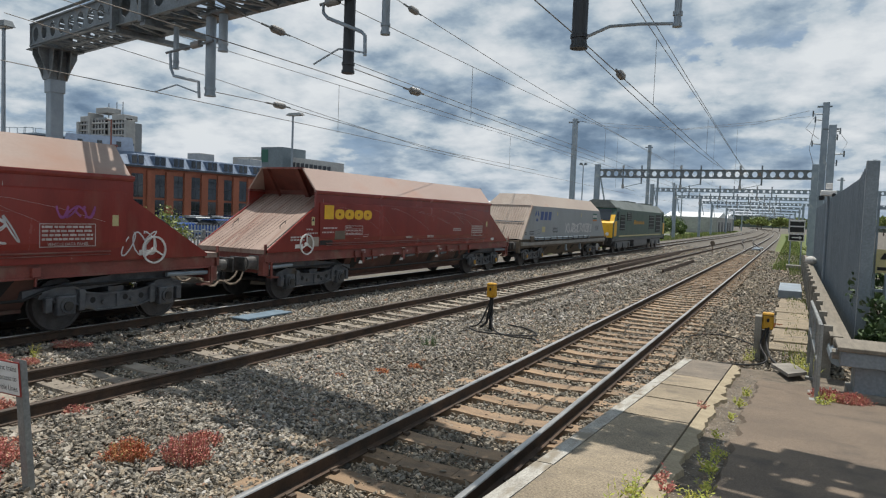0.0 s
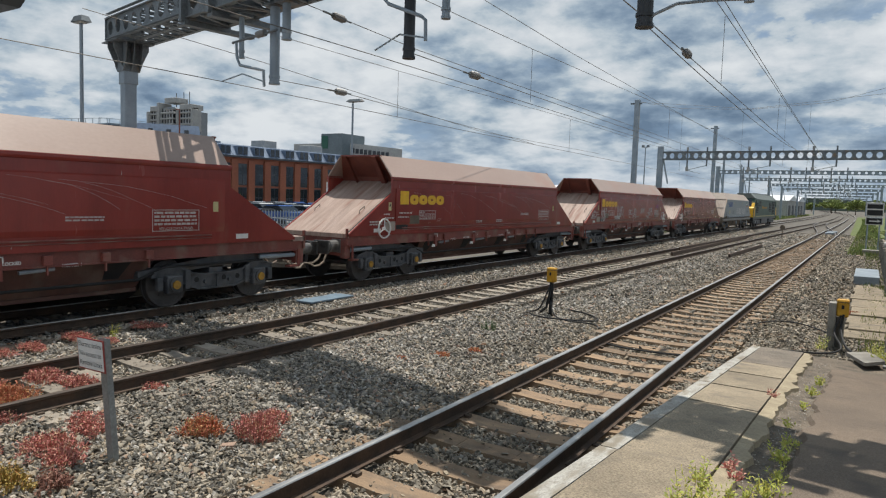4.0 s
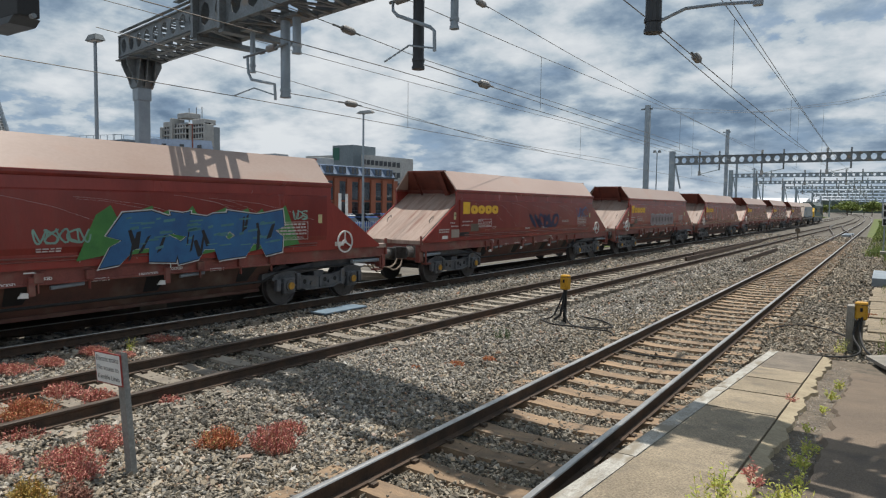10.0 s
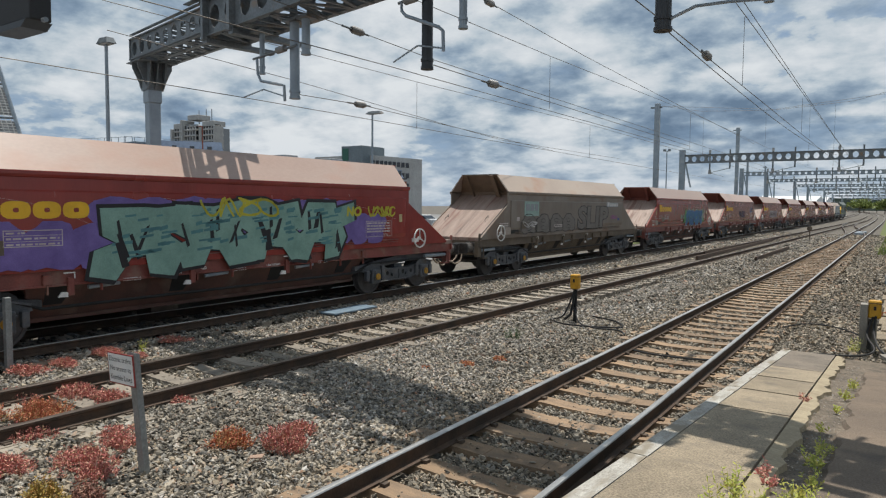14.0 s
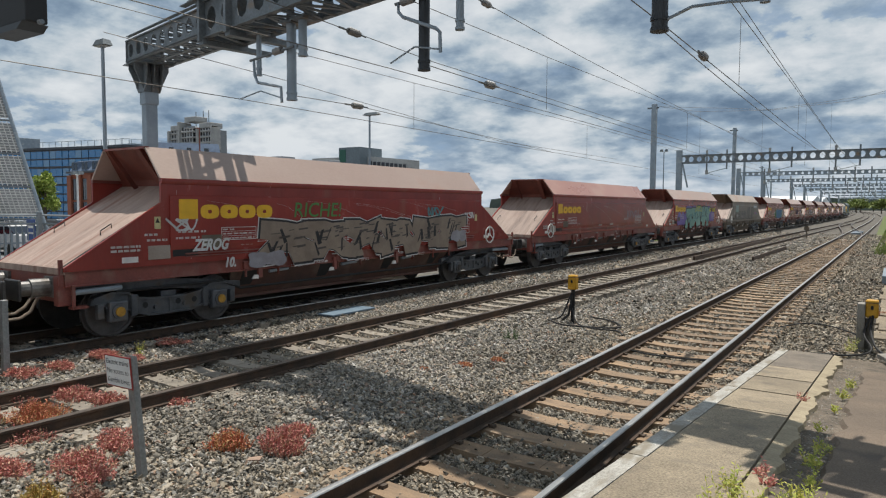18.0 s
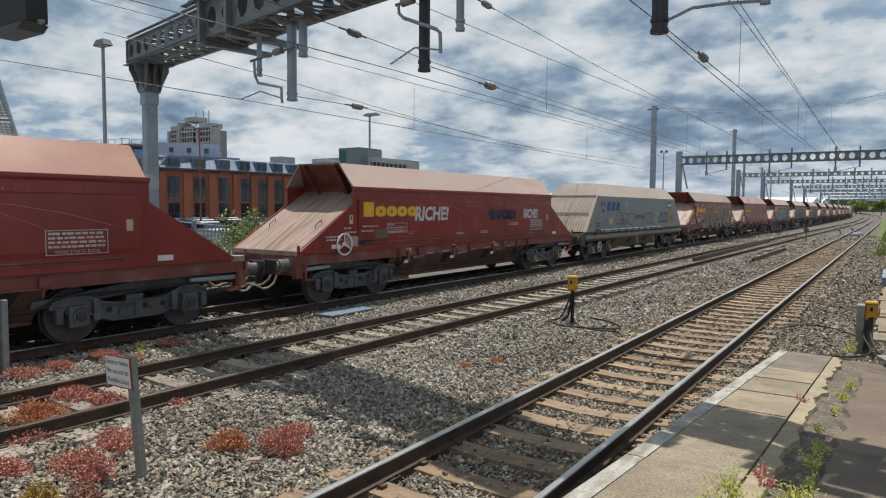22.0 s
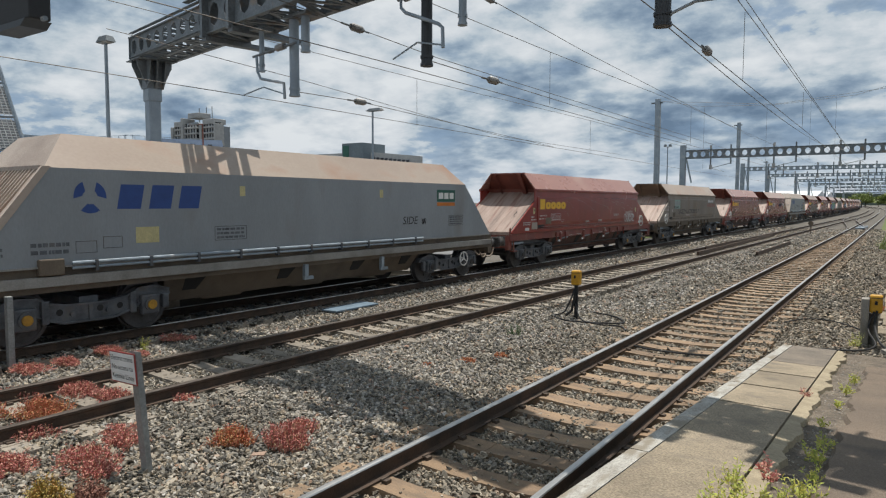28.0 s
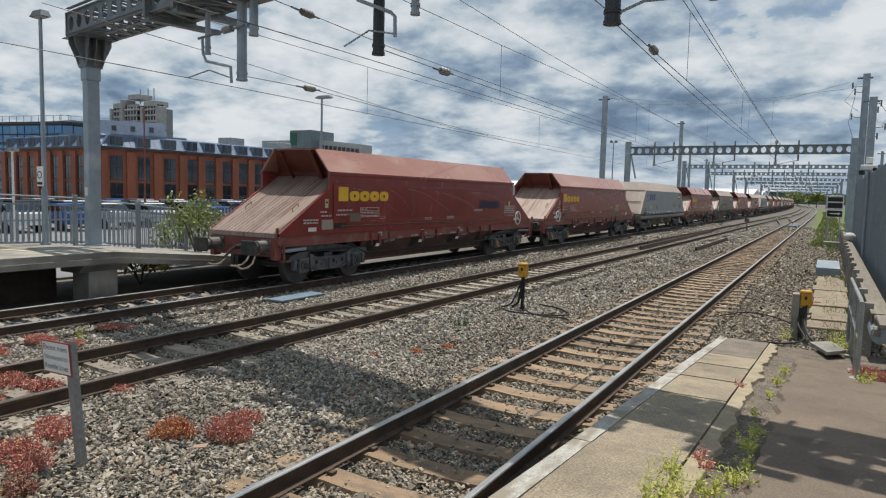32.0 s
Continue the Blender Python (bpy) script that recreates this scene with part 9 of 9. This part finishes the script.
RED = "low clump of red stonecrop in the ballast"
ORG = "low clump of orange-red stonecrop in the ballast"
CLUMPS = [(-6.38, 3.31, 0.30, 0.16), (-6.54, 3.75, 0.22, 0.15), (-6.0, 3.2, 0.20, 0.14), (-8.75, 4.45, 0.26, 0.16), (-8.25, 4.6, 0.22, 0.13), (-10.6, 4.65, 0.26, 0.12), (-10.6, 5.2, 0.22, 0.11),
          (-5.15, 4.74, 0.25, 0.22), (-7.35, 5.05, 0.18, 0.10), (-6.8, 2.75, 0.30, 0.16), (-7.6, 3.3, 0.28, 0.15), (-10.9, 6.0, 0.26, 0.11), (-10.2, 6.2, 0.16, 0.08), (-5.4, 5.15, 0.18, 0.12), (-6.9, 3.95, 0.2, 0.1), (-9.2, 3.9, 0.3, 0.14), (-11.0, 7.3, 0.3, 0.08)]
for i, (x, y, r, h) in enumerate(CLUMPS):
    stonecrop(x, y, r, h, "red_weed", RED, 100 + i)
for i, (x, y, r, h) in enumerate([(-8.15, 3.72, 0.32, 0.22), (-5.62, 4.43, 0.22, 0.19), (-8.6, 3.3, 0.25, 0.2), (-10.8, 4.0, 0.3, 0.18)]):
    stonecrop(x, y, r, h, "orange_weed", ORG, 140 + i)
stonecrop(-5.85, 2.68, 0.20, 0.18, "weed_gold", "golden stonecrop clump in the ballast", 160)
stonecrop(-5.55, 2.9, 0.17, 0.13, "brown_weed", "dry brown stonecrop clump in the ballast", 161)
for i, (x, y, r) in enumerate([(-5.57, 8.9, 0.13), (-5.3, 9.5, 0.10), (-5.9, 8.3, 0.08), (-0.2, 19.0, 0.25)]):
    stonecrop(x, y, r, 0.07, "orange_weed", ORG, 170 + i)


def weed_tuft(x, y, z, h, r, material, label, seed, blades=40):
    """Thin leaning stems with many narrow leaflets."""
    rnd = random.Random(seed)
    k = K()
    for _ in range(max(5, blades // 3)):
        a, q = rnd.uniform(0, 6.28), r * 0.45 * rnd.random()
        p = Vector((q * math.cos(a), q * math.sin(a), 0))
        b = a + rnd.uniform(-1.2, 1.2)
        tip = p + Vector((math.cos(b) * rnd.uniform(0.05, 0.55) * r, math.sin(b) * rnd.uniform(0.05, 0.55) * r, h * rnd.uniform(0.45, 1.1)))
        s = Vector((-math.sin(a), math.cos(a), 0)) * 0.0022
        k.add([p - s, p + s, tip + s * 0.5, tip - s * 0.5], [(0, 1, 2, 3)])
        m = int(7 + 40 * (tip - p).length)
        for i in range(m):
            c = p.lerp(tip, 0.12 + 0.9 * i / m)
            d = Vector((rnd.uniform(-1, 1), rnd.uniform(-1, 1), rnd.uniform(0.1, 0.9))).normalized()
            e = d.orthogonal().normalized()
            ln = rnd.uniform(0.022, 0.052) * (1.1 - 0.5 * i / m)
            k.add([c, c + d * ln * 0.5 + e * ln * 0.16, c + d * ln, c + d * ln * 0.5 - e * ln * 0.16], [(0, 1, 2, 3)])
    return thing("weed_tuft", k, material, label, "weed", pose(x, y, z), "weeds on the platform")


GRN = "yellow-green weed growing from the platform joint"
for i, (x, y, h, r, n) in enumerate([(-0.74, 3.7, 0.27, 0.16, 44), (-0.68, 3.95, 0.26, 0.18, 48), (-0.78, 4.3, 0.18, 0.12, 30), (-0.42, 5.35, 0.14, 0.13, 40), (-0.40, 4.5, 0.14, 0.16, 50), (-0.50, 4.1, 0.16, 0.16, 50), (-0.40, 8.5, 0.13, 0.11, 34), (-0.36, 9.3, 0.13, 0.11, 34), (-0.42, 7.6, 0.08, 0.08, 24),
                                     (-0.38, 4.9, 0.10, 0.14, 30), (-0.40, 5.9, 0.10, 0.12, 26), (-0.42, 3.5, 0.2, 0.2, 50), (-0.45, 6.6, 0.08, 0.12, 22), (0.5, 9.4, 0.16, 0.2, 40), (0.62, 9.7, 0.14, 0.2, 36), (0.35, 12.4, 0.3, 0.3, 60), (0.2, 13.2, 0.3, 0.3, 60), (0.45, 13.4, 0.35, 0.3, 60), (-0.55, 13.7, 0.25, 0.2, 40)]):
    weed_tuft(x, y, ramp_z(y) - 0.06, h, r, "weed", GRN, 200 + i, n)
for i, (x, y, h) in enumerate([(-0.72, 7.8, 0.10), (-0.68, 4.8, 0.12), (-0.6, 4.62, 0.10)]):
    weed_tuft(x, y, ramp_z(y) - 0.04, h, 0.09, "red_weed", "small red weed in the platform joint", 230 + i, 26)
for i, (x, y) in enumerate([(0.72, 9.75), (0.55, 9.95), (0.85, 9.85)]):
    stonecrop(x, y, 0.18, 0.14, "red_weed", "low red plant beside the cabinet", 240 + i, ramp_z(y) - 0.06)
weed_tuft(-5.95, 11.2, BED - 0.05, 0.28, 0.28, "leaf_dark", "grey-green tuft growing in the ballast", 250, 90)
weed_tuft(-10.4, 6.4, BED - 0.05, 0.26, 0.14, "weed", "yellow weed growing in the ballast", 251, 24)


def shrub(x, y, z, r, h, material, label, seed, n=1500, leaf=0.09):
    rnd = random.Random(seed)
    s = empty("shrub", label, "shrub", pose(x, y, z), "shrubs")
    st = K()
    k = K()
    for _ in range(9):
        a = rnd.uniform(0, 6.28)
        tip = Vector((math.cos(a) * r * rnd.uniform(0.3, 0.9), math.sin(a) * r * rnd.uniform(0.3, 0.9), h * rnd.uniform(0.55, 1.0)))
        st.path([(0, 0, 0), tip * 0.5 + Vector((0, 0, 0.1 * h)), tip], 0.014, 5)
        leaf_cloud(k, tip * 0.85, (r * 0.42, r * 0.42, h * 0.28), n // 9, leaf, rnd)
    part("stems", st, "trunk", s)
    part("leaves", k, material, s)
    return s


shrub(-15.9, 13.4, 0.2, 0.9, 1.9, "leaf_light", "leafy green shrub behind the platform fence", 300, 1600)
shrub(-18.2, 14.5, -0.2, 0.8, 1.8, "leaf_light", "leafy green shrub behind the platform fence", 301, 1200)
shrub(-16.9, 6.6, 0.75, 0.35, 0.55, "weed", "weedy growth at the platform fence", 302, 300, 0.06)
shrub(-18.6, 6.2, -0.2, 1.0, 1.9, "weed", "weedy bush beyond the platform fence", 303, 1200)
shrub(-15.2, 11.0, -0.2, 0.8, 0.8, "weed", "sunlit weeds under the ramp", 304, 900)
shrub(-15.4, 6.0, -0.2, 0.6, 0.7, "weed", "sunlit weeds under the platform", 305, 600)
for i, (x, y, r, h) in enumerate([(1.75, 13.6, 0.6, 1.1), (2.3, 13.9, 0.8, 1.3), (1.55, 13.2, 0.45, 0.8), (2.9, 13.4, 0.8, 1.2), (1.9, 15.6, 0.9, 1.7), (2.9, 16.0, 1.0, 2.0)]):
    shrub(x, y, 0, r, h, "leaf_dark", "dense dark green shrub by the fence", 310 + i, 1500, 0.11)
for i, (x, y, r, h) in enumerate([(1.1, 60, 1.2, 1.3), (-0.2, 66, 1.5, 1.5), (1.5, 74, 2, 2.2), (0.5, 88, 2, 2.4)]):
    shrub(x, y, BED, r * 0.55, h * 0.28, "grass", "low rough yellow-green growth on the verge", 330 + i, 900, 0.09)
for i, (x, y, r, h) in enumerate([(-17.5, 76, 1.6, 2.6), (-19, 82, 1.8, 3.2), (-18, 118, 2.4, 2.6), (-21, 128, 2.4, 3.0), (-20.5, 66, 1.5, 1.8), (-24, 160, 3.0, 4.0), (-16.9, 99, 1.7, 2.8), (-16.6, 118, 1.4, 2.0)]):
    shrub(x, y, BED, r, h, "leaf", "round green trackside bush", 350 + i, 1300, 0.30)


def tree(x, y, z, h, r, seed, label, material="leaf", n=2600, leaf=0.34):
    rnd = random.Random(seed)
    t = empty("tree", label, "tree", pose(x, y, z), "trees")
    tr = K().cyl((0, 0, 0), (0.1, 0, h * 0.35), h * 0.035, 8, h * 0.024).cyl((0.1, 0, h * 0.35), (0, 0.1, h * 0.85), h * 0.024, 7, h * 0.006)
    cr = K()
    for i in range(13):
        a, q = rnd.uniform(0, 6.28), rnd.uniform(0.35, 0.9)
        hh = h * rnd.uniform(0.35, 0.95)
        w = r * math.sin(min(1.0, (hh / h - 0.2) / 0.8) * math.pi * 0.86 + 0.3)
        tip = Vector((math.cos(a) * w * q, math.sin(a) * w * q, hh))
        tr.cyl((0.05, 0, hh * 0.7), tip, h * 0.010, 5, h * 0.003)
        leaf_cloud(cr, tip, (r * 0.36, r * 0.36, h * 0.12), n // 13, leaf, rnd)
    part("trunk", tr, "trunk", t)
    part("crown", cr, material, t)


tree(-54.6, 26.0, BED, 5.0, 1.15, 400, "small leafy green tree in front of the glass office", "leaf_bright", 4200, 0.24)
tree(-40, 172, BED, 4.2, 3.2, 402, "broad green tree by the far sheds", "leaf", 3200, 0.7)
tree(-52, 205, BED, 4.6, 4.0, 403, "broad green tree by the far sheds", "leaf", 3200, 0.7)
# paler leaves out here put the distance haze into the colour
for i in range(22):
    rr = random.Random(500 + i)
    tree(rr.uniform(-75, 40), rr.uniform(360, 620), BED, rr.uniform(5, 9), rr.uniform(3.5, 7), 500 + i, "far green tree at the end of the line", "leaf_light", 600, 1.4)


def grass_strip(name, x0, x1, y0, y1, n, h, label, seed):
    rng = random.Random(seed)
    k = K()
    for _ in range(n):
        y = y0 + (y1 - y0) * rng.random() ** 1.4
        x = rng.uniform(x0, x1) + bend(y)
        hh = h * rng.uniform(0.4, 1.2)
        a = rng.uniform(0, 6.28)
        w = 0.004 + 0.0005 * y
        dx, dy = math.cos(a), math.sin(a)
        k.add([(x - dx * w, y - dy * w, BED - 0.05), (x + dx * w, y + dy * w, BED - 0.05), (x + dy * hh * 0.3, y + dx * hh * 0.3, BED - 0.05 + hh)], [(0, 1, 2)])
    return thing(name, k, "grass", label, "grass", kind="stuff")


grass_strip("verge_grass", -19.5, -15.2, 40, 260, 9000, 0.5, "rough sunlit grass on the far verge", 1)
grass_strip("verge_grass", -0.9, 1.0, 44, 200, 6000, 0.26, "rough grass and weeds along the verge", 2)
grass_strip("verge_grass", 0.0, 0.6, 12.3, 44, 2200, 0.13, "sparse grass beside the fence", 3)
thing("far_verge", K().add([(-30, 40, BED - 0.04), (-14.9, 40, BED - 0.04), (-14.9 + bend(300), 300, BED - 0.03), (-34 + bend(300), 300, BED - 0.03)], [(0, 1, 2, 3)]), "verge", "rough grassy verge beyond the train line", "verge", kind="structure")
thing("near_verge", K().add([(-1.2, 48, BED - 0.04), (8, 40, BED - 0.04), (8, 260, BED - 0.03), (-1.2 + bend(260), 260, BED - 0.03)], [(0, 1, 2, 3)]), "verge", "weedy verge beside the line", "verge", kind="structure")
k = K()
for i in range(40):
    a = -520 + 30 * i
    h0, h1 = 13 + 7 * noise.noise((i * 0.37, 0, 0)), 13 + 7 * noise.noise((i * 0.37 + 0.37, 0, 0))
    k.quad((a, 900, -1), (a + 30, 900, -1), (a + 30, 905, h1), (a, 905, h0))
thing("backdrop", k, "far_hill", "distant dark line of woods on the horizon", "backdrop", kind="structure")

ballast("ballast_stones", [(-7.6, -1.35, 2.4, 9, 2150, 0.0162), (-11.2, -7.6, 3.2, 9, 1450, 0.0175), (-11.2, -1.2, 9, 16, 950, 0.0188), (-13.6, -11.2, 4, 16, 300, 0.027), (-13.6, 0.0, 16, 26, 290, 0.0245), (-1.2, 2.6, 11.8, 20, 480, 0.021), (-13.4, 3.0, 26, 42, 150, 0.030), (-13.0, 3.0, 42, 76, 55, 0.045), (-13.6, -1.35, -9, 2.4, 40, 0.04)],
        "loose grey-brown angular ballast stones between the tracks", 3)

motions()
